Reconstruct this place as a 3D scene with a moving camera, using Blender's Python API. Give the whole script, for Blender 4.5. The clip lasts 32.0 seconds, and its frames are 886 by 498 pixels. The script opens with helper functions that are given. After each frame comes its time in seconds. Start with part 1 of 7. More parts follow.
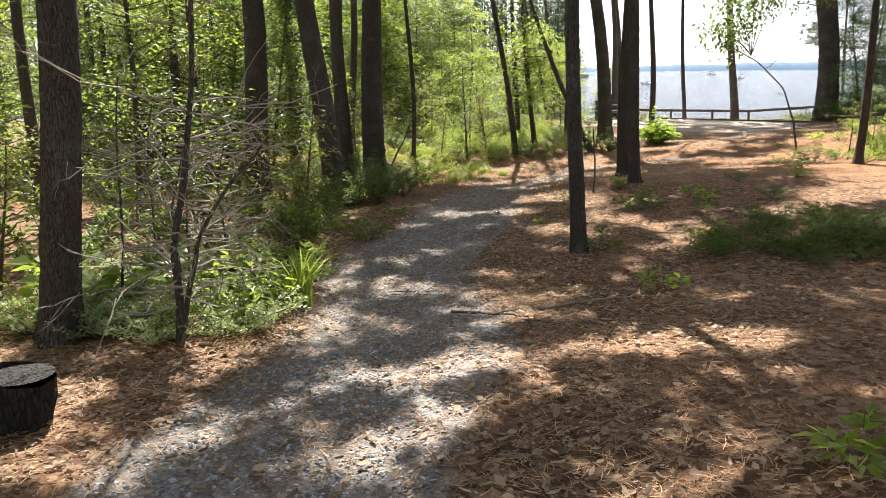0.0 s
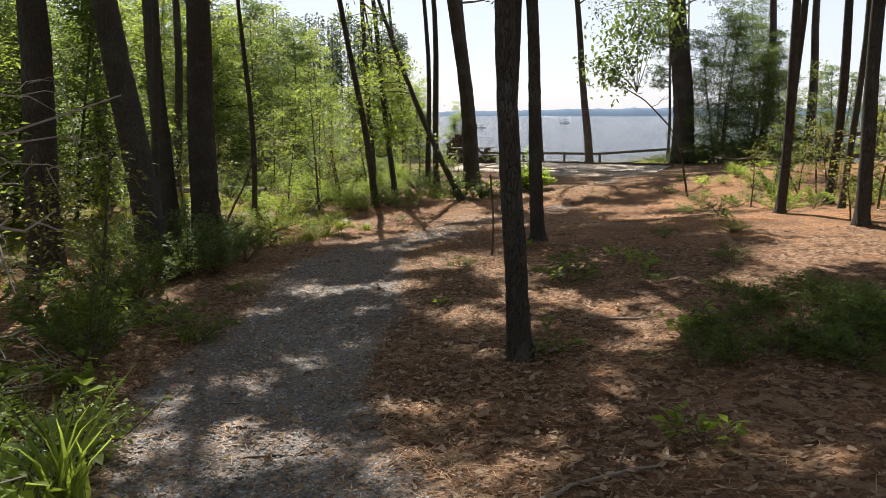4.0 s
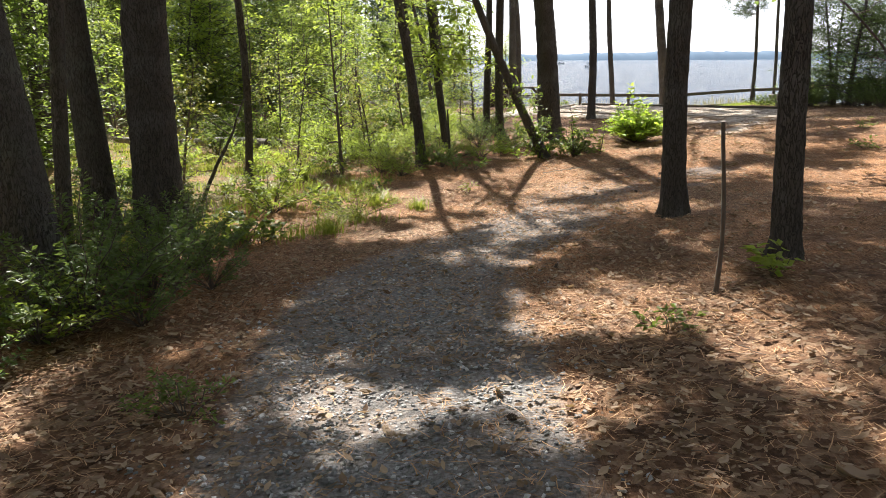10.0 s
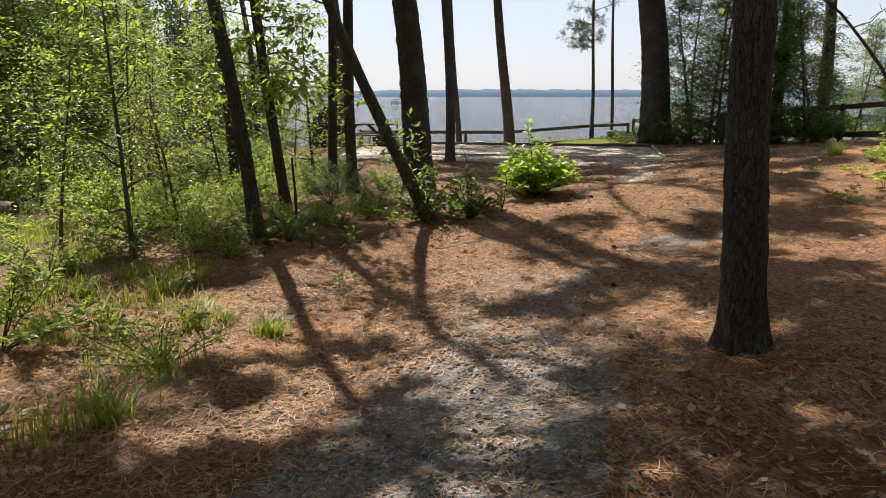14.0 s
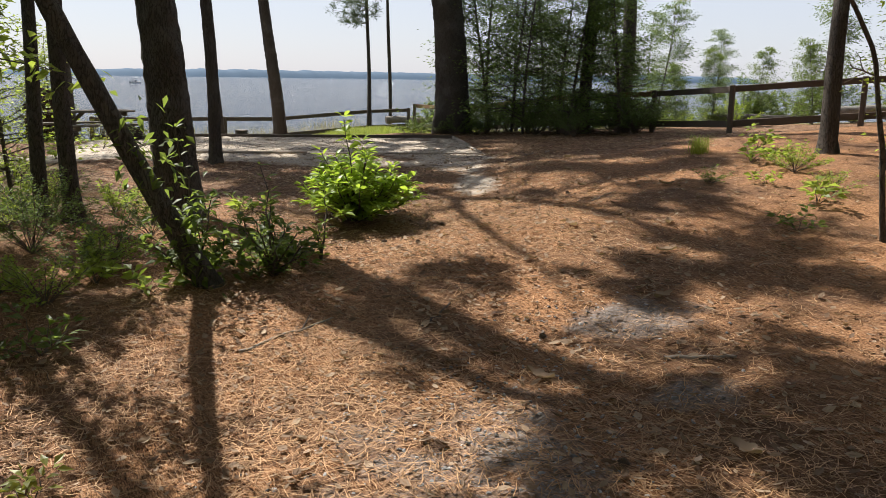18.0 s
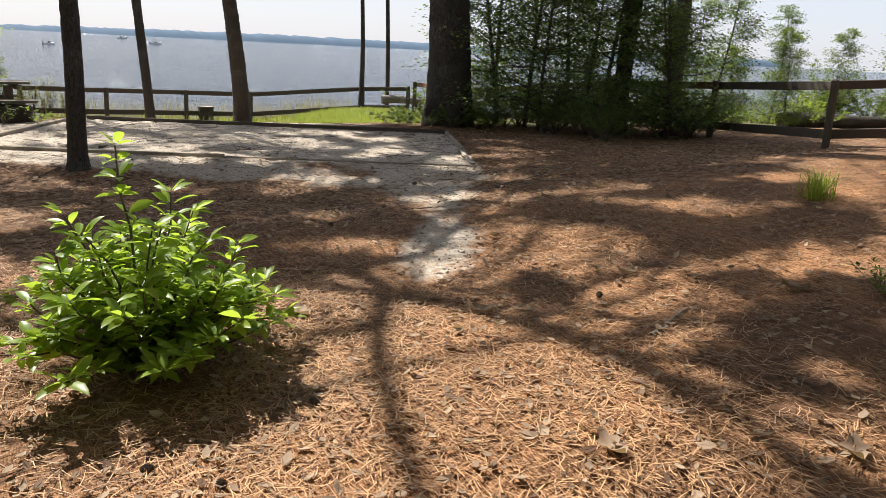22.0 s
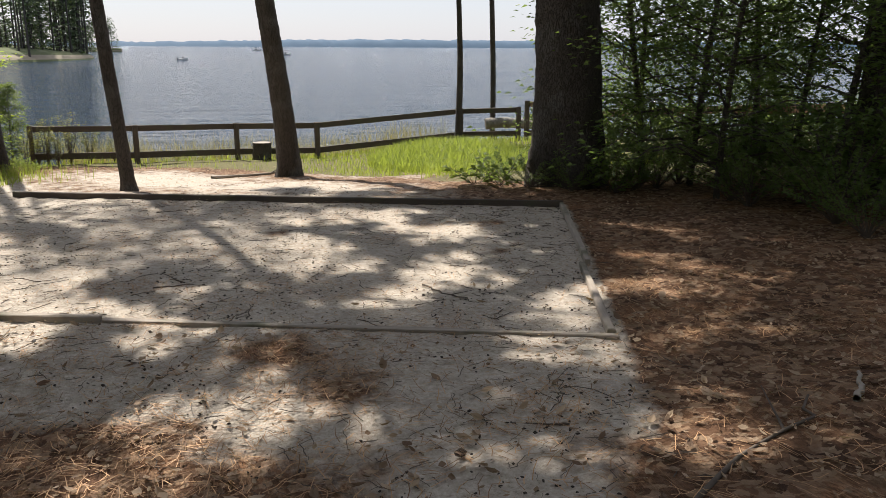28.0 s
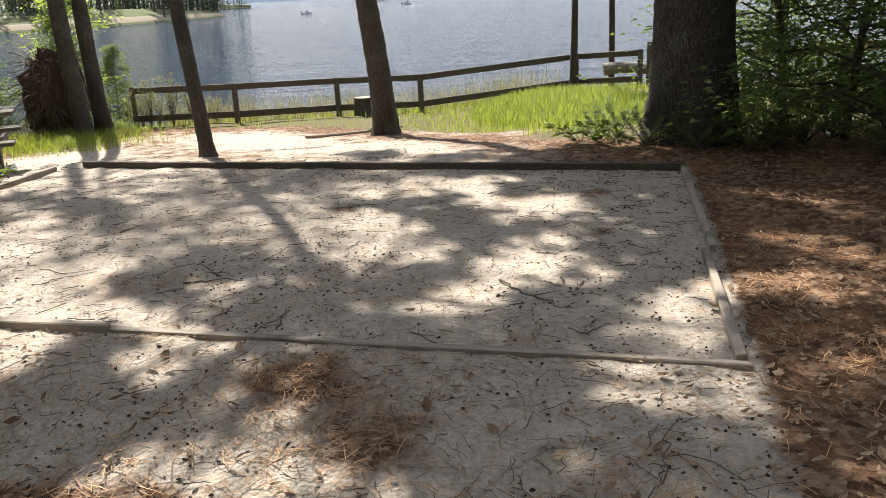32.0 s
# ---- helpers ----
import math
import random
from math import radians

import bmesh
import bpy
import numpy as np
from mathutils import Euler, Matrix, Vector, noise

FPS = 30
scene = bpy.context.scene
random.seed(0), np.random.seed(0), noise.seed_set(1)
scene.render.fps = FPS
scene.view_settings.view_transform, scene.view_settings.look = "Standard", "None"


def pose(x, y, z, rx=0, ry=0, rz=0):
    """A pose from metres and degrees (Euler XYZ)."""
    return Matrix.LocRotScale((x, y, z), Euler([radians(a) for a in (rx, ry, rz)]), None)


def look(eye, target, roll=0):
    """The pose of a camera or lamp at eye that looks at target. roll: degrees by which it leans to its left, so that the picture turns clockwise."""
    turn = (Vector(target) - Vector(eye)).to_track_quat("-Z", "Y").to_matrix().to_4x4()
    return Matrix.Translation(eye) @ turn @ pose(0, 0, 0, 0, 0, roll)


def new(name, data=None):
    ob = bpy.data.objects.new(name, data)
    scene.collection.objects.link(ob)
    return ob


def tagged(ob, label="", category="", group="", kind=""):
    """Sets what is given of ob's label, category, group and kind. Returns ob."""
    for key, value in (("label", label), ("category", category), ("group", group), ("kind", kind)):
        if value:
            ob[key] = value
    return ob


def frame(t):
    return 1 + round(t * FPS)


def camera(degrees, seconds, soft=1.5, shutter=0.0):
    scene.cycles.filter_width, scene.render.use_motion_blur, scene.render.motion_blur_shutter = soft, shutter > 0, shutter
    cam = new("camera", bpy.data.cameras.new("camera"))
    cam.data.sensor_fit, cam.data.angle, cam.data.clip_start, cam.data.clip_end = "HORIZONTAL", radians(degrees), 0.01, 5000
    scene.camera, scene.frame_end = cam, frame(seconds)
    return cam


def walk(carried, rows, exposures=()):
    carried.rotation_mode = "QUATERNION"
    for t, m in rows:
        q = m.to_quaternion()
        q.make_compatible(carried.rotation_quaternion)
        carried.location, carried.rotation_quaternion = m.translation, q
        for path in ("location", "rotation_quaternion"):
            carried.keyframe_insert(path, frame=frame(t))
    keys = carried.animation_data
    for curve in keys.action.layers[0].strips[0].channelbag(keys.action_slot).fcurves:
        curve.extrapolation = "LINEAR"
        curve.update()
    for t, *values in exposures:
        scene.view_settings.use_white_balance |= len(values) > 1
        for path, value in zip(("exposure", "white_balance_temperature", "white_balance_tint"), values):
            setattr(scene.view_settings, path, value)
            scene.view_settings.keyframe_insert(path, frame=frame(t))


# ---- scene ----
cam = camera(57.12, 32.0, 0.75)
PATH = [
    (0, (1.686, -4.498, 1.957), (1.282, -2.586, 1.532), -0.57),
    (0.5, (1.536, -4.138, 1.954), (1.338, -2.180, 1.596), -0.47),
    (1, (1.448, -3.700, 1.918), (1.245, -1.748, 1.537), -0.67),
    (1.5, (1.346, -3.290, 1.886), (1.143, -1.341, 1.483), -0.77),
    (2, (1.198, -2.830, 1.899), (1.031, -0.874, 1.515), -0.61),
    (2.5, (1.085, -2.386, 1.892), (0.981, -0.409, 1.606), 0.24),
    (3, (0.944, -1.973, 1.855), (0.871, 0.003, 1.555), 0.54),
    (3.5, (0.803, -1.533, 1.821), (0.771, 0.443, 1.511), 0.37),
    (5.5, (0.290, 0.471, 1.679), (0.288, 2.432, 1.284), -0.39),
    (6, (0.172, 0.988, 1.651), (0.167, 2.946, 1.241), -0.33),
    (6.5, (0.093, 1.500, 1.608), (0.073, 3.455, 1.186), -0.39),
    (7, (-0.010, 2.006, 1.549), (-0.046, 3.955, 1.100), -0.30),
    (7.5, (-0.078, 2.534, 1.539), (-0.114, 4.479, 1.073), -0.34),
    (8, (-0.153, 3.036, 1.532), (-0.207, 4.979, 1.063), -0.52),
    (8.5, (-0.246, 3.519, 1.505), (-0.296, 5.479, 1.110), -0.56),
    (9, (-0.316, 4.189, 1.435), (-0.368, 6.146, 1.026), -0.48),
    (9.5, (-0.408, 4.813, 1.339), (-0.465, 6.765, 0.905), -0.38),
    (10, (-0.461, 5.405, 1.326), (-0.518, 7.352, 0.873), -0.25),
    (10.5, (-0.537, 5.979, 1.327), (-0.593, 7.922, 0.856), -0.33),
    (11, (-0.624, 6.551, 1.312), (-0.655, 8.492, 0.833), -0.77),
    (11.5, (-0.679, 7.100, 1.297), (-0.652, 9.052, 0.862), -0.94),
    (12, (-0.807, 7.715, 1.282), (-0.773, 9.671, 0.865), -0.72),
    (12.5, (-0.882, 8.195, 1.283), (-0.803, 10.151, 0.873), -0.44),
    (13, (-0.951, 8.753, 1.276), (-0.839, 10.706, 0.863), -0.30),
    (13.5, (-1.038, 9.387, 1.242), (-0.723, 11.325, 0.859), -0.13),
    (14, (-1.067, 9.994, 1.203), (-0.663, 11.917, 0.833), 0.05),
    (14.5, (-1.112, 10.521, 1.184), (-0.689, 12.438, 0.800), 0.05),
    (16.5, (-0.945, 12.548, 1.153), (-0.277, 14.389, 0.747), -0.19),
    (17, (-0.875, 13.083, 1.155), (-0.156, 14.900, 0.732), 0.03),
    (17.5, (-0.734, 13.577, 1.197), (0.185, 15.300, 0.763), 0.99),
    (18, (-0.463, 14.090, 1.203), (0.489, 15.801, 0.794), 0.80),
    (18.5, (-0.205, 14.640, 1.178), (0.775, 16.332, 0.758), 0.79),
    (19, (0.129, 15.115, 1.192), (1.229, 16.728, 0.758), 1.25),
    (19.5, (0.472, 15.662, 1.206), (1.564, 17.269, 0.733), 0.21),
    (20, (0.890, 16.179, 1.293), (1.986, 17.780, 0.806), -0.05),
    (20.5, (1.307, 16.670, 1.339), (2.395, 18.306, 0.967), 3.06),
    (21, (1.686, 17.171, 1.260), (2.645, 18.876, 0.843), 2.82),
    (21.5, (2.091, 17.598, 1.294), (3.060, 19.288, 0.843), 2.93),
    (22, (2.466, 18.078, 1.311), (3.372, 19.797, 0.836), 2.86),
    (22.5, (2.803, 18.595, 1.347), (3.669, 20.327, 0.846), 2.73),
    (23, (3.126, 19.036, 1.387), (3.984, 20.767, 0.871), 1.53),
    (23.5, (3.384, 19.469, 1.402), (4.129, 21.253, 0.889), 0.47),
    (24, (3.602, 19.917, 1.395), (4.338, 21.700, 0.866), -0.62),
    (24.5, (3.894, 20.373, 1.413), (4.673, 22.133, 0.872), -1.12),
    (26.5, (4.898, 22.136, 1.576), (5.566, 23.941, 1.033), -2.21),
    (27, (5.099, 22.545, 1.547), (5.758, 24.353, 1.003), -0.99),
    (27.5, (5.298, 23.033, 1.530), (5.940, 24.863, 1.044), 0.28),
    (28, (5.455, 23.566, 1.567), (6.072, 25.406, 1.084), 0.31),
    (28.5, (5.664, 23.986, 1.535), (6.137, 25.866, 1.046), -0.45),
    (29, (5.772, 24.291, 1.516), (5.861, 26.229, 1.030), -2.65),
    (29.5, (5.817, 24.500, 1.534), (5.738, 26.441, 1.058), -2.43),
    (30, (5.862, 24.566, 1.540), (5.778, 26.507, 1.064), -1.97),
    (30.5, (5.987, 24.592, 1.565), (6.060, 26.536, 1.102), -1.12),
    (31, (6.089, 24.606, 1.550), (6.498, 26.504, 1.071), 0.51),
    (31.5, (6.117, 24.625, 1.524), (6.594, 26.499, 1.013), -0.19),
    (32, (6.110, 24.689, 1.502), (6.423, 26.571, 0.903), -2.43),
]
walk(cam, [(t, look(eye, target, roll)) for t, eye, target, roll in PATH], [(0, 1.85), (1, 1.35), (2, 1.54), (3, 0.94), (6, 1.6), (7, 1.8), (8, 1.68), (9, 1.47), (10, 1.6), (11, 1.7), (13, 1.4), (14, 0.88), (17, 1.1), (18, 0.82), (19, 0.78), (20, 1.07), (21, 0.7), (22, 0.95), (23, 0.88), (24, 0.84), (27, 0.68), (28, 0.82), (29, 0.84), (31, 0.52), (32, 1.16)])

# ---- world, sun, exposure ----
SUN_AZ = radians(-17)      # the sun stands ahead, to the left of +y
SUN_EL = radians(50)
world = bpy.data.worlds.new("sky")
scene.world = world
world.use_nodes = True
wn = world.node_tree.nodes
sky = wn.new("ShaderNodeTexSky")
sky.sky_type = "NISHITA"
sky.sun_disc = False
sky.sun_elevation = SUN_EL
sky.sun_rotation = SUN_AZ
sky.air_density, sky.dust_density, sky.ozone_density = 1.0, 0.7, 1.2
wn["Background"].inputs["Strength"].default_value = 0.085
haze = wn.new("ShaderNodeMix")
haze.data_type = "RGBA"
haze.inputs["Factor"].default_value = 0.75
haze.inputs[7].default_value = (4.75, 4.9, 5.7, 1)      # thin bright summer haze over the lake
world.node_tree.links.new(sky.outputs[0], haze.inputs[6])
world.node_tree.links.new(haze.outputs[2], wn["Background"].inputs["Color"])

sun_data = bpy.data.lights.new("sun", "SUN")
sun_data.energy, sun_data.angle, sun_data.color = 5.0, radians(0.6), (1.0, 0.95, 0.87)
sun = new("sun", sun_data)
sun_way = Vector((math.sin(SUN_AZ) * math.cos(SUN_EL), math.cos(SUN_AZ) * math.cos(SUN_EL), math.sin(SUN_EL)))
sun.matrix_world = look(sun_way * 60, (0, 0, 0))


# ---- the lie of the land ----
Y_AT = (-40, -8, -3, 0, 4, 8, 11, 13, 15.5, 18, 20.5, 23, 27, 34, 36, 38, 40.5, 43.5, 46, 49, 60)
X_MID = (1.5, 1.5, 1.0, 0.2, -0.3, -0.7, -1.0, -0.9, -0.45, 0.0, 2.0, 5.0, 6.0, 6.0, 5.0, 6.0, 7.0, 7.0, 7.0, 7.0, 7.0)
Z_MID = (0.2, 0.16, 0.11, -0.06, -0.42, -0.48, -0.57, -0.59, -0.65, -0.67, -0.42, -0.24, -0.32, -0.28, -0.48, -0.78, -0.99, -1.08, -1.5, -2.1, -4.5)
RISE = (0.10, 0.13, 0.125, 0.097, 0.065, 0.09, 0.117, 0.112, 0.085, 0.087, 0.097, 0.104, 0.068, 0.005, 0.005, 0.005, 0.0, -0.02, -0.01, 0.013, 0.02)
PAD_NEAR, PAD_ALONG, PAD_DEEP = Vector((8.07, 27.93)), Vector((-0.925, 0.380)), Vector((0.380, 0.925))
PAD_LENGTH, PAD_WIDTH, PAD_Z = 6.65, 4.4, -0.25


def smooth(a, b, v):
    k = np.clip((v - a) / (b - a), 0, 1)
    return k * k * (3 - 2 * k)


def ground_z(x, y):
    x, y = np.asarray(x, float), np.asarray(y, float)
    mid, low, rise = np.interp(y, Y_AT, X_MID), np.interp(y, Y_AT, Z_MID), np.interp(y, Y_AT, RISE)
    off = x - mid
    side = 9 * np.tanh(off / 9)
    z = low + rise * np.where(side < 0, side * 0.45, side)
    z = z + 0.018 * np.sin(1.7 * x + 0.6 * y) * np.sin(1.1 * y - 0.8 * x) + 0.010 * np.sin(4.1 * x + 1) * np.sin(3.7 * y + 2)
    z = z + 0.36 * smooth(8.8, 12.4, x) * smooth(37.5, 42.0, y) * (1 - smooth(45.0, 47.5, y))
    px, py = x - PAD_NEAR.x, y - PAD_NEAR.y
    u, v = px * PAD_ALONG.x + py * PAD_ALONG.y, px * PAD_DEEP.x + py * PAD_DEEP.y
    out = np.hypot(np.maximum(np.maximum(-u, u - PAD_LENGTH), 0), np.maximum(np.maximum(-v, v - PAD_WIDTH), 0))
    k = 1 - smooth(0.05, 1.6, out)
    flat = PAD_Z + 0.008 * np.sin(3 * x + y) * np.sin(2.3 * y - x)
    return z * (1 - k) + flat * k


def gz(x, y):
    return float(ground_z(x, y))


# ---- building helpers ----
def mesh_of(name, verts, faces, mats, smooth_faces=False, index=None):
    me = bpy.data.meshes.new(name)
    me.from_pydata([tuple(v) for v in verts], [], [tuple(f) for f in faces])
    for m in mats if isinstance(mats, (list, tuple)) else [mats]:
        me.materials.append(m)
    if smooth_faces:
        me.polygons.foreach_set("use_smooth", [True] * len(me.polygons))
    if index is not None:
        me.polygons.foreach_set("material_index", index)
    me.update()
    return me


def quick_mesh(name, verts, faces, mat, smooth_faces=False):
    """A mesh from a vertex array and a face array with one number of corners."""
    verts, faces = np.asarray(verts, np.float32), np.asarray(faces, np.int32)
    me = bpy.data.meshes.new(name)
    n, c = faces.shape
    me.vertices.add(len(verts))
    me.vertices.foreach_set("co", verts.ravel())
    me.loops.add(n * c)
    me.loops.foreach_set("vertex_index", faces.ravel())
    me.polygons.add(n)
    me.polygons.foreach_set("loop_start", np.arange(0, n * c, c, dtype=np.int32))
    me.polygons.foreach_set("use_smooth", np.full(n, smooth_faces))
    me.materials.append(mat)
    me.update(calc_edges=True)
    return me


def thing(name, x, y, z, label, category, group="", turn=0.0):
    ob = new(name)
    ob.matrix_basis = pose(x, y, z, 0, 0, turn)
    ob.empty_display_size = 0.1
    return tagged(ob, label, category, group)


def part(name, bm, mat, parent, label=""):
    """Links a bmesh, or a mesh, as one mesh object under a thing or a part."""
    if isinstance(bm, bpy.types.Mesh):
        me = bm
    else:
        me = bpy.data.meshes.new(name)
        bm.to_mesh(me)
        bm.free()
        me.materials.append(mat)
    ob = new(name, me)
    ob.parent = parent
    if label:
        ob["label"] = label
    if name in ("branchwork", "stemwork", "twigwork", "rootwork", "crown", "foliage", "shade_spray", "low_branchwork", "low_foliage"):
        ob["kind"] = "stuff"
    return ob


def tube_arrays(points, radii, sides=8, rough=0.0, seed=0, cap=True, bulge=None):
    """Rings along a bent line: vertices and quads (the cap as fans of quads is left out; ends are closed by a point ring)."""
    rng = np.random.default_rng(seed)
    pts = np.asarray(points, float)
    way = np.gradient(pts, axis=0)
    way /= np.linalg.norm(way, axis=1)[:, None] + 1e-9
    ref = np.array([1.0, 0.13, 0.07])
    if abs(way[0] @ ref) > 0.9:
        ref = np.array([0.1, 1.0, 0.05])
    verts = []
    ang = np.linspace(0, 2 * math.pi, sides, endpoint=False)
    lobes = rng.normal(0, rough, (len(pts), sides)) if rough else np.zeros((len(pts), sides))
    ridge = rng.normal(0, rough * 0.7, sides) if rough else np.zeros(sides)
    for i, (p, w, r) in enumerate(zip(pts, way, radii)):
        a = np.cross(w, ref)
        a /= np.linalg.norm(a)
        b = np.cross(w, a)
        k = 1 + lobes[i] + ridge
        if bulge is not None:
            k = k * bulge(i, ang)
        verts.append(p + (r * k)[:, None] * (np.cos(ang)[:, None] * a + np.sin(ang)[:, None] * b))
    verts = np.concatenate(verts)
    n = len(pts)
    i, j = np.meshgrid(np.arange(n - 1), np.arange(sides), indexing="ij")
    j2 = (j + 1) % sides
    faces = np.stack([i * sides + j, i * sides + j2, (i + 1) * sides + j2, (i + 1) * sides + j], -1).reshape(-1, 4)
    return verts, faces


class Heap:
    """Gathers arrays of quads into one mesh."""

    def __init__(self):
        self.v, self.f, self.n = [], [], 0

    def add(self, verts, faces):
        self.v.append(np.asarray(verts, float))
        self.f.append(np.asarray(faces, int) + self.n)
        self.n += len(verts)

    def mesh(self, name, mat, smooth_faces=False):
        return quick_mesh(name, np.concatenate(self.v), np.concatenate(self.f), mat, smooth_faces)


def box_bm(sx, sy, sz, at=(0, 0, 0), turn=0.0, bevel=0.006, wob=0.0, rng=None, cuts=0, bm=None):
    """A bevelled board or post, its base centre at `at`."""
    own = bmesh.new()
    bmesh.ops.create_cube(own, size=1.0)
    for v in own.verts:
        v.co = Vector((v.co.x * sx, v.co.y * sy, (v.co.z + 0.5) * sz))
    if cuts:
        long_edges = [e for e in own.edges if e.calc_length() > 0.9 * max(sx, sy, sz)]
        bmesh.ops.subdivide_edges(own, edges=long_edges, cuts=cuts)
    if bevel:
        sharp = [e for e in own.edges if e.calc_face_angle(0) > 0.6]
        bmesh.ops.bevel(own, geom=sharp, offset=bevel, segments=1, affect="EDGES")
    if wob and rng is not None:
        for v in own.verts:
            v.co += Vector(rng.normal(0, wob, 3))
    own.transform(pose(*at, 0, 0, turn))
    if bm is None:
        return own
    me = bpy.data.meshes.new("tmp")
    own.to_mesh(me)
    own.free()
    bm.from_mesh(me)
    bpy.data.meshes.remove(me)
    return bm


# ---- materials ----
class Nodes:
    """A short way to write node materials."""

    def __init__(self, name, rough=0.8, spec=0.3):
        self.m = bpy.data.materials.new(name)
        self.m.use_nodes = True
        self.t = self.m.node_tree
        self.b = self.t.nodes["Principled BSDF"]
        self.b.inputs["Roughness"].default_value = rough
        self.b.inputs["Specular IOR Level"].default_value = spec

    def add(self, kind, **settings):
        n = self.t.nodes.new("ShaderNode" + kind)
        for k, v in settings.items():
            if k in n.inputs:
                n.inputs[k].default_value = v
            else:
                setattr(n, k, v)
        return n

    def link(self, a, b):
        self.t.links.new(a, b)

    def coords(self, kind="Object", scale=(1, 1, 1)):
        c = self.add("TexCoord")
        m = self.add("Mapping")
        m.inputs["Scale"].default_value = scale
        self.link(c.outputs[kind], m.inputs["Vector"])
        return m.outputs[0]

    def noise(self, vec, scale, detail=4.0, rough=0.6, distort=0.0):
        n = self.add("TexNoise", Scale=scale, Detail=detail, Roughness=rough, Distortion=distort)
        self.link(vec, n.inputs["Vector"])
        return n.outputs["Fac"]

    def ramp(self, fac, stops):
        r = self.add("ValToRGB")
        e = r.color_ramp.elements
        while len(e) < len(stops):
            e.new(0.5)
        for s, (at, col) in zip(e, stops):
            s.position, s.color = at, (*col, 1)
        self.link(fac, r.inputs[0])
        return r.outputs[0]

    def mix(self, fac, a, b, mode="MIX"):
        n = self.add("Mix", data_type="RGBA", blend_type=mode)
        for sock, v in ((n.inputs["Factor"], fac), (n.inputs["A"] if False else n.inputs[6], a), (n.inputs[7], b)):
            if isinstance(v, (int, float)):
                sock.default_value = v
            elif isinstance(v, tuple):
                sock.default_value = (*v, 1)
            else:
                self.link(v, sock)
        return n.outputs[2]

    def maths(self, op, a, b=0.0):
        n = self.add("Math", operation=op)
        for sock, v in zip(n.inputs, (a, b)):
            if isinstance(v, (int, float)):
                sock.default_value = v
            else:
                self.link(v, sock)
        return n.outputs[0]

    def bump(self, height, strength=0.4, distance=0.02):
        n = self.add("Bump", Strength=strength, Distance=distance)
        self.link(height, n.inputs["Height"])
        self.link(n.outputs[0], self.b.inputs["Normal"])

    def colour(self, c):
        if isinstance(c, tuple):
            self.b.inputs["Base Color"].default_value = (*c, 1)
        else:
            self.link(c, self.b.inputs["Base Color"])


def bark_material(name, dark, light, grey, scale=1.0):
    n = Nodes(name, 0.9, 0.2)
    v = n.coords("Object", (10 * scale, 10 * scale, 2.6 * scale))
    vor = n.add("TexVoronoi", feature="DISTANCE_TO_EDGE", Scale=2.6)
    warp = n.add("TexNoise", Scale=2.0, Detail=3.0)
    n.link(v, warp.inputs["Vector"])
    add = n.add("VectorMath", operation="ADD")
    n.link(v, add.inputs[0])
    n.link(warp.outputs["Color"], add.inputs[1])
    n.link(add.outputs[0], vor.inputs["Vector"])
    crack = n.ramp(vor.outputs["Distance"], [(0.0, (0.25, 0.25, 0.25)), (0.11, (1, 1, 1))])
    fine = n.noise(n.coords("Object", (30, 30, 10)), 1.5, 5)
    patch = n.noise(n.coords("Object", (1, 1, 1)), 1.7, 3)
    c = n.mix(fine, light, dark)
    c = n.mix(n.ramp(patch, [(0.5, (0, 0, 0)), (0.7, (1, 1, 1))]), c, grey)
    c = n.mix(crack, tuple(0.5 * k for k in dark), c)
    n.colour(c)
    n.bump(n.maths("ADD", crack, n.maths("MULTIPLY", fine, 0.5)), 0.9, 0.025)
    return n.m


def leaf_material(name, a, b, glow=0.35, gloss=0.45):
    n = Nodes(name, gloss, 0.4)
    g = n.add("NewGeometry")
    c = n.mix(g.outputs["Random Per Island"], a, b)
    big = n.noise(n.coords("Object"), 1.3, 2)
    c = n.mix(n.maths("MULTIPLY", big, 0.35), c, tuple(0.5 * k for k in a))
    n.colour(c)
    tr = n.add("BsdfTranslucent")
    n.link(n.mix(0.6, c, tuple(min(1, k * f) for k, f in zip(b, (1.6, 1.5, 0.85)))), tr.inputs["Color"])
    mixer = n.add("MixShader")
    mixer.inputs[0].default_value = glow
    out = n.t.nodes["Material Output"]
    n.link(n.b.outputs[0], mixer.inputs[1])
    n.link(tr.outputs[0], mixer.inputs[2])
    n.link(mixer.outputs[0], out.inputs["Surface"])
    return n.m


def wood_material(name, a, b, grain=1.0, moss=(0.1, 0.1, 0.06)):
    n = Nodes(name, 0.85, 0.25)
    v = n.coords("Object", (2.0 * grain, 14 * grain, 14 * grain))
    f = n.noise(v, 3.0, 6, 0.65, 0.4)
    s = n.noise(n.coords("Object"), 2.5, 4)
    c = n.mix(f, a, b)
    c = n.mix(n.ramp(s, [(0.52, (0, 0, 0)), (0.75, (1, 1, 1))]), c, moss)
    n.colour(c)
    n.bump(f, 0.5, 0.006)
    return n.m


def plain_material(name, colour, rough=0.7, vary=0.25, scale=20.0, metal=0.0, bump=0.2):
    n = Nodes(name, rough, 0.3)
    n.b.inputs["Metallic"].default_value = metal
    f = n.noise(n.coords("Object"), scale, 4)
    big = n.noise(n.coords("Object"), scale / 12, 3)
    c = n.mix(f, tuple(k * (1 - vary) for k in colour), tuple(min(1, k * (1 + vary)) for k in colour))
    c = n.mix(n.maths("MULTIPLY", big, 0.5), c, tuple(k * 0.7 for k in colour))
    n.colour(c)
    n.bump(f, bump, 0.01)
    return n.m


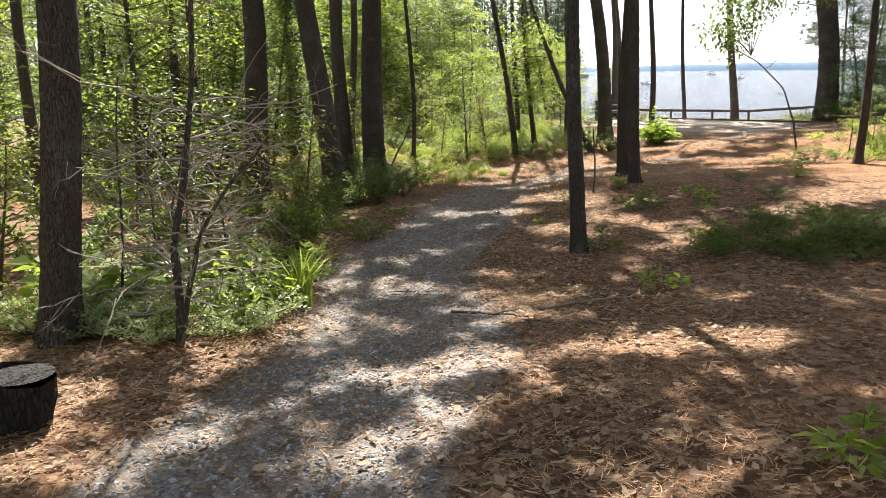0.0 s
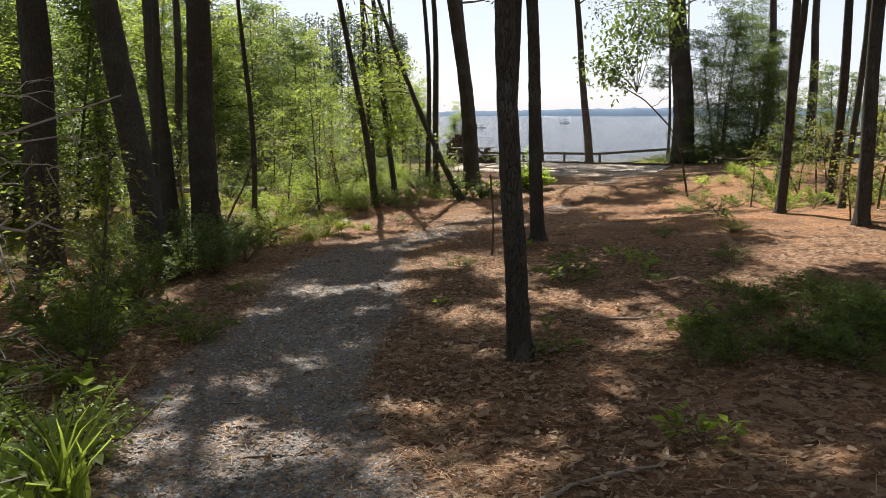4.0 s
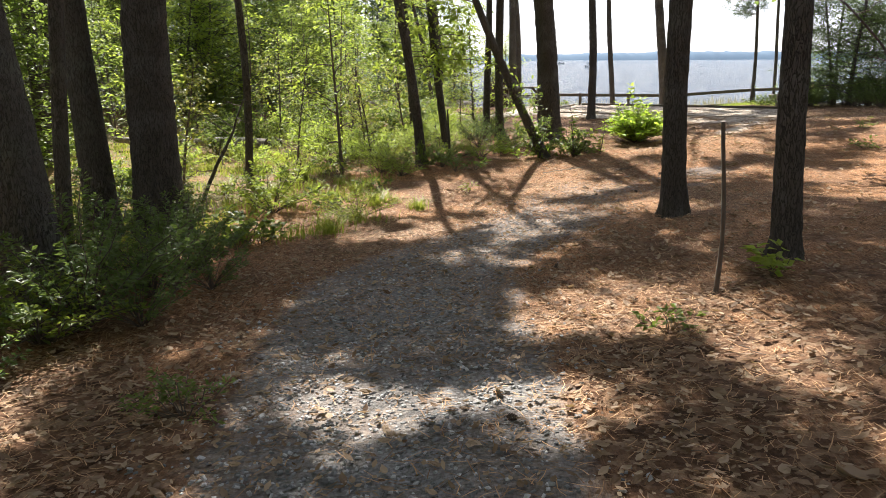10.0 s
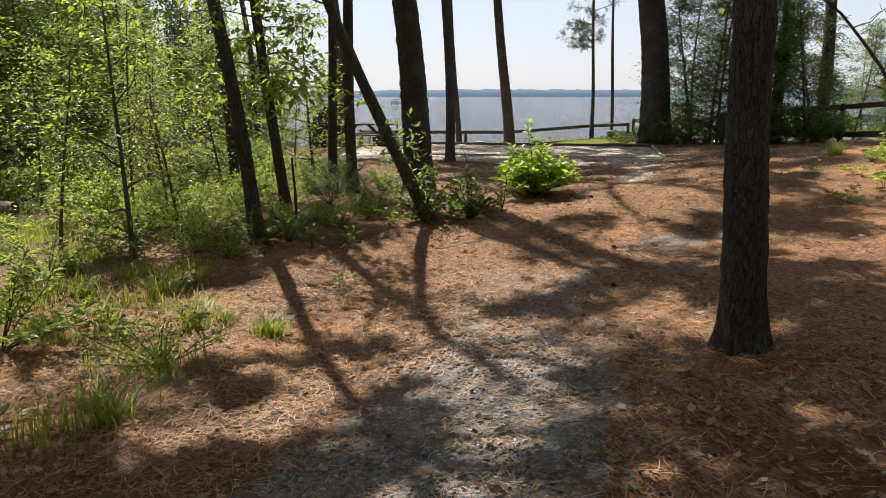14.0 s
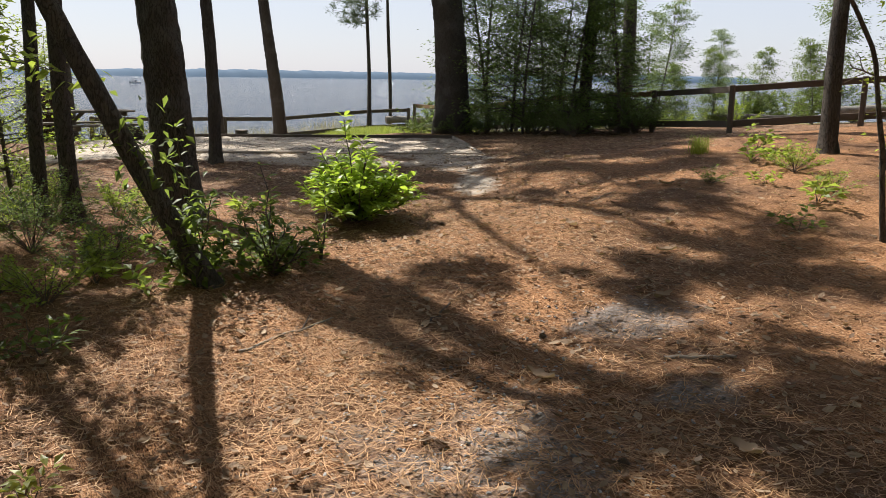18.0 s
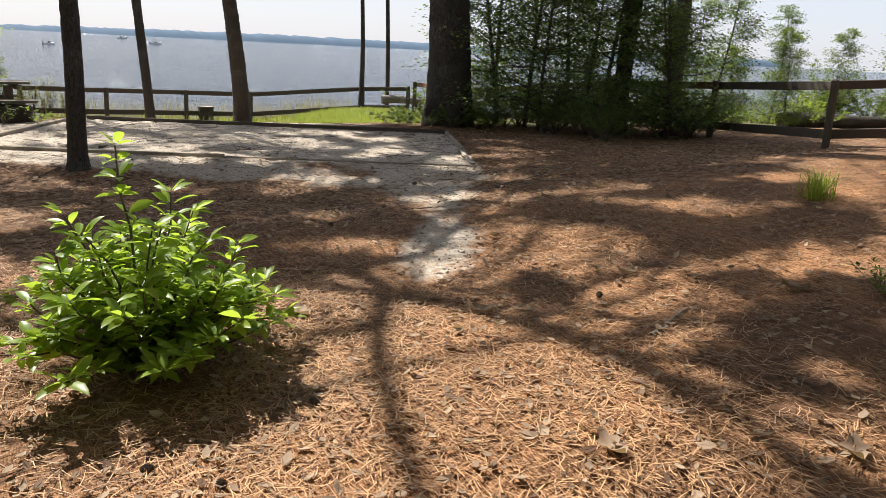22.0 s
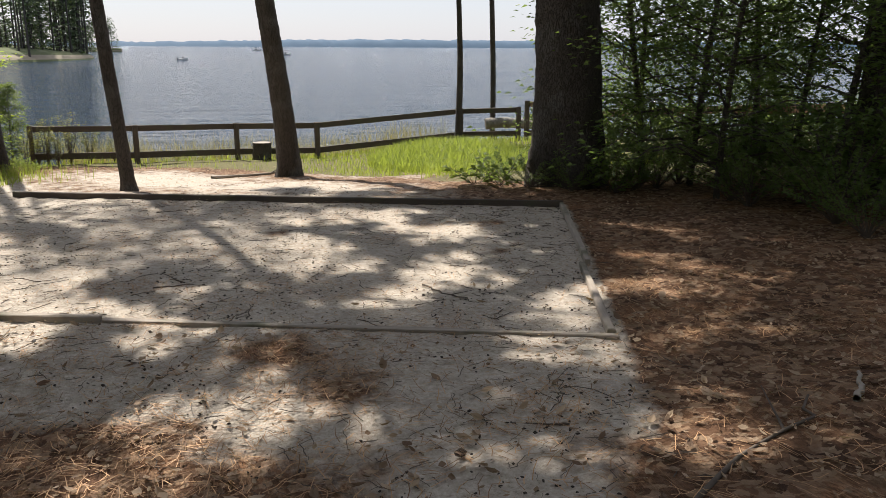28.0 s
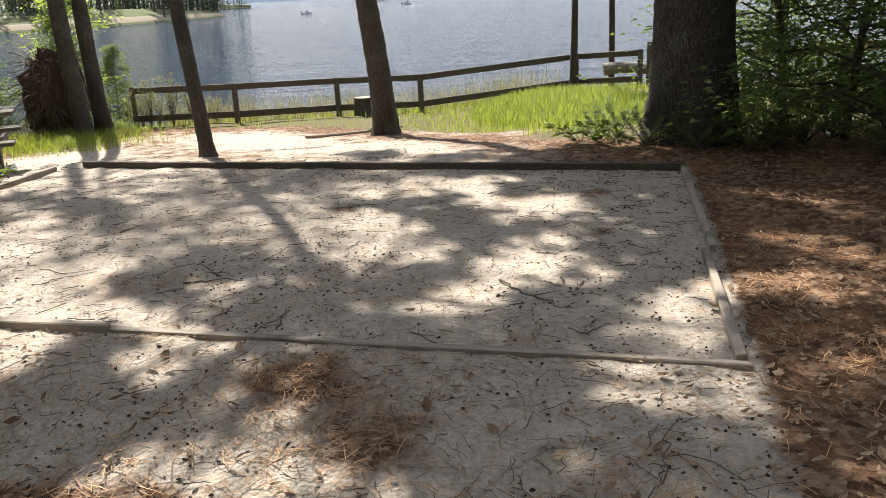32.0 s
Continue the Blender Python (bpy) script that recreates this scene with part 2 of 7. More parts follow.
BARK_PINE = bark_material("pine_bark", (0.058, 0.050, 0.043), (0.135, 0.115, 0.098), (0.150, 0.143, 0.128), 1.5)
BARK_GREY = bark_material("hardwood_bark", (0.075, 0.066, 0.055), (0.16, 0.138, 0.116), (0.15, 0.150, 0.118), 1.6)
TWIG = plain_material("twig_bark", (0.12, 0.095, 0.075), 0.9, 0.35, 30)
DEAD_TWIG = plain_material("dead_twig", (0.33, 0.285, 0.235), 0.9, 0.3, 30)

# ---- ground ----
def trail_mid(y):
    return np.interp(y, (-10, -4, 0, 5, 9, 12.5, 16, 19, 23, 26), (1.3, 0.9, 0.0, -0.7, -1.1, -0.7, 0.6, 2.3, 4.6, 6.0))


def ground_material():
    n = Nodes("pine_straw_ground", 0.95, 0.15)
    v = n.coords("Object")
    zone = n.add("Attribute", attribute_name="zone")
    sep = n.add("SeparateColor")
    n.link(zone.outputs["Color"], sep.inputs[0])
    # pine straw: fine streaks in two turns, over dark duff
    a = n.noise(n.coords("Object", (90, 14, 14)), 1.0, 5, 0.7, 1.5)
    m = n.add("Mapping")
    m.inputs["Rotation"].default_value = (0, 0, 0.9)
    m.inputs["Scale"].default_value = (80, 12, 12)
    n.link(v, m.inputs["Vector"])
    b = n.noise(m.outputs[0], 1.0, 5, 0.7, 1.5)
    streak = n.maths("MULTIPLY", n.maths("ADD", a, b), 0.5)
    tone = n.noise(v, 0.9, 5, 0.65)
    straw = n.ramp(streak, [(0.39, (0.030, 0.015, 0.009)), (0.47, (0.20, 0.095, 0.044)), (0.56, (0.46, 0.245, 0.122)), (0.67, (0.64, 0.42, 0.25))])
    duff = n.ramp(n.noise(v, 14, 6, 0.7), [(0.3, (0.06, 0.034, 0.022)), (0.7, (0.20, 0.115, 0.07))])
    straw = n.mix(n.ramp(tone, [(0.42, (0, 0, 0)), (0.62, (0.75, 0.75, 0.75))]), straw, duff)
    # dead broad leaves, worn to grey-brown, where the wood is thick
    crumb = n.add("TexVoronoi", Scale=19.0)
    stir = n.add("TexNoise", Scale=9.0, Detail=4.0)
    n.link(v, stir.inputs["Vector"])
    stirred = n.add("VectorMath", operation="MULTIPLY_ADD")
    n.link(stir.outputs["Color"], stirred.inputs[0])
    stirred.inputs[1].default_value = (0.16, 0.16, 0.16)
    n.link(v, stirred.inputs[2])
    n.link(stirred.outputs[0], crumb.inputs["Vector"])
    bw = n.add("RGBToBW")
    n.link(crumb.outputs["Color"], bw.inputs[0])
    leafy = n.ramp(bw.outputs[0], [(0.15, (0.040, 0.022, 0.014)), (0.5, (0.150, 0.082, 0.048)), (0.85, (0.31, 0.215, 0.14))])
    k = n.maths("ADD", zone.outputs["Alpha"], n.maths("MULTIPLY", n.maths("SUBTRACT", n.noise(v, 2.1, 5, 0.7), 0.5), 1.6))
    straw = n.mix(n.ramp(k, [(0.35, (0, 0, 0)), (0.75, (0.85, 0.85, 0.85))]), straw, leafy)
    # grey gravel
    vor = n.add("TexVoronoi", Scale=42.0)
    n.link(v, vor.inputs["Vector"])
    stone = n.ramp(n.noise(v, 30, 5, 0.7), [(0.3, (0.13, 0.13, 0.128)), (0.55, (0.33, 0.326, 0.318)), (0.8, (0.56, 0.553, 0.54))])
    grav = n.mix(0.6, stone, n.ramp(vor.outputs["Distance"], [(0.1, (1, 1, 1)), (0.75, (0.42, 0.42, 0.42))]), "MULTIPLY")
    grav = n.mix(n.ramp(tone, [(0.4, (0.1, 0.1, 0.1)), (0.65, (0.6, 0.6, 0.6))]), grav, straw)
    # pale sand with crumbs
    sandf = n.noise(v, 26, 6, 0.75)
    sand = n.ramp(sandf, [(0.30, (0.19, 0.15, 0.115)), (0.43, (0.44, 0.375, 0.305)), (0.7, (0.61, 0.54, 0.455))])
    sand = n.mix(n.ramp(n.noise(v, 5.5, 6, 0.75), [(0.50, (0, 0, 0)), (0.66, (0.42, 0.42, 0.42))]), sand, (0.27, 0.215, 0.165))
    dents = n.noise(v, 7.0, 4, 0.6)
    # grass soil
    soil = n.ramp(n.noise(v, 18, 5), [(0.3, (0.085, 0.08, 0.035)), (0.7, (0.20, 0.175, 0.085))])
    edge = n.noise(v, 3.2, 6, 0.7)

    def mask(channel, lo=0.42, hi=0.62):
        k = n.maths("ADD", channel, n.maths("MULTIPLY", n.maths("SUBTRACT", edge, 0.5), 0.9))
        return n.ramp(k, [(lo, (0, 0, 0)), (hi, (1, 1, 1))])

    c = n.mix(mask(sep.outputs[0]), straw, grav)
    c = n.mix(mask(sep.outputs[1]), c, sand)
    c = n.mix(mask(sep.outputs[2]), c, soil)
    n.colour(c)
    n.bump(n.maths("ADD", n.maths("ADD", streak, n.maths("MULTIPLY", dents, 1.6)), n.maths("MULTIPLY", vor.outputs["Distance"], 0.6)), 0.8, 0.022)
    return n.m


GROUND_MAT = ground_material()


def zones(x, y):
    """How much gravel, sand and grass lies at a place, 0 to 1."""
    off = np.abs(x - trail_mid(y) - 0.25 * np.sin(0.9 * y))
    gravel = (1 - smooth(0.5, 1.5, off)) * (1 - 0.42 * smooth(13.5, 16.0, y)) * (1 - smooth(17.4, 18.8, y)) * 0.85
    gravel = np.maximum(gravel, 0.75 * np.exp(-(((x - 3.3) / 0.7) ** 2 + ((y - 18.1) / 0.5) ** 2)))
    gravel = np.maximum(gravel, 0.6 * np.exp(-(((x - 2.7) / 0.5) ** 2 + ((y - 17.0) / 0.4) ** 2)))
    px, py = x - PAD_NEAR.x, y - PAD_NEAR.y
    u, v = px * PAD_ALONG.x + py * PAD_ALONG.y, px * PAD_DEEP.x + py * PAD_DEEP.y
    out = np.hypot(np.maximum(np.maximum(-u, u - PAD_LENGTH - 1.5), 0), np.maximum(np.maximum(-v, v - PAD_WIDTH), 0))
    sand = np.clip(1 - smooth(0.0, 0.45, out), 0, 1) * smooth(-0.22, 0.02, u)
    reach = np.interp(u, (0, 1.2, 2.5, 4, 7), (2.0, 2.1, 2.0, 1.4, 1.0))
    front = (1 - smooth(reach - 1.0, reach + 0.5, np.maximum(-v, 0))) * (v < 0.3) * smooth(-0.35, 0.15, u) * (1 - smooth(9, 12, u))
    sand = np.maximum(sand, front * 0.8)
    line, half = np.interp(y, (23, 24.3, 25.3, 26.2, 27.5), (5.05, 5.7, 6.3, 6.6, 7.0)), np.interp(y, (22.8, 23.4, 25, 26, 27.5), (0.28, 0.5, 0.5, 0.75, 0.9))
    tongue = np.exp(-(((x - line) / half) ** 2)) * smooth(22.5, 23.1, y) * (1 - smooth(27.6, 28.6, y))
    sand = np.maximum(sand, tongue * (0.54 + 0.28 * np.exp(-((y - 23.7) / 0.7) ** 2) + 0.26 * np.exp(-((y - 26.4) / 0.9) ** 2)))
    beyond = (1 - smooth(6.0, 9.5, v - PAD_WIDTH)) * (v > PAD_WIDTH - 0.3) * smooth(-0.6, 1.5, u) * (1 - smooth(10, 13, u))
    sand = np.maximum(sand, (0.50 + 0.10 * np.sin(1.7 * x + 0.6 * y) + 0.1 * smooth(9.0, 5.0, x)) * beyond)
    grass = smooth(5.6, 7.6, v - PAD_WIDTH - 1.2 * smooth(9.0, 6.0, x) + 2.2 * smooth(7.6, 9.8, x)) * smooth(-14, -5, x)
    grass = np.maximum(grass, 0.9 * smooth(1.2, 2.6, v - PAD_WIDTH) * (1 - smooth(1.0, 2.6, u)) * smooth(-5, -2, u))
    grass = np.maximum(grass, 0.55 * (1 - smooth(-6.0, -3.2, x - trail_mid(y))) * smooth(8, 14, y) * (1 - smooth(30, 34, y)))
    for sx, sy, sr in ((6.0, 28.35, 0.35), (6.3, 27.7, 0.3), (5.0, 27.3, 0.5), (8.2, 30.2, 0.22), (8.6, 31.4, 0.3), (6.4, 31.6, 0.25)):
        sand = sand * (1 - 0.62 * np.exp(-(((x - sx) ** 2 + (y - sy) ** 2) / sr ** 2)))
    return gravel, sand, grass


def off_pad(x, y):
    px, py = x - PAD_NEAR.x, y - PAD_NEAR.y
    u, v = px * PAD_ALONG.x + py * PAD_ALONG.y, px * PAD_DEEP.x + py * PAD_DEEP.y
    return ~((u > -0.1) & (u < PAD_LENGTH + 0.4) & (v > -0.1) & (v < PAD_WIDTH + 0.1))


def build_ground():
    xs = np.concatenate([[-1500, -600, -250, -110, -70, -45, -32, -26], np.arange(-22, -6, 0.5), np.arange(-6, 13, 0.16), np.arange(13, 26, 0.5), [28, 34, 45, 70, 110, 250, 600, 1500]])
    ys = np.concatenate([[-1500, -500, -150, -60, -30, -16, -10], np.arange(-7, -1, 0.4), np.arange(-1, 37, 0.16), np.arange(37, 50, 0.4), [51, 54, 58, 66, 80, 120, 300, 900, 1500]])
    gx, gy = np.meshgrid(xs, ys, indexing="ij")
    z = ground_z(gx, gy)
    rng = np.random.default_rng(3)
    z = z + rng.normal(0, 0.006, z.shape) * (np.abs(gx) < 20)
    verts = np.stack([gx, gy, z], -1).reshape(-1, 3)
    i, j = np.meshgrid(np.arange(len(xs) - 1), np.arange(len(ys) - 1), indexing="ij")
    w = len(ys)
    faces = np.stack([i * w + j, (i + 1) * w + j, (i + 1) * w + j + 1, i * w + j + 1], -1).reshape(-1, 4)
    me = quick_mesh("ground", verts, faces, GROUND_MAT, True)
    g, s, t = zones(verts[:, 0], verts[:, 1])
    att = me.color_attributes.new("zone", "FLOAT_COLOR", "POINT")
    att.data.foreach_set("color", np.stack([g, s, t, np.maximum(0.62 * (1 - smooth(9, 14.5, verts[:, 1])), 0.62 * smooth(23.6, 25.6, verts[:, 1]) + 0.2 * smooth(32.0, 34.0, verts[:, 1])) + 0.1], -1).astype(np.float32).ravel())
    return tagged(new("ground", me), "brown forest floor of pine straw, grey gravel and pale sand", "ground", kind="structure")


ground = build_ground()

# ---- lake ----
WATER_Z = -1.75


def water_material():
    n = Nodes("lake_water", 0.08, 0.5)
    n.b.inputs["IOR"].default_value = 1.33
    chop = n.noise(n.coords("Object", (0.8, 2.2, 1)), 1.0, 6, 0.65, 0.6)
    swell = n.noise(n.coords("Object", (0.10, 0.42, 1)), 1.0, 5, 0.65)
    n.colour(n.mix(swell, (0.036, 0.062, 0.098), (0.065, 0.103, 0.15)))
    n.bump(n.maths("ADD", chop, n.maths("MULTIPLY", swell, 2.6)), 1.0, 1.0)
    return n.m


xs = np.array([-3000, -800, -200, -60, 0, 60, 200, 800, 3000.0])
ys = np.array([40, 60, 100, 200, 500, 1200, 2600.0])
gx, gy = np.meshgrid(xs, ys, indexing="ij")
i, j = np.meshgrid(np.arange(len(xs) - 1), np.arange(len(ys) - 1), indexing="ij")
w = len(ys)
lake_faces = np.stack([i * w + j, (i + 1) * w + j, (i + 1) * w + j + 1, i * w + j + 1], -1).reshape(-1, 4)
lake = tagged(new("water", quick_mesh("water", np.stack([gx, gy, 0 * gx + WATER_Z], -1).reshape(-1, 3), lake_faces, water_material())), "wide grey-blue lake with small choppy waves", "lake", kind="structure")

# ---- far shore, a low wooded ridge ----
def ridge(name, y0, x0, x1, low, high, mat, seed, step):
    rng = np.random.default_rng(seed)
    xs = np.arange(x0, x1, step)
    t = np.linspace(0, 1, len(xs))
    h = low + (high - low) * (0.5 + 0.35 * np.sin(7 * t + seed) + 0.2 * np.sin(17 * t + 2 * seed)) + rng.normal(0, (high - low) * 0.06, len(xs))
    rows = []
    for k, (dy, f) in enumerate(((0, 0.0), (20, 0.55), (60, 0.9), (140, 1.0), (400, 0.0))):
        rows.append(np.stack([xs, 0 * xs + y0 + dy + 60 * np.sin(3 * t), WATER_Z - 0.2 + f * h], -1))
    verts = np.stack(rows, 1).reshape(-1, 3)
    i, j = np.meshgrid(np.arange(len(xs) - 1), np.arange(4), indexing="ij")
    faces = np.stack([i * 5 + j, (i + 1) * 5 + j, (i + 1) * 5 + j + 1, i * 5 + j + 1], -1).reshape(-1, 4)
    return tagged(new(name, quick_mesh(name, verts, faces, mat, True)), "low wooded ridge on the far shore, tinted blue-grey for distance haze", "far shore", kind="structure")


# distance haze is put into the woods' colour as blue-grey
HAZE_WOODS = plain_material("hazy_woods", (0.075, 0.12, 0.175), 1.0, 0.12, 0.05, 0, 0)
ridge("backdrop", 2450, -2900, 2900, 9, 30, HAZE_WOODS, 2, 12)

# ---- timber edging of the sand pad ----
WOOD_GREY = wood_material("weathered_timber", (0.42, 0.36, 0.30), (0.23, 0.19, 0.155))
WOOD_DARK = wood_material("dark_weathered_rail", (0.13, 0.105, 0.085), (0.065, 0.052, 0.045))
WOOD_NEW = wood_material("brown_rail", (0.30, 0.17, 0.10), (0.17, 0.095, 0.06))
wood_rng = np.random.default_rng(11)


def bar(a, b, wide, tall, z0, z1=None, bevel=0.006, wob=0.002):
    """A board between two plan points, its underside at z0 (and z1 at the far end)."""
    a, b = Vector(a), Vector(b)
    z1 = z0 if z1 is None else z1
    span = (b - a).length
    bm = box_bm(span, wide, tall, (0, 0, 0), 0, bevel, wob, wood_rng, 4)
    ang = math.degrees(math.atan2(b.y - a.y, b.x - a.x))
    tilt = -math.degrees(math.atan2(z1 - z0, span))
    mid = (a + b) / 2
    return bm, pose(mid.x, mid.y, (z0 + z1) / 2, 0, tilt, ang)


def board_thing(name, a, b, wide, tall, z0, mat, label, category, group="", z1=None):
    bm, m = bar(a, b, wide, tall, z0, z1)
    me = bpy.data.meshes.new(name)
    bm.to_mesh(me)
    bm.free()
    me.materials.append(mat)
    ob = new(name, me)
    ob.matrix_basis = m
    return tagged(ob, label, category, group)


def pad_point(u, v):
    p = PAD_NEAR + PAD_ALONG * u + PAD_DEEP * v
    return (p.x, p.y)


EDGE = "boards round the sand pad"
board_thing("edging_board", pad_point(-0.05, 0), pad_point(3.4, 0.03), 0.05, 0.15, PAD_Z - 0.13, WOOD_GREY, "grey weathered edging board sunk in the sand", "edging board", EDGE)
board_thing("edging_board", pad_point(3.41, 0.02), pad_point(PAD_LENGTH + 0.3, -0.02), 0.06, 0.18, PAD_Z - 0.135, WOOD_GREY, "grey weathered edging board at the front of the sand pad", "edging board", EDGE)
board_thing("edging_board", pad_point(0, 0.03), pad_point(0.02, 1.75), 0.05, 0.18, PAD_Z - 0.135, WOOD_GREY, "pale splintered edging board along the pad's side", "edging board", EDGE)
board_thing("edging_board", pad_point(-0.03, 1.77), pad_point(0.0, PAD_WIDTH), 0.05, 0.20, PAD_Z - 0.14, WOOD_GREY, "pale splintered edging board along the pad's side", "edging board", EDGE)
board_thing("edging_board", pad_point(-0.02, PAD_WIDTH + 0.04), pad_point(PAD_LENGTH + 0.0, PAD_WIDTH), 0.045, 0.18, PAD_Z - 0.11, WOOD_DARK, "dark weathered edging board at the back of the sand pad", "edging board", EDGE)
board_thing("edging_board", pad_point(PAD_LENGTH + 0.22, 0.1), pad_point(PAD_LENGTH + 0.22, PAD_WIDTH - 0.2), 0.045, 0.18, PAD_Z - 0.125, WOOD_GREY, "grey weathered edging board at the pad's far end", "edging board", EDGE)


# ---- rail fence along the lake ----
def fence(places, tall, mat, label, rail_mats=None, skip=()):
    base = Vector((places[0][0], places[0][1], gz(*places[0])))
    ob = thing("rail_fence", base.x, base.y, base.z, label, "fence")
    for k, (x, y) in enumerate(places):
        z = gz(x, y)
        bm = box_bm(0.10, 0.10, tall + 0.32, (x - base.x, y - base.y, z - base.z - 0.3), 20, 0.012, 0.003, wood_rng)
        part("post", bm, mat, ob)
        if k == 0 or k - 1 in skip:
            continue
        x0, y0 = places[k - 1]
        z0 = gz(x0, y0)
        mats = (rail_mats or {}).get(k - 1, mat)
        for name, up, high in (("top_rail", tall - 0.13, 0.13), ("lower_rail", tall * 0.14, 0.14)):
            bm, m = bar((x0 - base.x, y0 - base.y), (x - base.x, y - base.y), 0.05, high, z0 - base.z + up, z - base.z + up)
            side = Vector((y - y0, x0 - x, 0)).normalized() * 0.077
            bm.transform(Matrix.Translation(-side) @ m)
            part(name, bm, mats if name == "top_rail" else mat, ob)
    return ob


LAKE_FENCE = [(2.54, 43.5), (4.72, 43.3), (6.97, 43.6), (8.86, 43.4), (12.75, 43.9), (14.05, 43.1)]
SIDE_FENCE = [(14.1, 42.7), (14.2, 39.2), (14.2, 35.8), (14.0, 32.5), (13.85, 29.3), (13.3, 26.4), (15.2, 24.7), (17.3, 23.2), (19.4, 21.8), (21.6, 20.5)]
fence(LAKE_FENCE, 0.86, WOOD_DARK, "dark weathered two-rail timber fence above the lake shore")
fence(SIDE_FENCE, 1.0, WOOD_DARK, "weathered two-rail timber fence with brown patches along the slope", {0: WOOD_NEW, 1: WOOD_NEW, 2: WOOD_NEW, 3: WOOD_NEW})

# ---- trees: trunks ----
def trunk_mesh(name, r, height, lean=(0.0, 0.0), bend=(0.0, 0.0), mat=None, seed=0, near=False, top=0.35, flare=0.5):
    """A tapered trunk from its base at the origin, with a flared, lobed foot and an uneven bark surface."""
    rng = np.random.default_rng(seed)
    low = np.array([-0.25, 0, 0.08, 0.2, 0.4, 0.7, 1.1, 1.6, 2.2, 3.0, 4.0])
    hs = np.concatenate([low, np.arange(5.2, height, 1.6), [height]])
    if near:
        hs = np.concatenate([[-0.25], np.arange(0, 3.6, 0.09), np.arange(3.7, 6, 0.3), np.arange(6.2, height, 1.4), [height]])
    t = np.clip(hs / height, 0, 1)
    wob = 0.012 * height ** 0.5
    pts = np.stack([lean[0] * hs + bend[0] * np.sin(2.2 * t * math.pi) + wob * np.sin(hs * 0.9 + seed), lean[1] * hs + bend[1] * np.sin(2.2 * t * math.pi) + wob * np.sin(hs * 0.7 + 2 * seed), hs], -1)
    pts[0, :2] = pts[1, :2]
    radii = r * ((1 - t) ** 0.8 * (1 - top) + top * (1 - 0.75 * t)) * (1 + flare * np.exp(-np.maximum(hs, 0) / (1.3 * r)))
    ph = rng.uniform(0, 6.28, 3)
    sides = 30 if near else 12

    def lobes(i, ang):
        k = math.exp(-max(hs[i], 0) / (1.6 * r))
        return 1 + k * (0.16 * np.sin(3 * ang + ph[0]) + 0.13 * np.sin(5 * ang + ph[1])) + 0.03 * np.sin(2 * ang + ph[2] + hs[i])

    v, f = tube_arrays(pts, radii, sides, 0.03 if near else 0.025, seed, True, lobes)
    return quick_mesh(name, v, f, mat, True), pts


PINE_LABEL = "tall pine with a dark scaly trunk standing in pine straw"
# x, y, radius, height, lean, shown near, height of the lowest limbs, crown width, broadleaf bark
TREES_TRAIL = (
    (1.25, 5.80, 0.100, 16, (-0.042, 0.0), True, 8, 2.6, False),
    (1.90, 14.55, 0.138, 18, (-0.018, 0.01), True, 9, 3.1, False),
    (2.15, 11.78, 0.110, 17, (-0.085, 0.0), True, 9, 2.9, False),
    (10.6, 33.5, 0.45, 24, (-0.09, 0.0), True, 11, 4.0, False),
    (3.07, 28.9, 0.115, 13, (-0.04, 0.0), True, 8, 3.0, False),
    (7.55, 39.1, 0.205, 16, (-0.10, 0.0), True, 7, 2.4, False),
    (4.82, 35.68, 0.095, 15, (-0.065, 0.0), True, 9, 3.0, False),
    (1.72, 42.4, 0.18, 16, (-0.06, 0.0), False, 6, 3.6, False),
)
TREES_LEFT = (
    (1.98, 43.1, 0.165, 15, (-0.07, 0.0), False, 6, 3.4, False),
    (-1.4, 38.3, 0.11, 15, (-0.09, 0.0), False, 6, 2.6, False),
    (-1.75, 38.6, 0.08, 13, (-0.20, 0.0), False, 6, 2.0, False),
    (-4.25, 12.15, 0.24, 18, (-0.12, 0.02), True, 6, 3.4, True),
    (-4.85, 14.9, 0.19, 16, (-0.05, 0.02), False, 6, 3.0, True),
    (-4.15, 15.0, 0.28, 18, (-0.02, 0.02), True, 6, 3.4, False),
    (-4.8, 13.9, 0.09, 14, (0.03, 0.02), False, 6, 1.0, True),
    (-5.72, 11.7, 0.25, 20, (-0.01, 0.0), True, 7, 3.6, False),
)
TREES_BANK = (
    (-2.98, 1.5, 0.17, 17, (0.045, 0.0), True, 7, 3.0, False),
    (-1.30, 20.35, 0.092, 13, (-0.15, 0.0), False, 7, 2.0, False),
    (-1.75, 24.8, 0.09, 14, (-0.05, 0.0), False, 7, 0.8, False),
    (-0.9, 22.4, 0.085, 14, (-0.11, 0.0), False, 8, 1.8, False),
    (0.32, 24.08, 0.10, 15, (-0.03, 0.0), False, 8, 2.0, False),
    (0.06, 24.75, 0.085, 15, (-0.03, 0.0), False, 8, 1.8, False),
    (1.42, 23.6, 0.235, 17, (-0.115, 0.0), True, 9, 2.6, False),
    (-4.38, 19.9, 0.075, 12, (-0.03, 0.0), False, 6, 1.8, False),
)
TREES_RISE = (
    (6.42, 13.1, 0.085, 13, (0.018, 0.0), False, 7, 2.0, False),
    (6.75, 11.0, 0.11, 15, (0.018, 0.0), False, 7, 2.4, False),
    (10.1, 21.7, 0.12, 15, (0.02, 0.0), False, 8, 2.4, False),
    (12.8, 30.6, 0.17, 18, (0.0, 0.0), False, 8, 2.8, False),
    (14.9, 31.6, 0.19, 18, (0.0, 0.0), False, 8, 2.8, False),
    (12.6, 43.7, 0.085, 13, (-0.01, 0.0), False, 8, 1.8, False),
    (13.7, 44.1, 0.08, 13, (-0.02, 0.0), False, 8, 1.8, False),
)
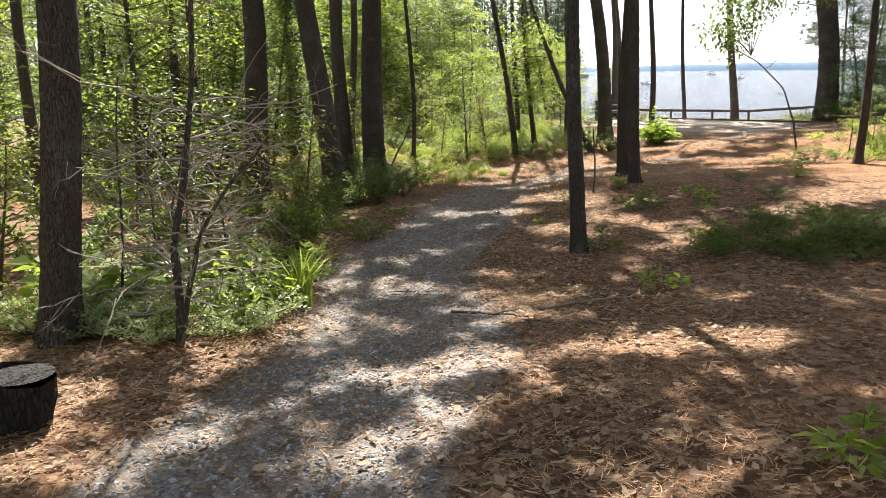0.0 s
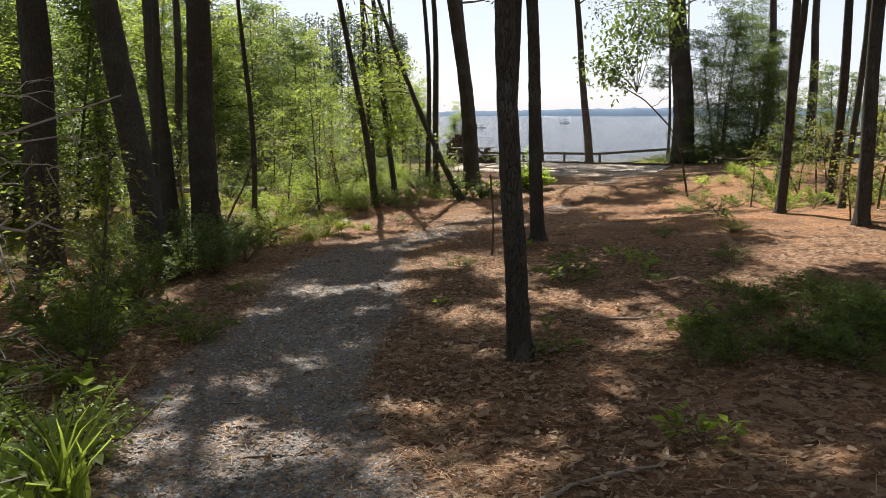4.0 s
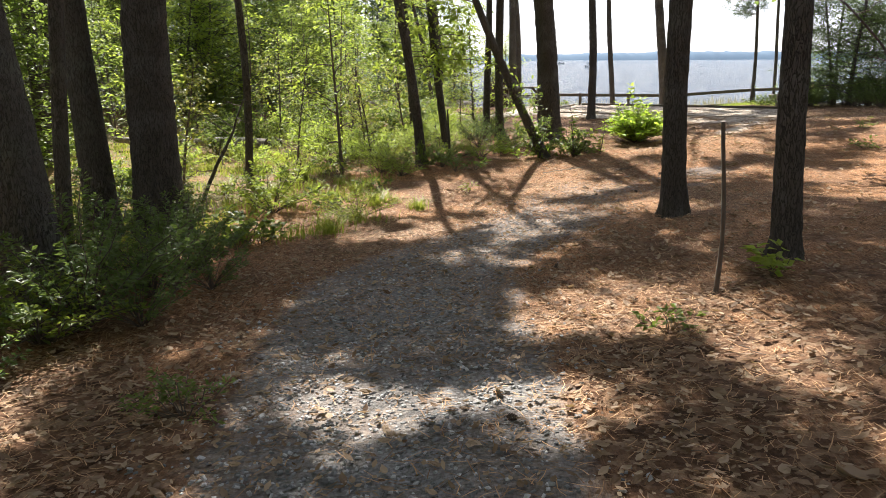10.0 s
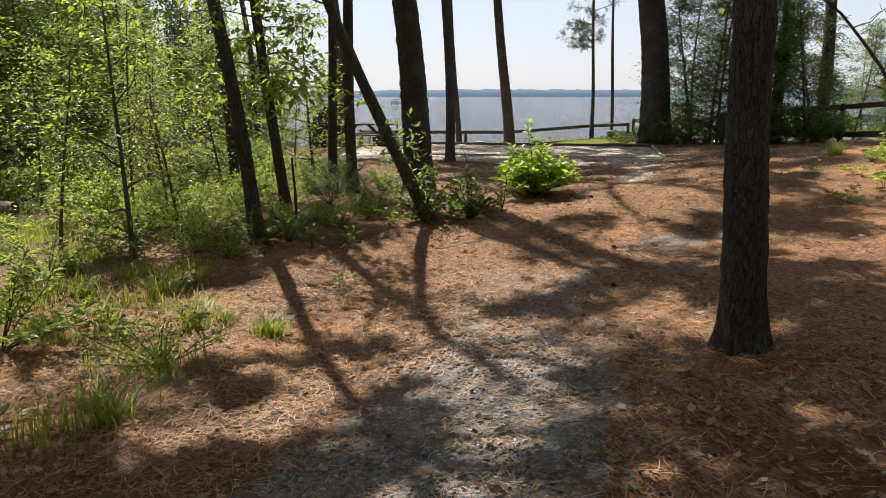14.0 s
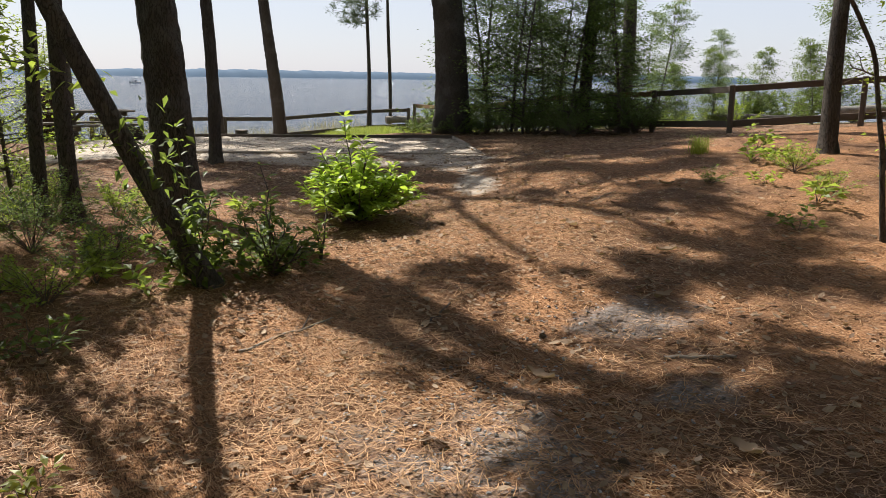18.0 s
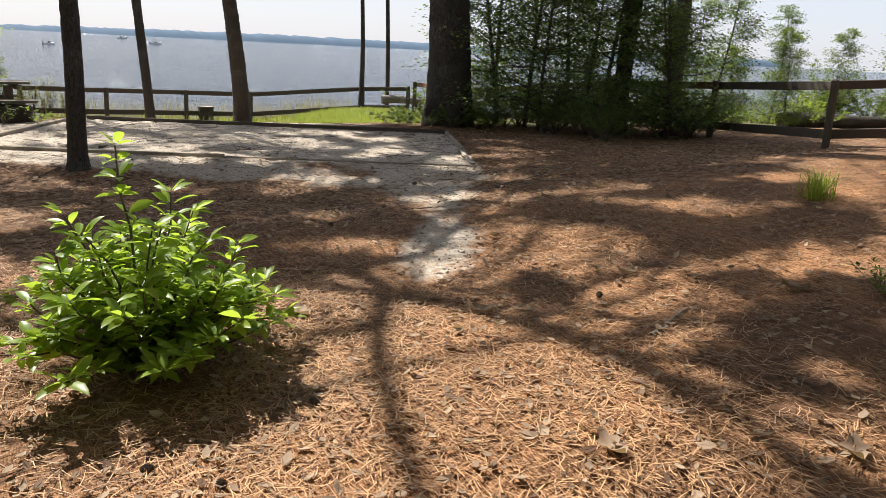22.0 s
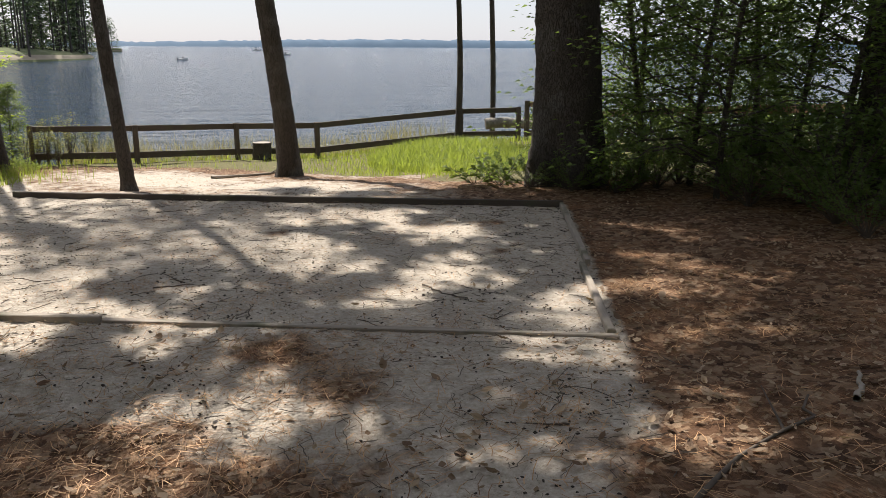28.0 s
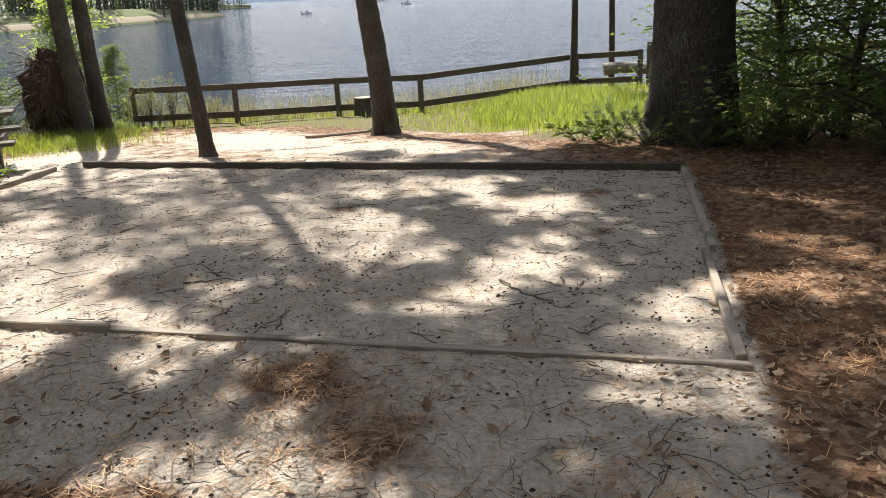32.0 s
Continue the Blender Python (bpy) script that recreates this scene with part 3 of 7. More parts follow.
TREES = list(TREES_TRAIL + TREES_LEFT + TREES_BANK + TREES_RISE)
# the woods on both sides of the trail
wood_spots = np.random.default_rng(21)
for k in range(30):
    x, y = wood_spots.uniform(-24, -4.5), wood_spots.uniform(-3, 37)
    if x > -7 and y > 10 and y < 27 or (y > 30 and x > -7):
        continue
    TREES.append((x, y, wood_spots.uniform(0.06, 0.19), wood_spots.uniform(12, 19), (wood_spots.normal(0, 0.03), wood_spots.normal(0, 0.02)), False, wood_spots.uniform(5, 8), wood_spots.uniform(1.8, 3.2), wood_spots.random() < 0.3))
for x, y, r in ((7.8, 13.6, 0.06), (8.6, 15.9, 0.10), (9.8, 12.6, 0.06), (10.6, 17.5, 0.08), (12.5, 14.0, 0.15), (16.0, 17.0, 0.14), (20.6, 26.3, 0.17), (23.5, 24.0, 0.12), (22.5, 27.5, 0.14), (11.5, 9.0, 0.14), (15.5, 11.0, 0.16), (8.2, 4.0, 0.12)):
    TREES.append((x, y, r, 14 + 20 * r, (0.02, 0.0), False, 6.5, 2.2, r < 0.09))
# trees added behind the start and away to the right, to shut out sky light
for k in range(95):
    x, y = wood_spots.uniform(-26, 30), wood_spots.uniform(-26, 27)
    if (y > -3.5 and -9 < x < 12 + 0.2 * y) or (x < -9 and y > 6) or (x > 12 and y > 20) or abs(x) + abs(y) < 5:
        continue
    TREES.append((x, y, wood_spots.uniform(0.08, 0.2), wood_spots.uniform(13, 18), (0.0, 0.0), False, 5.5, wood_spots.uniform(2.6, 3.4), wood_spots.random() < 0.5))


def needle_arrays(rng, tips, ways, count, length, width):
    """Tufts of needles: for each tip a brush of flat blades round its direction."""
    n = len(tips) * count
    c = np.repeat(tips, count, 0)
    w = np.repeat(ways, count, 0) + rng.normal(0, 0.62, (n, 3))
    w /= np.linalg.norm(w, axis=1)[:, None]
    s = np.cross(w, rng.normal(0, 1, (n, 3)))
    s /= np.linalg.norm(s, axis=1)[:, None]
    ln = length * rng.uniform(0.7, 1.15, n)[:, None]
    v = np.stack([c - s * width * 0.3, c + s * width * 0.3, c + w * ln + s * width * 0.5 - [0, 0, 0.02], c + w * ln - s * width * 0.5 - [0, 0, 0.02]], 1).reshape(-1, 3)
    return v, np.arange(4 * n).reshape(-1, 4)


PINE_LEAF = leaf_material("pine_needles", (0.035, 0.060, 0.022), (0.075, 0.115, 0.035), 0.2, 0.5)


CANOPY_LEAF = leaf_material("canopy_leaf", (0.05, 0.085, 0.02), (0.11, 0.16, 0.035), 0.3, 0.5)


def clump_crown(seed, clumps, pine):
    """Limbs about a straight axis, each ending in clumps of foliage with open gaps between: 3 m out, 6 m tall."""
    rng = np.random.default_rng(seed)
    limbs, at, way = Heap(), [], []
    for k in range(clumps):
        h = 6.0 * (k + rng.uniform(0, 1)) / clumps
        a = rng.uniform(0, 6.28)
        ln = 3.0 * (1 - 0.6 * (h / 6.0) ** 1.5) * math.sqrt(rng.uniform(0.12, 1.1))
        out = np.array([math.cos(a), math.sin(a), rng.uniform(-0.05, 0.4)])
        t = np.linspace(0, 1, 5)
        pts = np.array([0, 0, h]) + t[:, None] * out * ln + np.stack([0 * t, 0 * t, 0.15 * ln * t * t], -1)
        limbs.add(*tube_arrays(pts, 0.045 * (1 - 0.8 * t) * (1.2 - h / 9), 5, 0, seed))
        for _ in range(2):
            c = pts[-1] + rng.normal(0, 0.3, 3) * [1, 1, 0.5]
            n = 80
            off = rng.normal(0, 1, (n, 3)) * rng.uniform(0.15, 0.33) * np.array([1.15, 1.15, 0.7])
            at.append(c + off)
            way.append(off + rng.normal(0, 0.25, (n, 3)))
    at, way = np.concatenate(at), np.concatenate(way)
    n = len(at)
    way /= np.linalg.norm(way, axis=1)[:, None] + 1e-9
    side = np.cross(way, rng.normal(0, 1, (n, 3)))
    side /= np.linalg.norm(side, axis=1)[:, None] + 1e-9
    ln, wd = (0.30, 0.075) if pine else (0.22, 0.14)
    ln = ln * rng.uniform(0.7, 1.2, n)[:, None]
    v = np.stack([at, at + way * ln * 0.5 + side * wd * 0.5, at + way * ln, at + way * ln * 0.5 - side * wd * 0.5], 1).reshape(-1, 3)
    return limbs.mesh("limbs", TWIG), quick_mesh("crown", v, np.arange(4 * n).reshape(-1, 4), PINE_LEAF if pine else CANOPY_LEAF)


def canopy(x, y):
    """How thick the crowns are: 0 open, 1 middling, 2 closed."""
    if -6.5 < x < -4 and 11 < y < 16 or (x, y) in ((-1.30, 20.35), (-1.75, 24.8), (3.07, 28.9), (4.82, 35.68)):
        return 4
    if y < 5 or (x > 9 and y < 20):
        return 3
    if x < -5.5 or (22.5 < y < 36 and x < 2.5):
        return 0
    return 1 if y < 22 or x > 9 else 0


CROWNS = [[clump_crown(300 + 10 * d + k, n, k < 2) for k in range(3)] for d, n in enumerate((8, 20, 24, 40, 3))]
WOOD_TREES = []
for k, (x, y, r, tall, lean, near, low, wide, broad) in enumerate(TREES):
    mat = BARK_GREY if broad else BARK_PINE
    size = "Huge" if r > 0.3 else "Tall" if r > 0.12 else "Slender"
    if broad:
        label, group = f"{size} broadleaf tree with grey-brown bark among undergrowth", "broadleaf trees of the wood"
    else:
        label, group = f"{size} pine with dark scaly bark rising from pine straw", "pines of the wood"
    ob = thing("tree", x, y, gz(x, y), label, "tree", group)
    WOOD_TREES.append(ob)
    me, pts = trunk_mesh("trunk", r, tall, lean, (0.05, 0.03), mat, 40 + k, near, flare=0.14 if r > 0.3 else 0.28)
    part("trunk", me, mat, ob)
    low = max(low, tall - 7.0)
    level = canopy(x, y)
    wide = wide * (1.0, 1.15, 1.45, 1.4, 1.0)[level]
    limb_mesh, crown_mesh = CROWNS[level][2 if broad else k % 2]
    fit = Matrix.Translation((lean[0] * low, lean[1] * low, low)) @ pose(0, 0, 0, 0, 0, 67 * k) @ Matrix.Diagonal((wide / 3, wide / 3, (tall - low + 0.5) / 6, 1))
    for name, data in (("branchwork", limb_mesh), ("crown", crown_mesh)):
        child = part(name, data, None, ob)
        child.matrix_basis = fit
    if (x, y) == (3.07, 28.9):
        # heavy limbs added out of view from the fork, to cast the forked ground shadow
        heavy = Heap()
        for line in (((2.7, 29.35, 7.2), (3.2, 29.8, 7.5), (4.2, 31.2, 8.0), (4.9, 32.3, 8.5), (5.5, 33.5, 9.0)), ((2.7, 29.35, 7.2), (2.5, 29.5, 8.0), (2.0, 29.3, 8.7), (1.35, 28.4, 9.5), (0.9, 28.1, 10.2), (0.3, 27.6, 11.0)), ((2.1, 29.35, 8.6), (1.7, 29.7, 9.0), (1.2, 30.0, 9.5))):
            line = np.array(line) - [x, y, gz(x, y)]
            q = np.linspace(0, 1, 24)
            pts = np.stack([np.interp(q, np.linspace(0, 1, len(line)), line[:, i]) for i in range(3)], -1) + 0.04 * np.stack([np.sin(9 * q), np.sin(11 * q + 1), 0 * q], -1)
            heavy.add(*tube_arrays(pts, 0.085 * (1 - 0.65 * q), 8, 0.04, 9))
        part("shadow_limb", heavy.mesh("shadow_limb", BARK_PINE, True), None, ob)

# flecks of sun on the first stretch of ground, kept clear of added shade boughs
FLECKS_START = ((1.3, -1), (0.3, -0.8), (0.7, -0.7), (1.9, -0.7), (-0.5, -0.2), (1.1, 0.2), (1.2, 0.8), (2.3, 1.3), (-0.8, 1.8), (1, 2.5), (-0.7, 2.6), (4.1, 3.5), (0.7, 3.5), (2.6, 3.6), (3.6, 3.8), (0.3, 3.9), (-0.3, 4.2), (-0.8, 4.4), (-1.2, 4.4), (0.6, 4.8), (-1.3, 5.8), (2.8, 7), (2.3, 7.3))
FLECKS_BEND = ((0.6, 7.3), (0.9, 7.6), (1.2, 7.8), (1.6, 8), (-0.6, 9.1), (-1.5, 9.1), (0.3, 9.3), (-3, 9.6), (-3, 10), (-1.3, 10), (1.1, 10.1), (1.5, 10.1), (0.6, 10.2), (-2.9, 10.3), (0.7, 10.7), (0.3, 11.2), (1.2, 11.7), (0.3, 12), (1.3, 12.3), (-0.6, 12.6), (-0.3, 12.8), (0.1, 14.3), (-1.1, 14.4))
# leafy boughs added out of view: where their shade falls on the ground, and how wide it is
SHADE_START = ((1.23, -0.85, 0.4), (1.57, -0.38, 0.4), (1.48, -0.37, 0.34), (-1.3, -0.1, 0.4), (2.2, 0, 0.9), (1.03, 0.22, 0.4), (-0.7, 0.3, 0.3), (-1.9, 0.6, 0.35), (2.82, 0.66, 0.38), (1.75, 0.8, 0.4), (-0.07, 1.05, 0.5), (0.1, 1.6, 0.4), (1.3, 2, 0.5), (2.9, 2.3, 0.6), (1.8, 2.61, 0.5), (-0.5, 3.2, 0.4), (3.2, 3.4, 0.45), (1, 4.4, 0.6), (-2, 5.2, 0.45), (0.8, 5.2, 0.6), (1.5, 5.2, 0.6), (2.2, 5.2, 0.8), (-3, 5.4, 0.8), (-0.2, 5.4, 0.45), (0.1, 5.4, 0.6), (3.3, 5.5, 0.8))
SHADE_FIRST_BEND = ((1.3, 6, 0.6), (4.6, 6, 1), (-2.4, 6.2, 0.7), (0.5, 6.3, 0.6), (0.2, 6.5, 0.6), (-1.6, 6.6, 0.5), (-1.3, 6.7, 0.8), (-1.1, 7, 0.6), (-0.2, 7, 0.6), (-1.9, 7.3, 0.5), (-0.6, 7.6, 0.5), (4.9, 7.6, 0.9), (-2.4, 7.9, 0.7), (0.2, 7.9, 0.6), (-1.4, 8, 0.55), (-0.9, 8.1, 0.4), (-0.2, 8.6, 0.33), (3, 8.6, 0.6), (-2.1, 8.7, 0.4), (-0.78, 8.74, 0.33), (-1.37, 8.86, 0.33), (2, 8.9, 0.5), (-1.89, 8.97, 0.33), (0.42, 9.01, 0.33), (1.01, 9.01, 0.5), (2.1, 9.3, 0.6))
SHADE_TRAIL = ((3.6, 9.4, 0.8), (-0.6, 10, 0.5), (2.3, 10.5, 0.5), (2.6, 10.6, 0.8), (4.6, 10.6, 0.9), (-1.3, 10.9, 0.5), (-1.7, 11.3, 0.5), (-0.48, 11.41, 0.5), (-3.1, 11.8, 0.8), (-0.23, 11.89, 0.36), (-1.6, 12, 0.6), (0.5, 12.2, 0.7), (4.3, 12.2, 0.9), (-2.4, 12.4, 0.6), (-1, 12.6, 0.5), (2.9, 12.6, 0.8), (-1.3, 13, 0.5), (-2.3, 13.1, 0.8), (1.2, 13.1, 0.45), (0.3, 13.4, 0.35), (-2.4, 13.6, 0.6), (-2.1, 14.1, 0.4), (2.4, 14.2, 0.5), (-0.43, 14.33, 0.34), (3.4, 14.6, 0.8), (-1.4, 15.5, 0.4))
SHADE_RISE = ((3.3, 15.6, 0.7), (-0.63, 15.88, 0.27), (1.38, 16.09, 0.28), (0.9, 16.3, 0.35), (3.9, 16.4, 0.41), (3.3, 16.6, 0.4), (2.7, 16.8, 0.6), (2, 16.9, 0.5), (5.08, 17.89, 0.38), (4.86, 18.17, 0.25), (3.79, 18.53, 0.33), (-1.4, 18.7, 0.5), (4.2, 18.7, 0.45), (5.6, 18.8, 0.6), (-2.52, 19.27, 0.5), (5, 19.3, 0.3), (1.88, 19.6, 0.45), (-1.57, 19.68, 0.5), (2.98, 19.68, 0.37), (-0.2, 20.2, 0.5), (6.26, 20.55, 0.38), (5.62, 20.65, 0.25), (6.22, 20.95, 0.46), (6.79, 21.09, 0.38), (0.5, 21.2, 0.5), (-0.9, 21.3, 0.5))
SHADE_BEFORE_PAD = ((6.65, 21.47, 0.26), (5.41, 22.27, 0.25), (8.15, 22.38, 0.38), (6.94, 22.39, 0.46), (0.2, 22.4, 0.5), (7.9, 22.4, 0.4), (7.32, 22.48, 0.38), (8.2, 22.7, 0.35), (7.06, 22.99, 0.43), (7.2, 23.5, 0.45), (9.05, 23.56, 0.38), (9, 23.8, 0.45), (4.2, 24, 0.55), (7.19, 24.06, 0.5), (3.1, 24.2, 0.7), (5.26, 24.64, 0.5), (7.34, 24.75, 0.26), (10.3, 25.2, 0.6), (9, 25.3, 0.7), (2.55, 25.36, 0.5), (4.6, 25.4, 0.8), (9.6, 25.4, 0.7), (8, 25.6, 0.41), (5.5, 26.1, 0.65), (3.4, 26.2, 0.6), (10, 26.2, 0.5))
SHADE_PAD_EDGE = ((6.81, 26.24, 0.41), (8.6, 26.4, 0.7), (11.2, 26.4, 0.6), (4.5, 26.6, 0.8), (3.86, 26.71, 0.45), (8.9, 26.76, 0.45), (10.6, 26.8, 0.6), (6, 26.9, 0.4), (12, 27, 0.9), (7.4, 27.2, 0.5), (2.48, 27.3, 0.5), (3.6, 27.6, 0.6), (6.7, 27.7, 0.35), (3.95, 28.06, 0.4), (4.64, 28.06, 0.4), (6.89, 28.07, 0.5), (8.5, 28.2, 0.35), (5.29, 28.26, 0.4), (4.42, 28.28, 0.36), (7.2, 28.3, 0.35), (3.38, 28.48, 0.4), (4.81, 28.54, 0.4), (6.5, 28.7, 0.5), (3.94, 28.78, 0.4), (10.9, 28.8, 0.8), (7.5, 28.9, 0.4))
SHADE_PAD = ((10, 29, 0.5), (5.85, 29.18, 0.49), (8.2, 29.2, 0.25), (3.21, 29.26, 0.4), (6.64, 29.38, 0.39), (8.3, 29.9, 0.45), (5.04, 30, 0.32), (9.7, 30.1, 0.34), (5.56, 30.15, 0.45), (11.5, 30.3, 0.8), (7.43, 30.5, 0.39), (3.2, 30.6, 0.5), (9.4, 30.9, 0.5), (10.6, 31.4, 0.8), (6.94, 31.46, 0.46), (12, 31.6, 0.8), (8.4, 31.9, 0.35), (9.4, 32, 0.4), (11.3, 32.2, 0.8), (4.16, 32.37, 0.5), (7.8, 32.6, 0.3), (8.3, 32.9, 0.5), (8.62, 33.23, 0.4), (6.2, 33.3, 0.3), (7.82, 33.7, 0.4), (6.92, 34.17, 0.4))


def shade_bough(x, y, r):
    """An unseen limb with a ragged spray of leaves, added to the tree that stands nearest to it, between the place and
    the sun, to shade the place.
    """
    rng = np.random.default_rng(int(1000 + 131 * (x + 20) + 977 * (y + 20)))
    h = rng.uniform(8.5, 11.0)
    k = h / sun_way.z
    c = np.array([x + sun_way.x * k, y + sun_way.y * k, gz(x, y) + h])
    spot = min(range(len(TREES)), key=lambda i: (TREES[i][0] - c[0]) ** 2 + (TREES[i][1] - c[1]) ** 2)
    tx, ty, tr, tall, lean = TREES[spot][:5]
    base = np.array([tx, ty, gz(tx, ty)])
    up = min(h - 0.8, tall - 0.8)
    foot = np.array([lean[0] * up, lean[1] * up, up])
    c = c - base
    s = np.linspace(0, 1, 7)
    limb = foot + s[:, None] * (c - foot) + np.stack([0 * s, 0 * s, 0.35 * np.sin(3.0 * s)], -1)
    part("shade_bough", quick_mesh("shade_bough", *tube_arrays(limb, 0.04 * (1 - 0.75 * s) + 0.004, 5, 0, 1), TWIG, True), None, WOOD_TREES[spot])
    at = []
    along = rng.uniform(0, 6.28)
    long_way = np.array([math.cos(along), math.sin(along), 0.0])
    for j in range(9):
        off = long_way * r * rng.normal(0, 0.62) + rng.normal(0, 0.34, 3) * r
        size = r * rng.uniform(0.14, 0.34)
        n = int(2200 * size * size) + 12
        at.append(c + off + rng.normal(0, 1, (n, 3)) * size * np.array([1.0, 1.0, 0.6]))
    at = np.concatenate(at)
    n = len(at)
    way = rng.normal(0, 1, (n, 3))
    way /= np.linalg.norm(way, axis=1)[:, None]
    side = np.cross(way, rng.normal(0, 1, (n, 3)))
    side /= np.linalg.norm(side, axis=1)[:, None]
    ln = 0.2 * rng.uniform(0.7, 1.2, n)[:, None]
    v = np.stack([at, at + way * ln * 0.5 + side * 0.065, at + way * ln, at + way * ln * 0.5 - side * 0.065], 1).reshape(-1, 3)
    part("shade_spray", quick_mesh("shade_spray", v, np.arange(4 * n).reshape(-1, 4), CANOPY_LEAF), None, WOOD_TREES[spot])


shade_boughs = [spot for group in (SHADE_START, SHADE_FIRST_BEND, SHADE_TRAIL, SHADE_RISE, SHADE_BEFORE_PAD, SHADE_PAD_EDGE, SHADE_PAD) for spot in group]
shade_rng = np.random.default_rng(334)
# fill the ground between the flecks with more unseen boughs for shade
for j in range(20):
    for i in range(11):
        y = -1.6 + 0.82 * j + shade_rng.normal(0, 0.12)
        x = float(trail_mid(y)) - 3.0 + 0.82 * i + shade_rng.normal(0, 0.12)
        clear = min(math.hypot(x - a, y - b) for a, b in FLECKS_START + FLECKS_BEND)
        beside = min(math.hypot(x - a, y - b) / r for a, b, r in shade_boughs)
        if clear > 0.42 and beside > 0.95 and not (x < -1.1 and y < 4.6):
            shade_boughs.append((round(x, 2), round(y, 2), min(0.44, 0.66 * clear)))
FLECKS_FRONT = ((5.4, 23.6), (5.9, 23.9), (7.6, 25), (6.6, 25.4), (5.7, 28.3), (4.9, 28.1), (6.2, 27.4), (7.2, 26.7), (7.1, 25.4), (9.2, 28.2), (9.1, 27.6), (7.8, 26.3), (5.8, 25.7), (5.3, 27.6), (4.5, 27.6), (8.5, 27.8), (7.7, 28.2), (6.6, 25.8), (6.8, 26.5))
FLECKS_PAD = ((9.3, 28.4), (8.9, 28.2), (9.4, 29.2), (8.8, 27.7))
for j in range(9):
    for i in range(6):
        x, y = 8.9 + 0.75 * i + 0.3 * (j % 2), 26.4 + 0.75 * j
        clear = min(math.hypot(x - a, y - b) for a, b in FLECKS_PAD)
        beside = min(math.hypot(x - a, y - b) / r for a, b, r in shade_boughs)
        if clear > 0.45 and beside > 0.8 and off_pad(x, y):
            shade_boughs.append((x, y, min(0.5, 0.6 * clear)))
for j in range(5):
    for i in range(9):
        x, y = 3.0 + 0.75 * i + 0.3 * (j % 2), 24.3 + 0.75 * j
        clear = min(math.hypot(x - a, y - b) for a, b in FLECKS_FRONT)
        beside = min(math.hypot(x - a, y - b) / r for a, b, r in shade_boughs)
        if clear > 0.42 and beside > 0.8 and off_pad(x, y):
            shade_boughs.append((x, y, min(0.5, 0.65 * clear)))
for x, y, r in shade_boughs:
    shade_bough(x, y, r)

# the leaning tree by the trail, bowed under its own crown
lean_tree = thing("tree", 1.1, 20.62, gz(1.1, 20.62), "Leaning broadleaf tree bowed over the straw, leafy shoots at its foot", "tree")
t = np.linspace(0, 1, 26)
lean_pts = np.stack([-3.35 * t + 0.8 * t * t, 0.2 * t, -0.2 + 6.4 * t], -1)
part("trunk", quick_mesh("trunk", *tube_arrays(lean_pts, 0.088 * (1 - 0.6 * t) * (1 + 0.55 * np.exp(-t * 28)), 20, 0.03, 5), BARK_GREY, True), BARK_GREY, lean_tree)

# ---- leafy plants ----
GREEN_A = leaf_material("understory_leaf", (0.075, 0.12, 0.03), (0.16, 0.22, 0.058), 0.62)
GREEN_B = leaf_material("bright_leaf", (0.14, 0.21, 0.038), (0.30, 0.385, 0.082), 0.62)
GREEN_D = leaf_material("dark_thicket_leaf", (0.068, 0.115, 0.038), (0.15, 0.215, 0.07), 0.55)
GREEN_Y = leaf_material("yellow_green_leaf", (0.15, 0.185, 0.034), (0.28, 0.29, 0.065), 0.42)
GRASS_MAT = leaf_material("grass_blade", (0.12, 0.18, 0.028), (0.28, 0.33, 0.065), 0.5)
DRY_GRASS = leaf_material("dry_grass", (0.20, 0.19, 0.08), (0.34, 0.31, 0.15), 0.3)


def leaf_arrays(rng, at, way, length, width, droop=0.25):
    """Folded, pointed leaves: six corners and two quads each, a crease along the middle."""
    n = len(at)
    way = way / (np.linalg.norm(way, axis=1)[:, None] + 1e-9)
    up = np.array([0, 0, 1.0]) + rng.normal(0, 0.45, (n, 3))
    side = np.cross(way, up)
    side /= np.linalg.norm(side, axis=1)[:, None] + 1e-9
    nor = np.cross(side, way)
    ln, wd = (length * rng.uniform(0.65, 1.2, n))[:, None], (width * rng.uniform(0.7, 1.15, n))[:, None]
    a, mid, tip = at, at + way * ln * 0.5 - nor * wd * 0.16, at + way * ln - np.array([0, 0, droop]) * ln
    l1, r1 = at + way * ln * 0.42 + side * wd * 0.5, at + way * ln * 0.42 - side * wd * 0.5
    v = np.stack([a, l1, tip, mid, r1], 1).reshape(-1, 3)
    b = (np.arange(n) * 5)[:, None]
    f = np.concatenate([b + np.array([[0, 3, 2, 1]]), b + np.array([[0, 4, 2, 3]])])
    return v, f


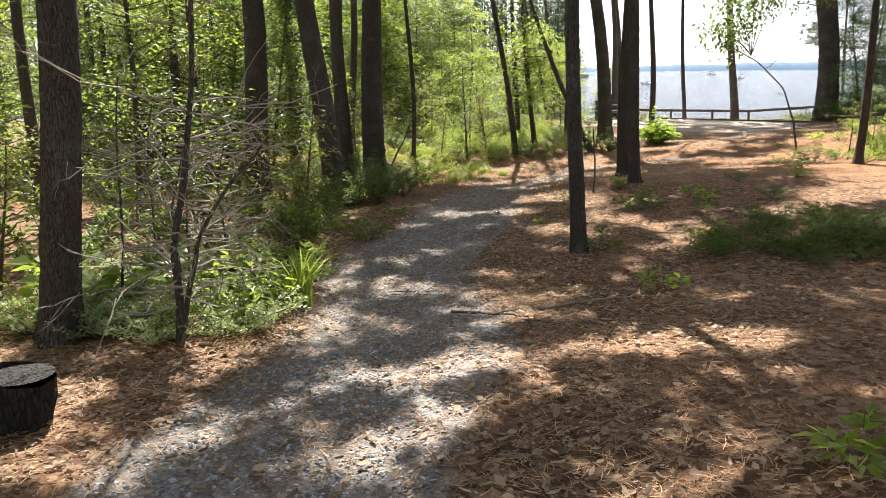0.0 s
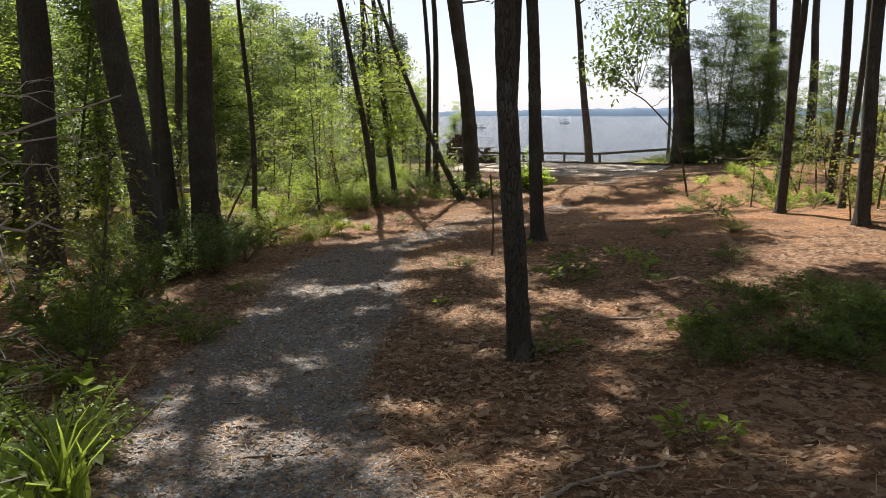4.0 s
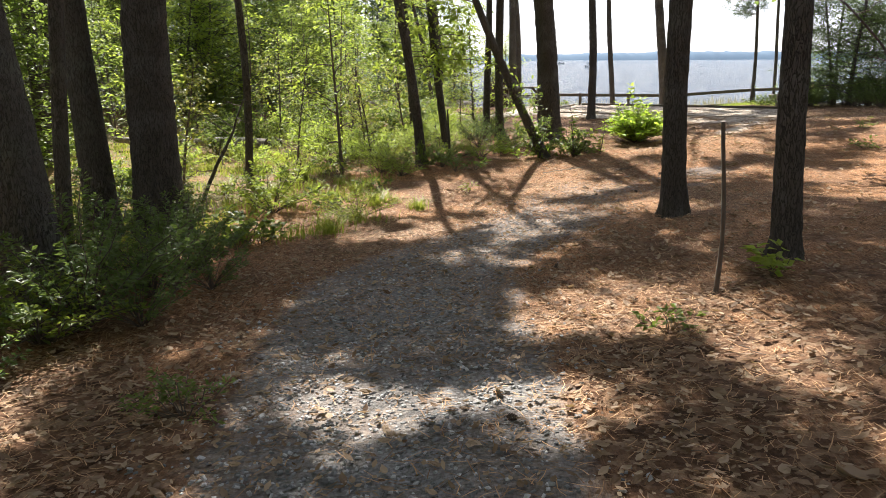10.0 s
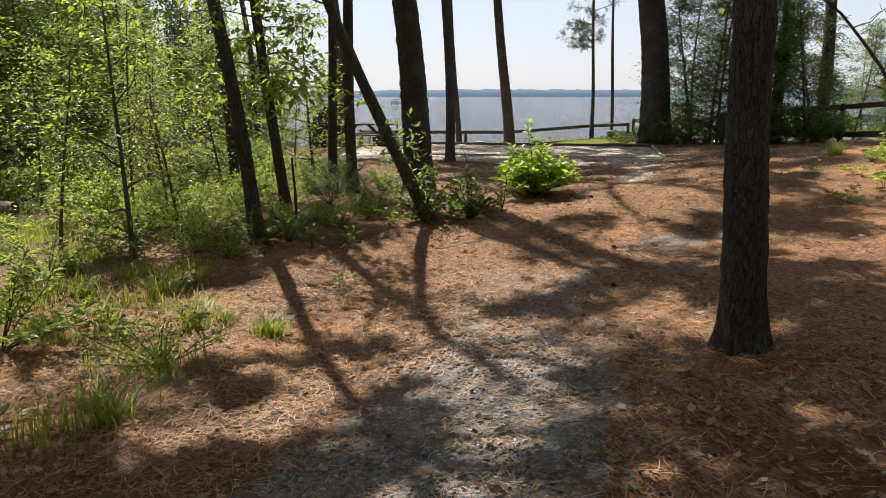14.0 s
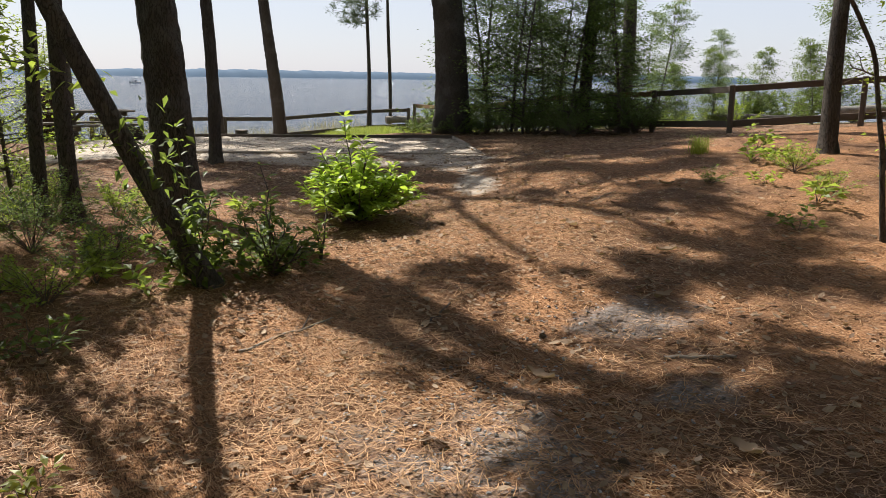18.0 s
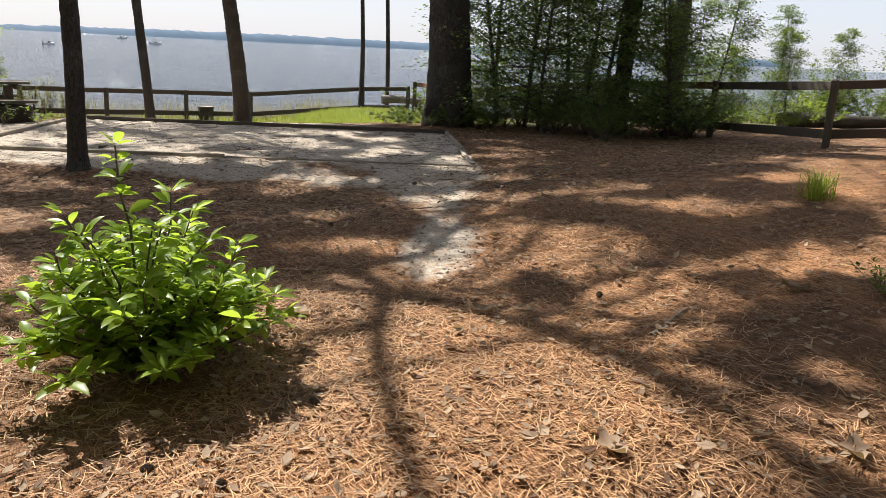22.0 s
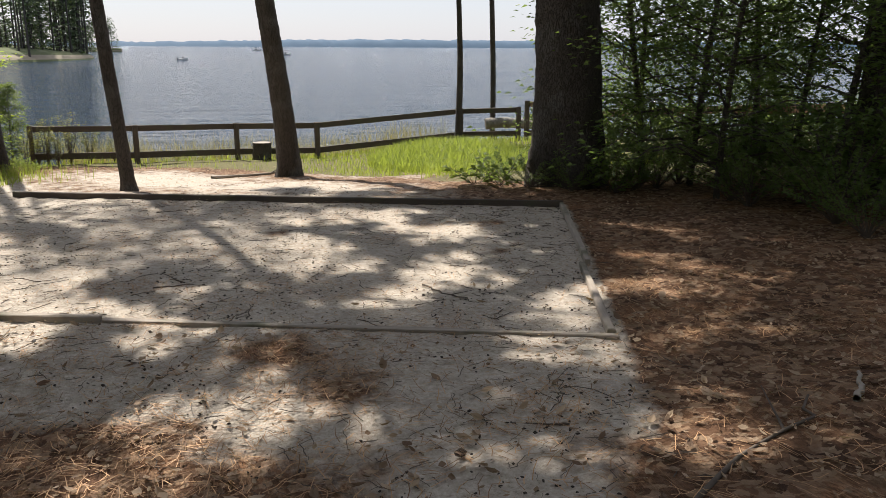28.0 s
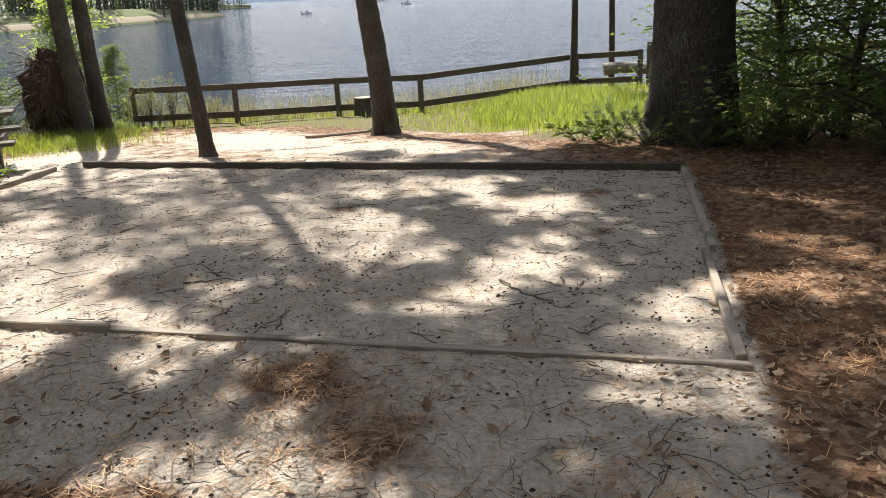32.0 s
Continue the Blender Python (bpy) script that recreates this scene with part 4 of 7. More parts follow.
def branchy(seed, tall, r, branches, leaves, leaf_len, low=0.25, reach=0.32, rise=0.5, leaf_mat=None, wood=None, spread=0.16, width=0.5, bow=0.25):
    """A small tree or sapling: its trunk, its limbs and its leaves as three meshes."""
    rng = np.random.default_rng(seed)
    t = np.linspace(0, 1, 12)
    ph = rng.uniform(0, 6.28, 2)
    stem = np.stack([bow * np.sin(2.5 * t + ph[0]) - bow * math.sin(ph[0]), bow * np.sin(2.1 * t + ph[1]) - bow * math.sin(ph[1]), tall * t - 0.1], -1)
    trunk = quick_mesh("trunk", *tube_arrays(stem, r * (1 - 0.85 * t) + 0.004, 8, 0.04, seed), wood, True)
    limbs, at, way = Heap(), [], []
    per = max(1, leaves // branches)
    for k in range(branches):
        u = low + (1 - low) * (k + rng.uniform(0, 1)) / branches
        base = np.array([np.interp(u, t, stem[:, i]) for i in range(3)])
        a = rng.uniform(0, 6.28)
        ln = tall * reach * (1.1 - 0.7 * u) * rng.uniform(0.6, 1.2)
        out = np.array([math.cos(a), math.sin(a), rise * rng.uniform(0.3, 1.3)])
        s = np.linspace(0, 1, 6)
        kink = rng.normal(0, 0.09 * ln, (6, 3)) * s[:, None]
        pts = base + s[:, None] * out * ln + kink - np.stack([0 * s, 0 * s, 0.22 * ln * s * s], -1)
        limbs.add(*tube_arrays(pts, (0.35 * r * (1 - u) + 0.006) * (1 - 0.8 * s), 4, 0, seed))
        q = rng.beta(2.2, 1.2, per)
        p = np.stack([np.interp(q, s, pts[:, i]) for i in range(3)], -1)
        off = rng.normal(0, spread * ln + 0.05, (per, 3)) * [1, 1, 0.45]
        at.append(p + off)
        way.append(off * [1, 1, 0.6] + out * 0.12 * ln + rng.normal(0, 0.06, (per, 3)))
    v, f = leaf_arrays(rng, np.concatenate(at), np.concatenate(way), leaf_len, leaf_len * width)
    return trunk, limbs.mesh("limbs", wood), quick_mesh("foliage", v, f, leaf_mat)


def plant(name, meshes, x, y, label, category, group="", turn=0.0, scale=1.0, parts=("trunk", "branchwork", "foliage"), sink=0.0):
    ob = thing(name, x, y, gz(x, y) - sink, label, category, group, turn)
    ob.scale = (scale, scale, scale)
    for pn, me in zip(parts, meshes):
        if me is not None:
            part(pn, me, None, ob)
    return ob


HARD = [branchy(500 + k, h, r, 60, n, 0.16, 0.08, 0.30, 0.5, m, BARK_GREY, 0.105, 0.52, 0.35) for k, (h, r, n, m) in enumerate(((8.5, 0.07, 3900, GREEN_A), (7.0, 0.06, 3000, GREEN_B), (9.5, 0.08, 4200, GREEN_B), (6.0, 0.05, 3000, GREEN_B), (7.5, 0.06, 3000, GREEN_Y)))]
BUSHY = [branchy(520 + k, h, 0.05, 70, n, 0.13, 0.03, 0.27, 0.5, m, BARK_GREY, 0.13, 0.55, 0.3) for k, (h, n, m) in enumerate(((6.0, 8000, GREEN_A), (5.0, 7500, GREEN_A), (7.0, 8600, GREEN_D)))]
SAPL = [branchy(540 + k, h, 0.022, 14, n, 0.085, 0.2, 0.33, 0.7, m, TWIG, 0.2, 0.5, 0.12) for k, (h, n, m) in enumerate(((2.6, 520, GREEN_B), (2.0, 420, GREEN_Y), (3.2, 700, GREEN_A)))]


def shrub_mesh(seed, tall, wide, stems, leaves, leaf_len, mat, width=0.42, floor=0.12):
    """Many thin stems from one foot, clothed in leaves."""
    rng = np.random.default_rng(seed)
    wood, at, way = Heap(), [], []
    for k in range(stems):
        a, out = rng.uniform(0, 6.28), wide * math.sqrt(rng.uniform(0.05, 1))
        h = tall * rng.uniform(0.55, 1.0) * (1 - 0.45 * (out / wide) ** 2)
        s = np.linspace(0, 1, 6)
        pts = np.stack([math.cos(a) * out * s ** 1.2, math.sin(a) * out * s ** 1.2, h * s - 0.04 * h * s * s - 0.03], -1) + rng.normal(0, 0.02, (6, 3)) * s[:, None]
        wood.add(*tube_arrays(pts, 0.0055 * tall ** 0.5 * (1 - 0.7 * s) + 0.0012, 4, 0, seed))
        n = leaves // stems
        q = np.sqrt(rng.uniform(floor, 1, n))
        p = np.stack([np.interp(q, s, pts[:, i]) for i in range(3)], -1)
        turn = rng.uniform(0, 6.28, n)
        w = np.stack([np.cos(turn), np.sin(turn), rng.uniform(-0.1, 0.8, n)], -1) + 0.5 * np.array([math.cos(a), math.sin(a), 0.3])
        at.append(p + w * 0.02)
        way.append(w)
    v, f = leaf_arrays(rng, np.concatenate(at), np.concatenate(way), leaf_len, leaf_len * width)
    return wood.mesh("stems", TWIG), quick_mesh("foliage", v, f, mat)


SHRUBS = [shrub_mesh(560 + k, h, w, 24, n, l, m) for k, (h, w, n, l, m) in enumerate(((1.1, 0.8, 1500, 0.085, GREEN_A), (0.8, 0.75, 1300, 0.075, GREEN_B), (1.6, 0.9, 1900, 0.095, GREEN_A), (0.6, 0.6, 1000, 0.055, GREEN_B), (1.3, 1.0, 1700, 0.07, GREEN_D)))]
SPARTS = ("stemwork", "foliage")


def tuft_mesh(seed, blades, tall, mat, wide=0.012, lay=0.55):
    rng = np.random.default_rng(seed)
    heap = Heap()
    s = np.linspace(0, 1, 5)
    for _ in range(blades):
        a, h = rng.uniform(0, 6.28), tall * rng.uniform(0.5, 1.1)
        out = np.array([math.cos(a), math.sin(a)])
        bend = lay * h * rng.uniform(0.3, 1.2)
        foot = rng.normal(0, 0.05, 2)
        mid = np.stack([foot[0] + out[0] * bend * s ** 2, foot[1] + out[1] * bend * s ** 2, h * (s - 0.35 * lay * s ** 2.5) - 0.02], -1)
        side = np.array([-out[1], out[0], 0]) * wide * (1 - s ** 1.6)[:, None] * 0.5 + np.array([-out[1], out[0], 0]) * 0.0004
        v = np.stack([mid - side, mid + side], 1).reshape(-1, 3)
        k = np.arange(4) * 2
        heap.add(v, np.stack([k, k + 1, k + 3, k + 2], -1))
    return heap.mesh("grass_tuft", mat)


TUFTS = [tuft_mesh(580, 90, 0.36, GRASS_MAT, 0.009, 1.0), tuft_mesh(581, 75, 0.28, GRASS_MAT, 0.008, 1.1), tuft_mesh(582, 60, 0.44, GRASS_MAT, 0.01, 0.9), tuft_mesh(583, 50, 0.3, DRY_GRASS)]

# ---- understory on the left of the trail ----
spots = np.random.default_rng(71)
n_made = 0
while n_made < 84:
    x, y = spots.uniform(-26, -2.2), spots.uniform(-4, 46)
    d = trail_mid(y) - x
    if d < 3.2 or (2 < y < 16.5 and x > -6.8) or (16 < y < 33 and x > -8.5) or (y > 33 and x > -4) or (14 < y < 26 and d < 3.6 + spots.random() * 2) or (y > 27 and x > -3.0):
        continue
    k = int(spots.integers(0, 5))
    plant("understory_tree", HARD[k], x, y, "slim broadleaf tree, sunlit green leaves to the ground", "tree", "understory trees", spots.uniform(0, 360), spots.uniform(0.75, 1.15))
    n_made += 1
n_made = 0
while n_made < 60:
    x, y = spots.uniform(-15, -1.2), spots.uniform(0, 38)
    d = trail_mid(y) - x
    if d < 2.0 + 0.9 * (9 < y < 20) or (y > 30 and x > -2.5) or (y < 4 and d < 3.0):
        continue
    plant("sapling", SAPL[int(spots.integers(0, 3))], x, y, "thin sapling with small green leaves in the wood", "sapling", "saplings of the wood", spots.uniform(0, 360), spots.uniform(0.7, 1.3))
    n_made += 1
n_made = 0
while n_made < 95:
    x, y = spots.uniform(-16, -0.8), spots.uniform(-2, 40)
    d = trail_mid(y) - x
    if d < 2.3 + 1.2 * (16 < y < 26) or (y > 27 and x > -2.0) or (d < 4.2 and 13 < y < 22 and spots.random() < 0.6):
        continue
    plant("shrub", SHRUBS[int(spots.integers(0, 4))], x, y, "low leafy green shrub in dappled light", "shrub", "shrubs of the wood", spots.uniform(0, 360), spots.uniform(0.6, 1.25), SPARTS)
    n_made += 1

for k in range(30):
    x, y = spots.uniform(-7.5, 0.6), spots.uniform(23.5, 35)
    if y > 30 and x > -2:
        continue
    if k % 6 == 0:
        plant("understory_tree", HARD[1 + 2 * (k % 2)], x, y, "slim broadleaf tree, sunlit green leaves to the ground", "tree", "understory trees", spots.uniform(0, 360), spots.uniform(0.45, 0.8))
    else:
        plant("shrub", SHRUBS[k % 4], x, y, "low leafy green shrub in dappled light", "shrub", "shrubs of the wood", spots.uniform(0, 360), spots.uniform(0.7, 1.3), SPARTS)

for k in range(34):
    x, y = spots.uniform(-15, -5.5), spots.uniform(13, 42)
    if x > -8.5 and y < 33:
        continue
    plant("understory_tree", BUSHY[k % 3], x, y, "full young broadleaf tree, leafy to the ground", "tree", "full young trees", spots.uniform(0, 360), spots.uniform(0.6, 1.1))
for x, y, k, s in ((-0.9, 43.4, 1, 0.6), (0.7, 44.6, 0, 0.5), (-2.0, 41.6, 1, 0.75), (-3.4, 40.4, 0, 0.7), (-4.4, 42.2, 1, 0.8), (-5.6, 41.0, 2, 0.7), (-6.8, 41.8, 1, 0.8), (-7.6, 38.6, 0, 0.8), (-1.2, 45.0, 2, 0.6), (-2.9, 44.2, 0, 0.7), (-9.2, 40.5, 1, 0.9), (1.9, 45.0, 1, 0.4)):
    plant("understory_tree", BUSHY[k], x, y, "full young broadleaf tree above the shore", "tree", "full young trees", spots.uniform(0, 360), s)
for x, y, k, s in ((13.0, 17.0, 0, 0.9), (15.0, 20.5, 1, 0.8), (17.0, 16.0, 2, 0.9), (14.5, 13.0, 1, 0.9), (19.5, 19.0, 0, 0.9), (12.0, 12.3, 1, 0.7), (11.0, 15.5, 0, 0.6), (22.0, 16.0, 2, 1.0), (16.0, 33.0, 1, 0.42), (17.5, 30.8, 0, 0.36), (18.8, 33.5, 1, 0.4), (20.5, 29.8, 0, 0.4), (16.6, 36.5, 1, 0.38), (21.8, 33.0, 0, 0.42), (23.5, 28.5, 1, 0.45)):
    plant("understory_tree", BUSHY[k], x, y, "full young broadleaf tree on the slope", "tree", "full young trees", spots.uniform(0, 360), s)
# unseen filler trees behind the start, which hold back sky light
for k in range(30):
    x, y = spots.uniform(-20, 24), spots.uniform(-22, -3)
    if y > -5 and abs(x) < 5:
        continue
    plant("understory_tree", BUSHY[k % 3], x, y, "full young broadleaf tree, leafy to the ground", "tree", "full young trees", spots.uniform(0, 360), spots.uniform(0.8, 1.2))

# ---- woods behind, right of the trail, and the thicket beside the great pine ----
DARKS = [branchy(600 + k, h, 0.045, 60, n, 0.092, 0.06, 0.26, 0.45, GREEN_D, BARK_GREY, 0.13, 0.5, 0.3) for k, (h, n) in enumerate(((6.5, 9600), (5.0, 8000), (7.5, 10000)))]
thick = np.random.default_rng(81)
for x, y, k in ((11.5, 31.5, 0), (12.1, 30.4, 1), (11.9, 32.6, 2), (12.9, 31.9, 0), (13.3, 29.7, 1), (13.4, 33.2, 2), (12.0, 33.9, 1), (12.4, 34.6, 0), (13.9, 35.6, 2), (12.7, 29.2, 1)):
    plant("thicket_tree", DARKS[k], x, y, "slim dark-leaved tree in the shaded thicket by the fence", "tree", "thicket by the fence", thick.uniform(0, 360), thick.uniform(0.8, 1.1))
for k in range(34):
    x, y = thick.uniform(10.9, 14.0), thick.uniform(28.9, 35.5)
    if (x - 10.3) ** 2 + (y - 33.4) ** 2 < 0.5:
        continue
    plant("shrub", SHRUBS[4], x, y, "dark green shrub in the shaded thicket", "shrub", "thicket shrubs", thick.uniform(0, 360), thick.uniform(0.5, 1.0), SPARTS)
for k in range(46):
    x, y = thick.uniform(15.2, 27), thick.uniform(25.5, 44)
    s = thick.uniform(0.8, 1.5)
    if y < 26.5 + 0.2 * (x - 15) and x < 19:
        continue
    plant("shrub", SHRUBS[int(thick.integers(0, 5))], x, y, "leafy shrub on the slope beyond the fence", "shrub", "shrubs beyond the fence", thick.uniform(0, 360), s, SPARTS)
for x, y, k, s in ((17.0, 33.5, 1, 0.8), (16.2, 37.0, 3, 0.7), (19.5, 35.5, 0, 0.6), (22.0, 31.0, 1, 0.9), (24.5, 29.0, 2, 1.0), (26.0, 26.5, 0, 1.0), (19.0, 40.0, 3, 0.7), (23.0, 36.0, 1, 0.7), (16.2, 31.8, 4, 0.7)):
    plant("understory_tree", DARKS[k % 3], x, y, "young broadleaf tree on the slope beyond the fence", "tree", "trees beyond the fence", thick.uniform(0, 360), s)
for k in range(20):
    x, y = thick.uniform(8.5, 26), thick.uniform(1, 22)
    if x < 7.2 + 0.12 * y or (x < 13 and y > 16):
        continue
    plant("understory_tree", HARD[k % 4], x, y, "slim broadleaf tree with sunlit green leaves", "tree", "understory trees", thick.uniform(0, 360), thick.uniform(0.6, 1.0))
for k in range(18):
    x, y = thick.uniform(6.3, 13), thick.uniform(10.5, 20.5)
    if x < 6.0 + 0.06 * y:
        continue
    plant("sapling", SAPL[k % 3], x, y, "thin sapling with small green leaves on the rise", "sapling", "saplings on the rise", thick.uniform(0, 360), thick.uniform(0.5, 1.0))
for k in range(26):
    x, y = thick.uniform(5.2, 12), thick.uniform(11.5, 21)
    if x < 4.2 + 0.13 * y or (y > 17.5 and x < 11):
        continue
    plant("shrub", SHRUBS[int(thick.integers(0, 4))], x, y, "low sunlit shrub on the rise beside the trail", "shrub", "shrubs on the rise", thick.uniform(0, 360), thick.uniform(0.35, 0.8), SPARTS)

# ---- plants that stand out along the way ----
BROAD = [shrub_mesh(620, 0.45, 0.32, 7, 60, 0.15, GREEN_B, 0.55), shrub_mesh(621, 0.3, 0.3, 6, 44, 0.14, GREEN_B, 0.5), shrub_mesh(622, 0.35, 0.28, 8, 90, 0.10, GREEN_A, 0.45)]
PLANTS_START = ((2.83, 6.2, 0, 0.9), (2.27, 3.75, 1, 0.9), (2.76, -0.84, 1, 0.9), (1.52, 5.9, 2, 1.0), (-1.9, 7.0, 2, 1.3), (-3.3, 5.3, 0, 1.2), (-2.9, 5.0, 0, 1.1), (-3.6, 4.6, 0, 1.0), (-2.45, 7.9, 2, 1.2), (-2.5, 5.5, 0, 1.1), (-3.3, 7.9, 2, 1.6), (-1.75, 3.3, 0, 1.3), (-2.1, 2.9, 0, 1.2), (-1.9, 3.9, 0, 1.4), (-2.6, 3.3, 0, 1.5), (-1.6, 2.2, 1, 1.2))
PLANTS_TRAIL = ((1.82, 11.33, 0, 0.8), (0.6, 8.06, 1, 0.4), (2.27, 9.2, 2, 1.1), (3.2, 9.1, 1, 1.0), (3.06, 9.85, 1, 0.8), (2.07, 8.6, 2, 1.2), (5.2, 12.5, 2, 1.0), (-2.95, 14.6, 2, 1.6), (-3.0, 14.15, 0, 1.2), (-2.8, 14.4, 2, 1.3), (-3.8, 11.0, 2, 1.5), (0.84, 10.4, 2, 0.7))
PLANTS_RISE = ((8.8, 21.5, 0, 0.9), (7.1, 19.6, 1, 1.1), (8.75, 21.9, 1, 1.0), (9.7, 22.6, 0, 1.0), (1.0, 20.9, 0, 0.9), (0.5, 20.6, 1, 0.9), (1.45, 20.75, 2, 1.3), (1.85, 20.85, 2, 1.2), (2.15, 23.3, 1, 0.9), (2.05, 23.45, 2, 0.9), (7.4, 20.5, 1, 0.7), (6.1, 19.05, 2, 0.8), (2.72, 34.05, 2, 1.0), (0.75, 31.2, 2, 1.0), (0.6, 30.9, 0, 0.7), (1.6, 21.4, 2, 1.2), (0.2, 21.2, 0, 0.8), (-0.3, 19.7, 2, 1.1), (-0.9, 20.1, 2, 1.2), (9.6, 33.55, 2, 1.3), (9.3, 33.75, 2, 1.2), (10.75, 32.6, 2, 1.4))
for x, y, k, s in PLANTS_START + PLANTS_TRAIL + PLANTS_RISE:
    plant("broadleaf_plant", BROAD[k], x, y, "small broad-leaved green plant growing in the straw", "plant", "small plants by the trail", thick.uniform(0, 360), s, SPARTS)

# low ferny cover on the rise
FERN = [shrub_mesh(630 + k, 0.34, 0.42, 14, 420, 0.055, GREEN_A, 0.4, 0.2) for k in range(2)]
for k in range(74):
    a, r = thick.uniform(0, 6.28), math.sqrt(thick.uniform(0, 1))
    x, y = 4.35 + 1.45 * r * math.cos(a) + 0.25 * r * math.sin(a), 6.0 + 1.35 * r * math.sin(a)
    plant("ground_cover", FERN[k % 2], x, y, "patch of low ferny green leaves on the straw", "plant", "ferny ground cover", thick.uniform(0, 360), thick.uniform(0.5, 1.0), SPARTS)
for x, y, s in ((2.7, 5.3, 1.1), (3.0, 8.2, 0.7), (3.6, 7.5, 0.8), (4.2, 9.0, 0.9), (3.9, 11.0, 0.7), (5.4, 14.6, 0.9), (6.2, 15.6, 1.1), (6.9, 16.4, 1.1), (7.5, 17.2, 1.0), (6.4, 17.5, 0.9), (8.3, 18.6, 1.0), (7.0, 21.0, 0.7), (-2.0, 9.5, 0.9)):
    plant("ground_cover", FERN[0], x, y, "patch of low ferny green leaves on the straw", "plant", "ferny ground cover", 50 * x, s, SPARTS)

for x, y, s in ((7.73, 19.87, 0.55), (6.88, 16.96, 0.45), (7.86, 17.03, 0.7), (8.19, 19.17, 0.6), (4.91, 11.07, 0.5), (8.41, 20.93, 0.6), (7.63, 15.81, 0.75), (6.82, 18.34, 0.4)):
    plant("shrub", SHRUBS[3 if s < 0.6 else 1], x, y, "loose yellow-green shrub on the rise among dead branches", "shrub", "shrubs on the rise", 50 * x, s, SPARTS)

# coarse broad grass by the first bend, and its small-leaved neighbours
plant("grass_clump", (tuft_mesh(640, 46, 0.85, GREEN_B, 0.03, 0.6),), -1.39, 2.97, "coarse bright green grass clump with arching blades", "grass", "", 0, 1.0, ("blade_tuft",))
plant("yellow_seedling", shrub_mesh(641, 0.3, 0.1, 3, 36, 0.09, GREEN_Y, 0.4), -0.44, 17.92, "bright yellow-green seedling at the trail's edge", "plant", "", 0, 1.0, SPARTS)
GREY_GREEN = leaf_material("small_pale_leaf", (0.20, 0.26, 0.12), (0.42, 0.50, 0.28), 0.5, 0.3)
PALE = [shrub_mesh(644 + k, 0.5, 0.55, 26, 1500, 0.042, GREY_GREEN, 0.5, 0.05) for k in range(2)]
for k in range(44):
    x, y = thick.uniform(-4.6, -1.35), thick.uniform(1.45, 4.3)
    if x > -1.9 and y > 3.2:
        continue
    plant("shrub", PALE[k % 2], x, y, "low sprawling shrub with small pale grey-green leaves", "shrub", "pale-leaved shrubs", thick.uniform(0, 360), thick.uniform(0.6, 1.25), SPARTS)
for x, y, s in ((-1.75, 2.9, 1.3), (-1.55, 2.6, 1.0), (-1.9, 2.5, 1.1), (-1.62, 2.75, 1.2), (-2.4, 3.0, 1.7), (-2.3, 2.8, 1.5), (-1.9, 3.3, 1.5), (-2.05, 3.1, 1.3), (-3.05, 1.9, 1.6), (-3.2, 2.1, 2.0)):
    plant("broadleaf_plant", BROAD[0], x, y, "broad-leaved bright green plant among dead twigs", "plant", "broad leaves at the first bend", 90 * x, s, SPARTS)
SMALL = [shrub_mesh(634 + k, 0.55, 0.45, 16, 520, 0.045, GREEN_B, 0.5, 0.15) for k in range(2)]
for k in range(15):
    x, y = thick.uniform(-3.4, -1.6), thick.uniform(1.7, 4.4)
    plant("shrub", SMALL[k % 2], x, y, "low shrub with tiny grey-green leaves", "shrub", "small-leaved shrubs", thick.uniform(0, 360), thick.uniform(0.8, 1.5), SPARTS)
for x, y, s in ((-2.3, 3.6, 0.7), (-2.9, 3.2, 0.8), (-3.6, 2.4, 0.9), (-3.2, 4.3, 0.9), (-2.6, 6.1, 0.8), (-3.0, 7.0, 1.0), (-3.4, 9.0, 0.9), (-4.0, 10.2, 1.0), (-4.4, 3.3, 1.0), (-4.4, 6.5, 1.1), (-3.4, 12.6, 0.8), (-3.9, 13.4, 0.9), (-5.0, 13.6, 0.9)):
    plant("shrub", SHRUBS[int(abs(x * 7)) % 4], x, y, "leafy green shrub at the edge of the wood", "shrub", "shrubs at the wood's edge", 70 * x, s, SPARTS)

for x, y, k, s in ((-3.15, 13.2, 4, 0.7), (-2.75, 12.4, 4, 0.5), (-2.95, 11.3, 4, 0.6), (-3.1, 12.5, 4, 0.8), (-3.2, 12.2, 4, 0.8), (-3.6, 14.2, 4, 0.7), (-4.9, 14.3, 4, 0.7), (-4.0, 14.7, 4, 0.6), (-5.5, 14.1, 4, 0.8), (-3.5, 11.7, 4, 0.9), (-3.4, 11.3, 4, 1.1), (-3.4, 9.4, 4, 0.7), (-3.6, 8.3, 4, 0.7)):
    plant("shrub", SHRUBS[k], x, y, "dark leafy shrub in the shade by the trunks", "shrub", "dark shrubs by the trunks", 70 * x, s, SPARTS)

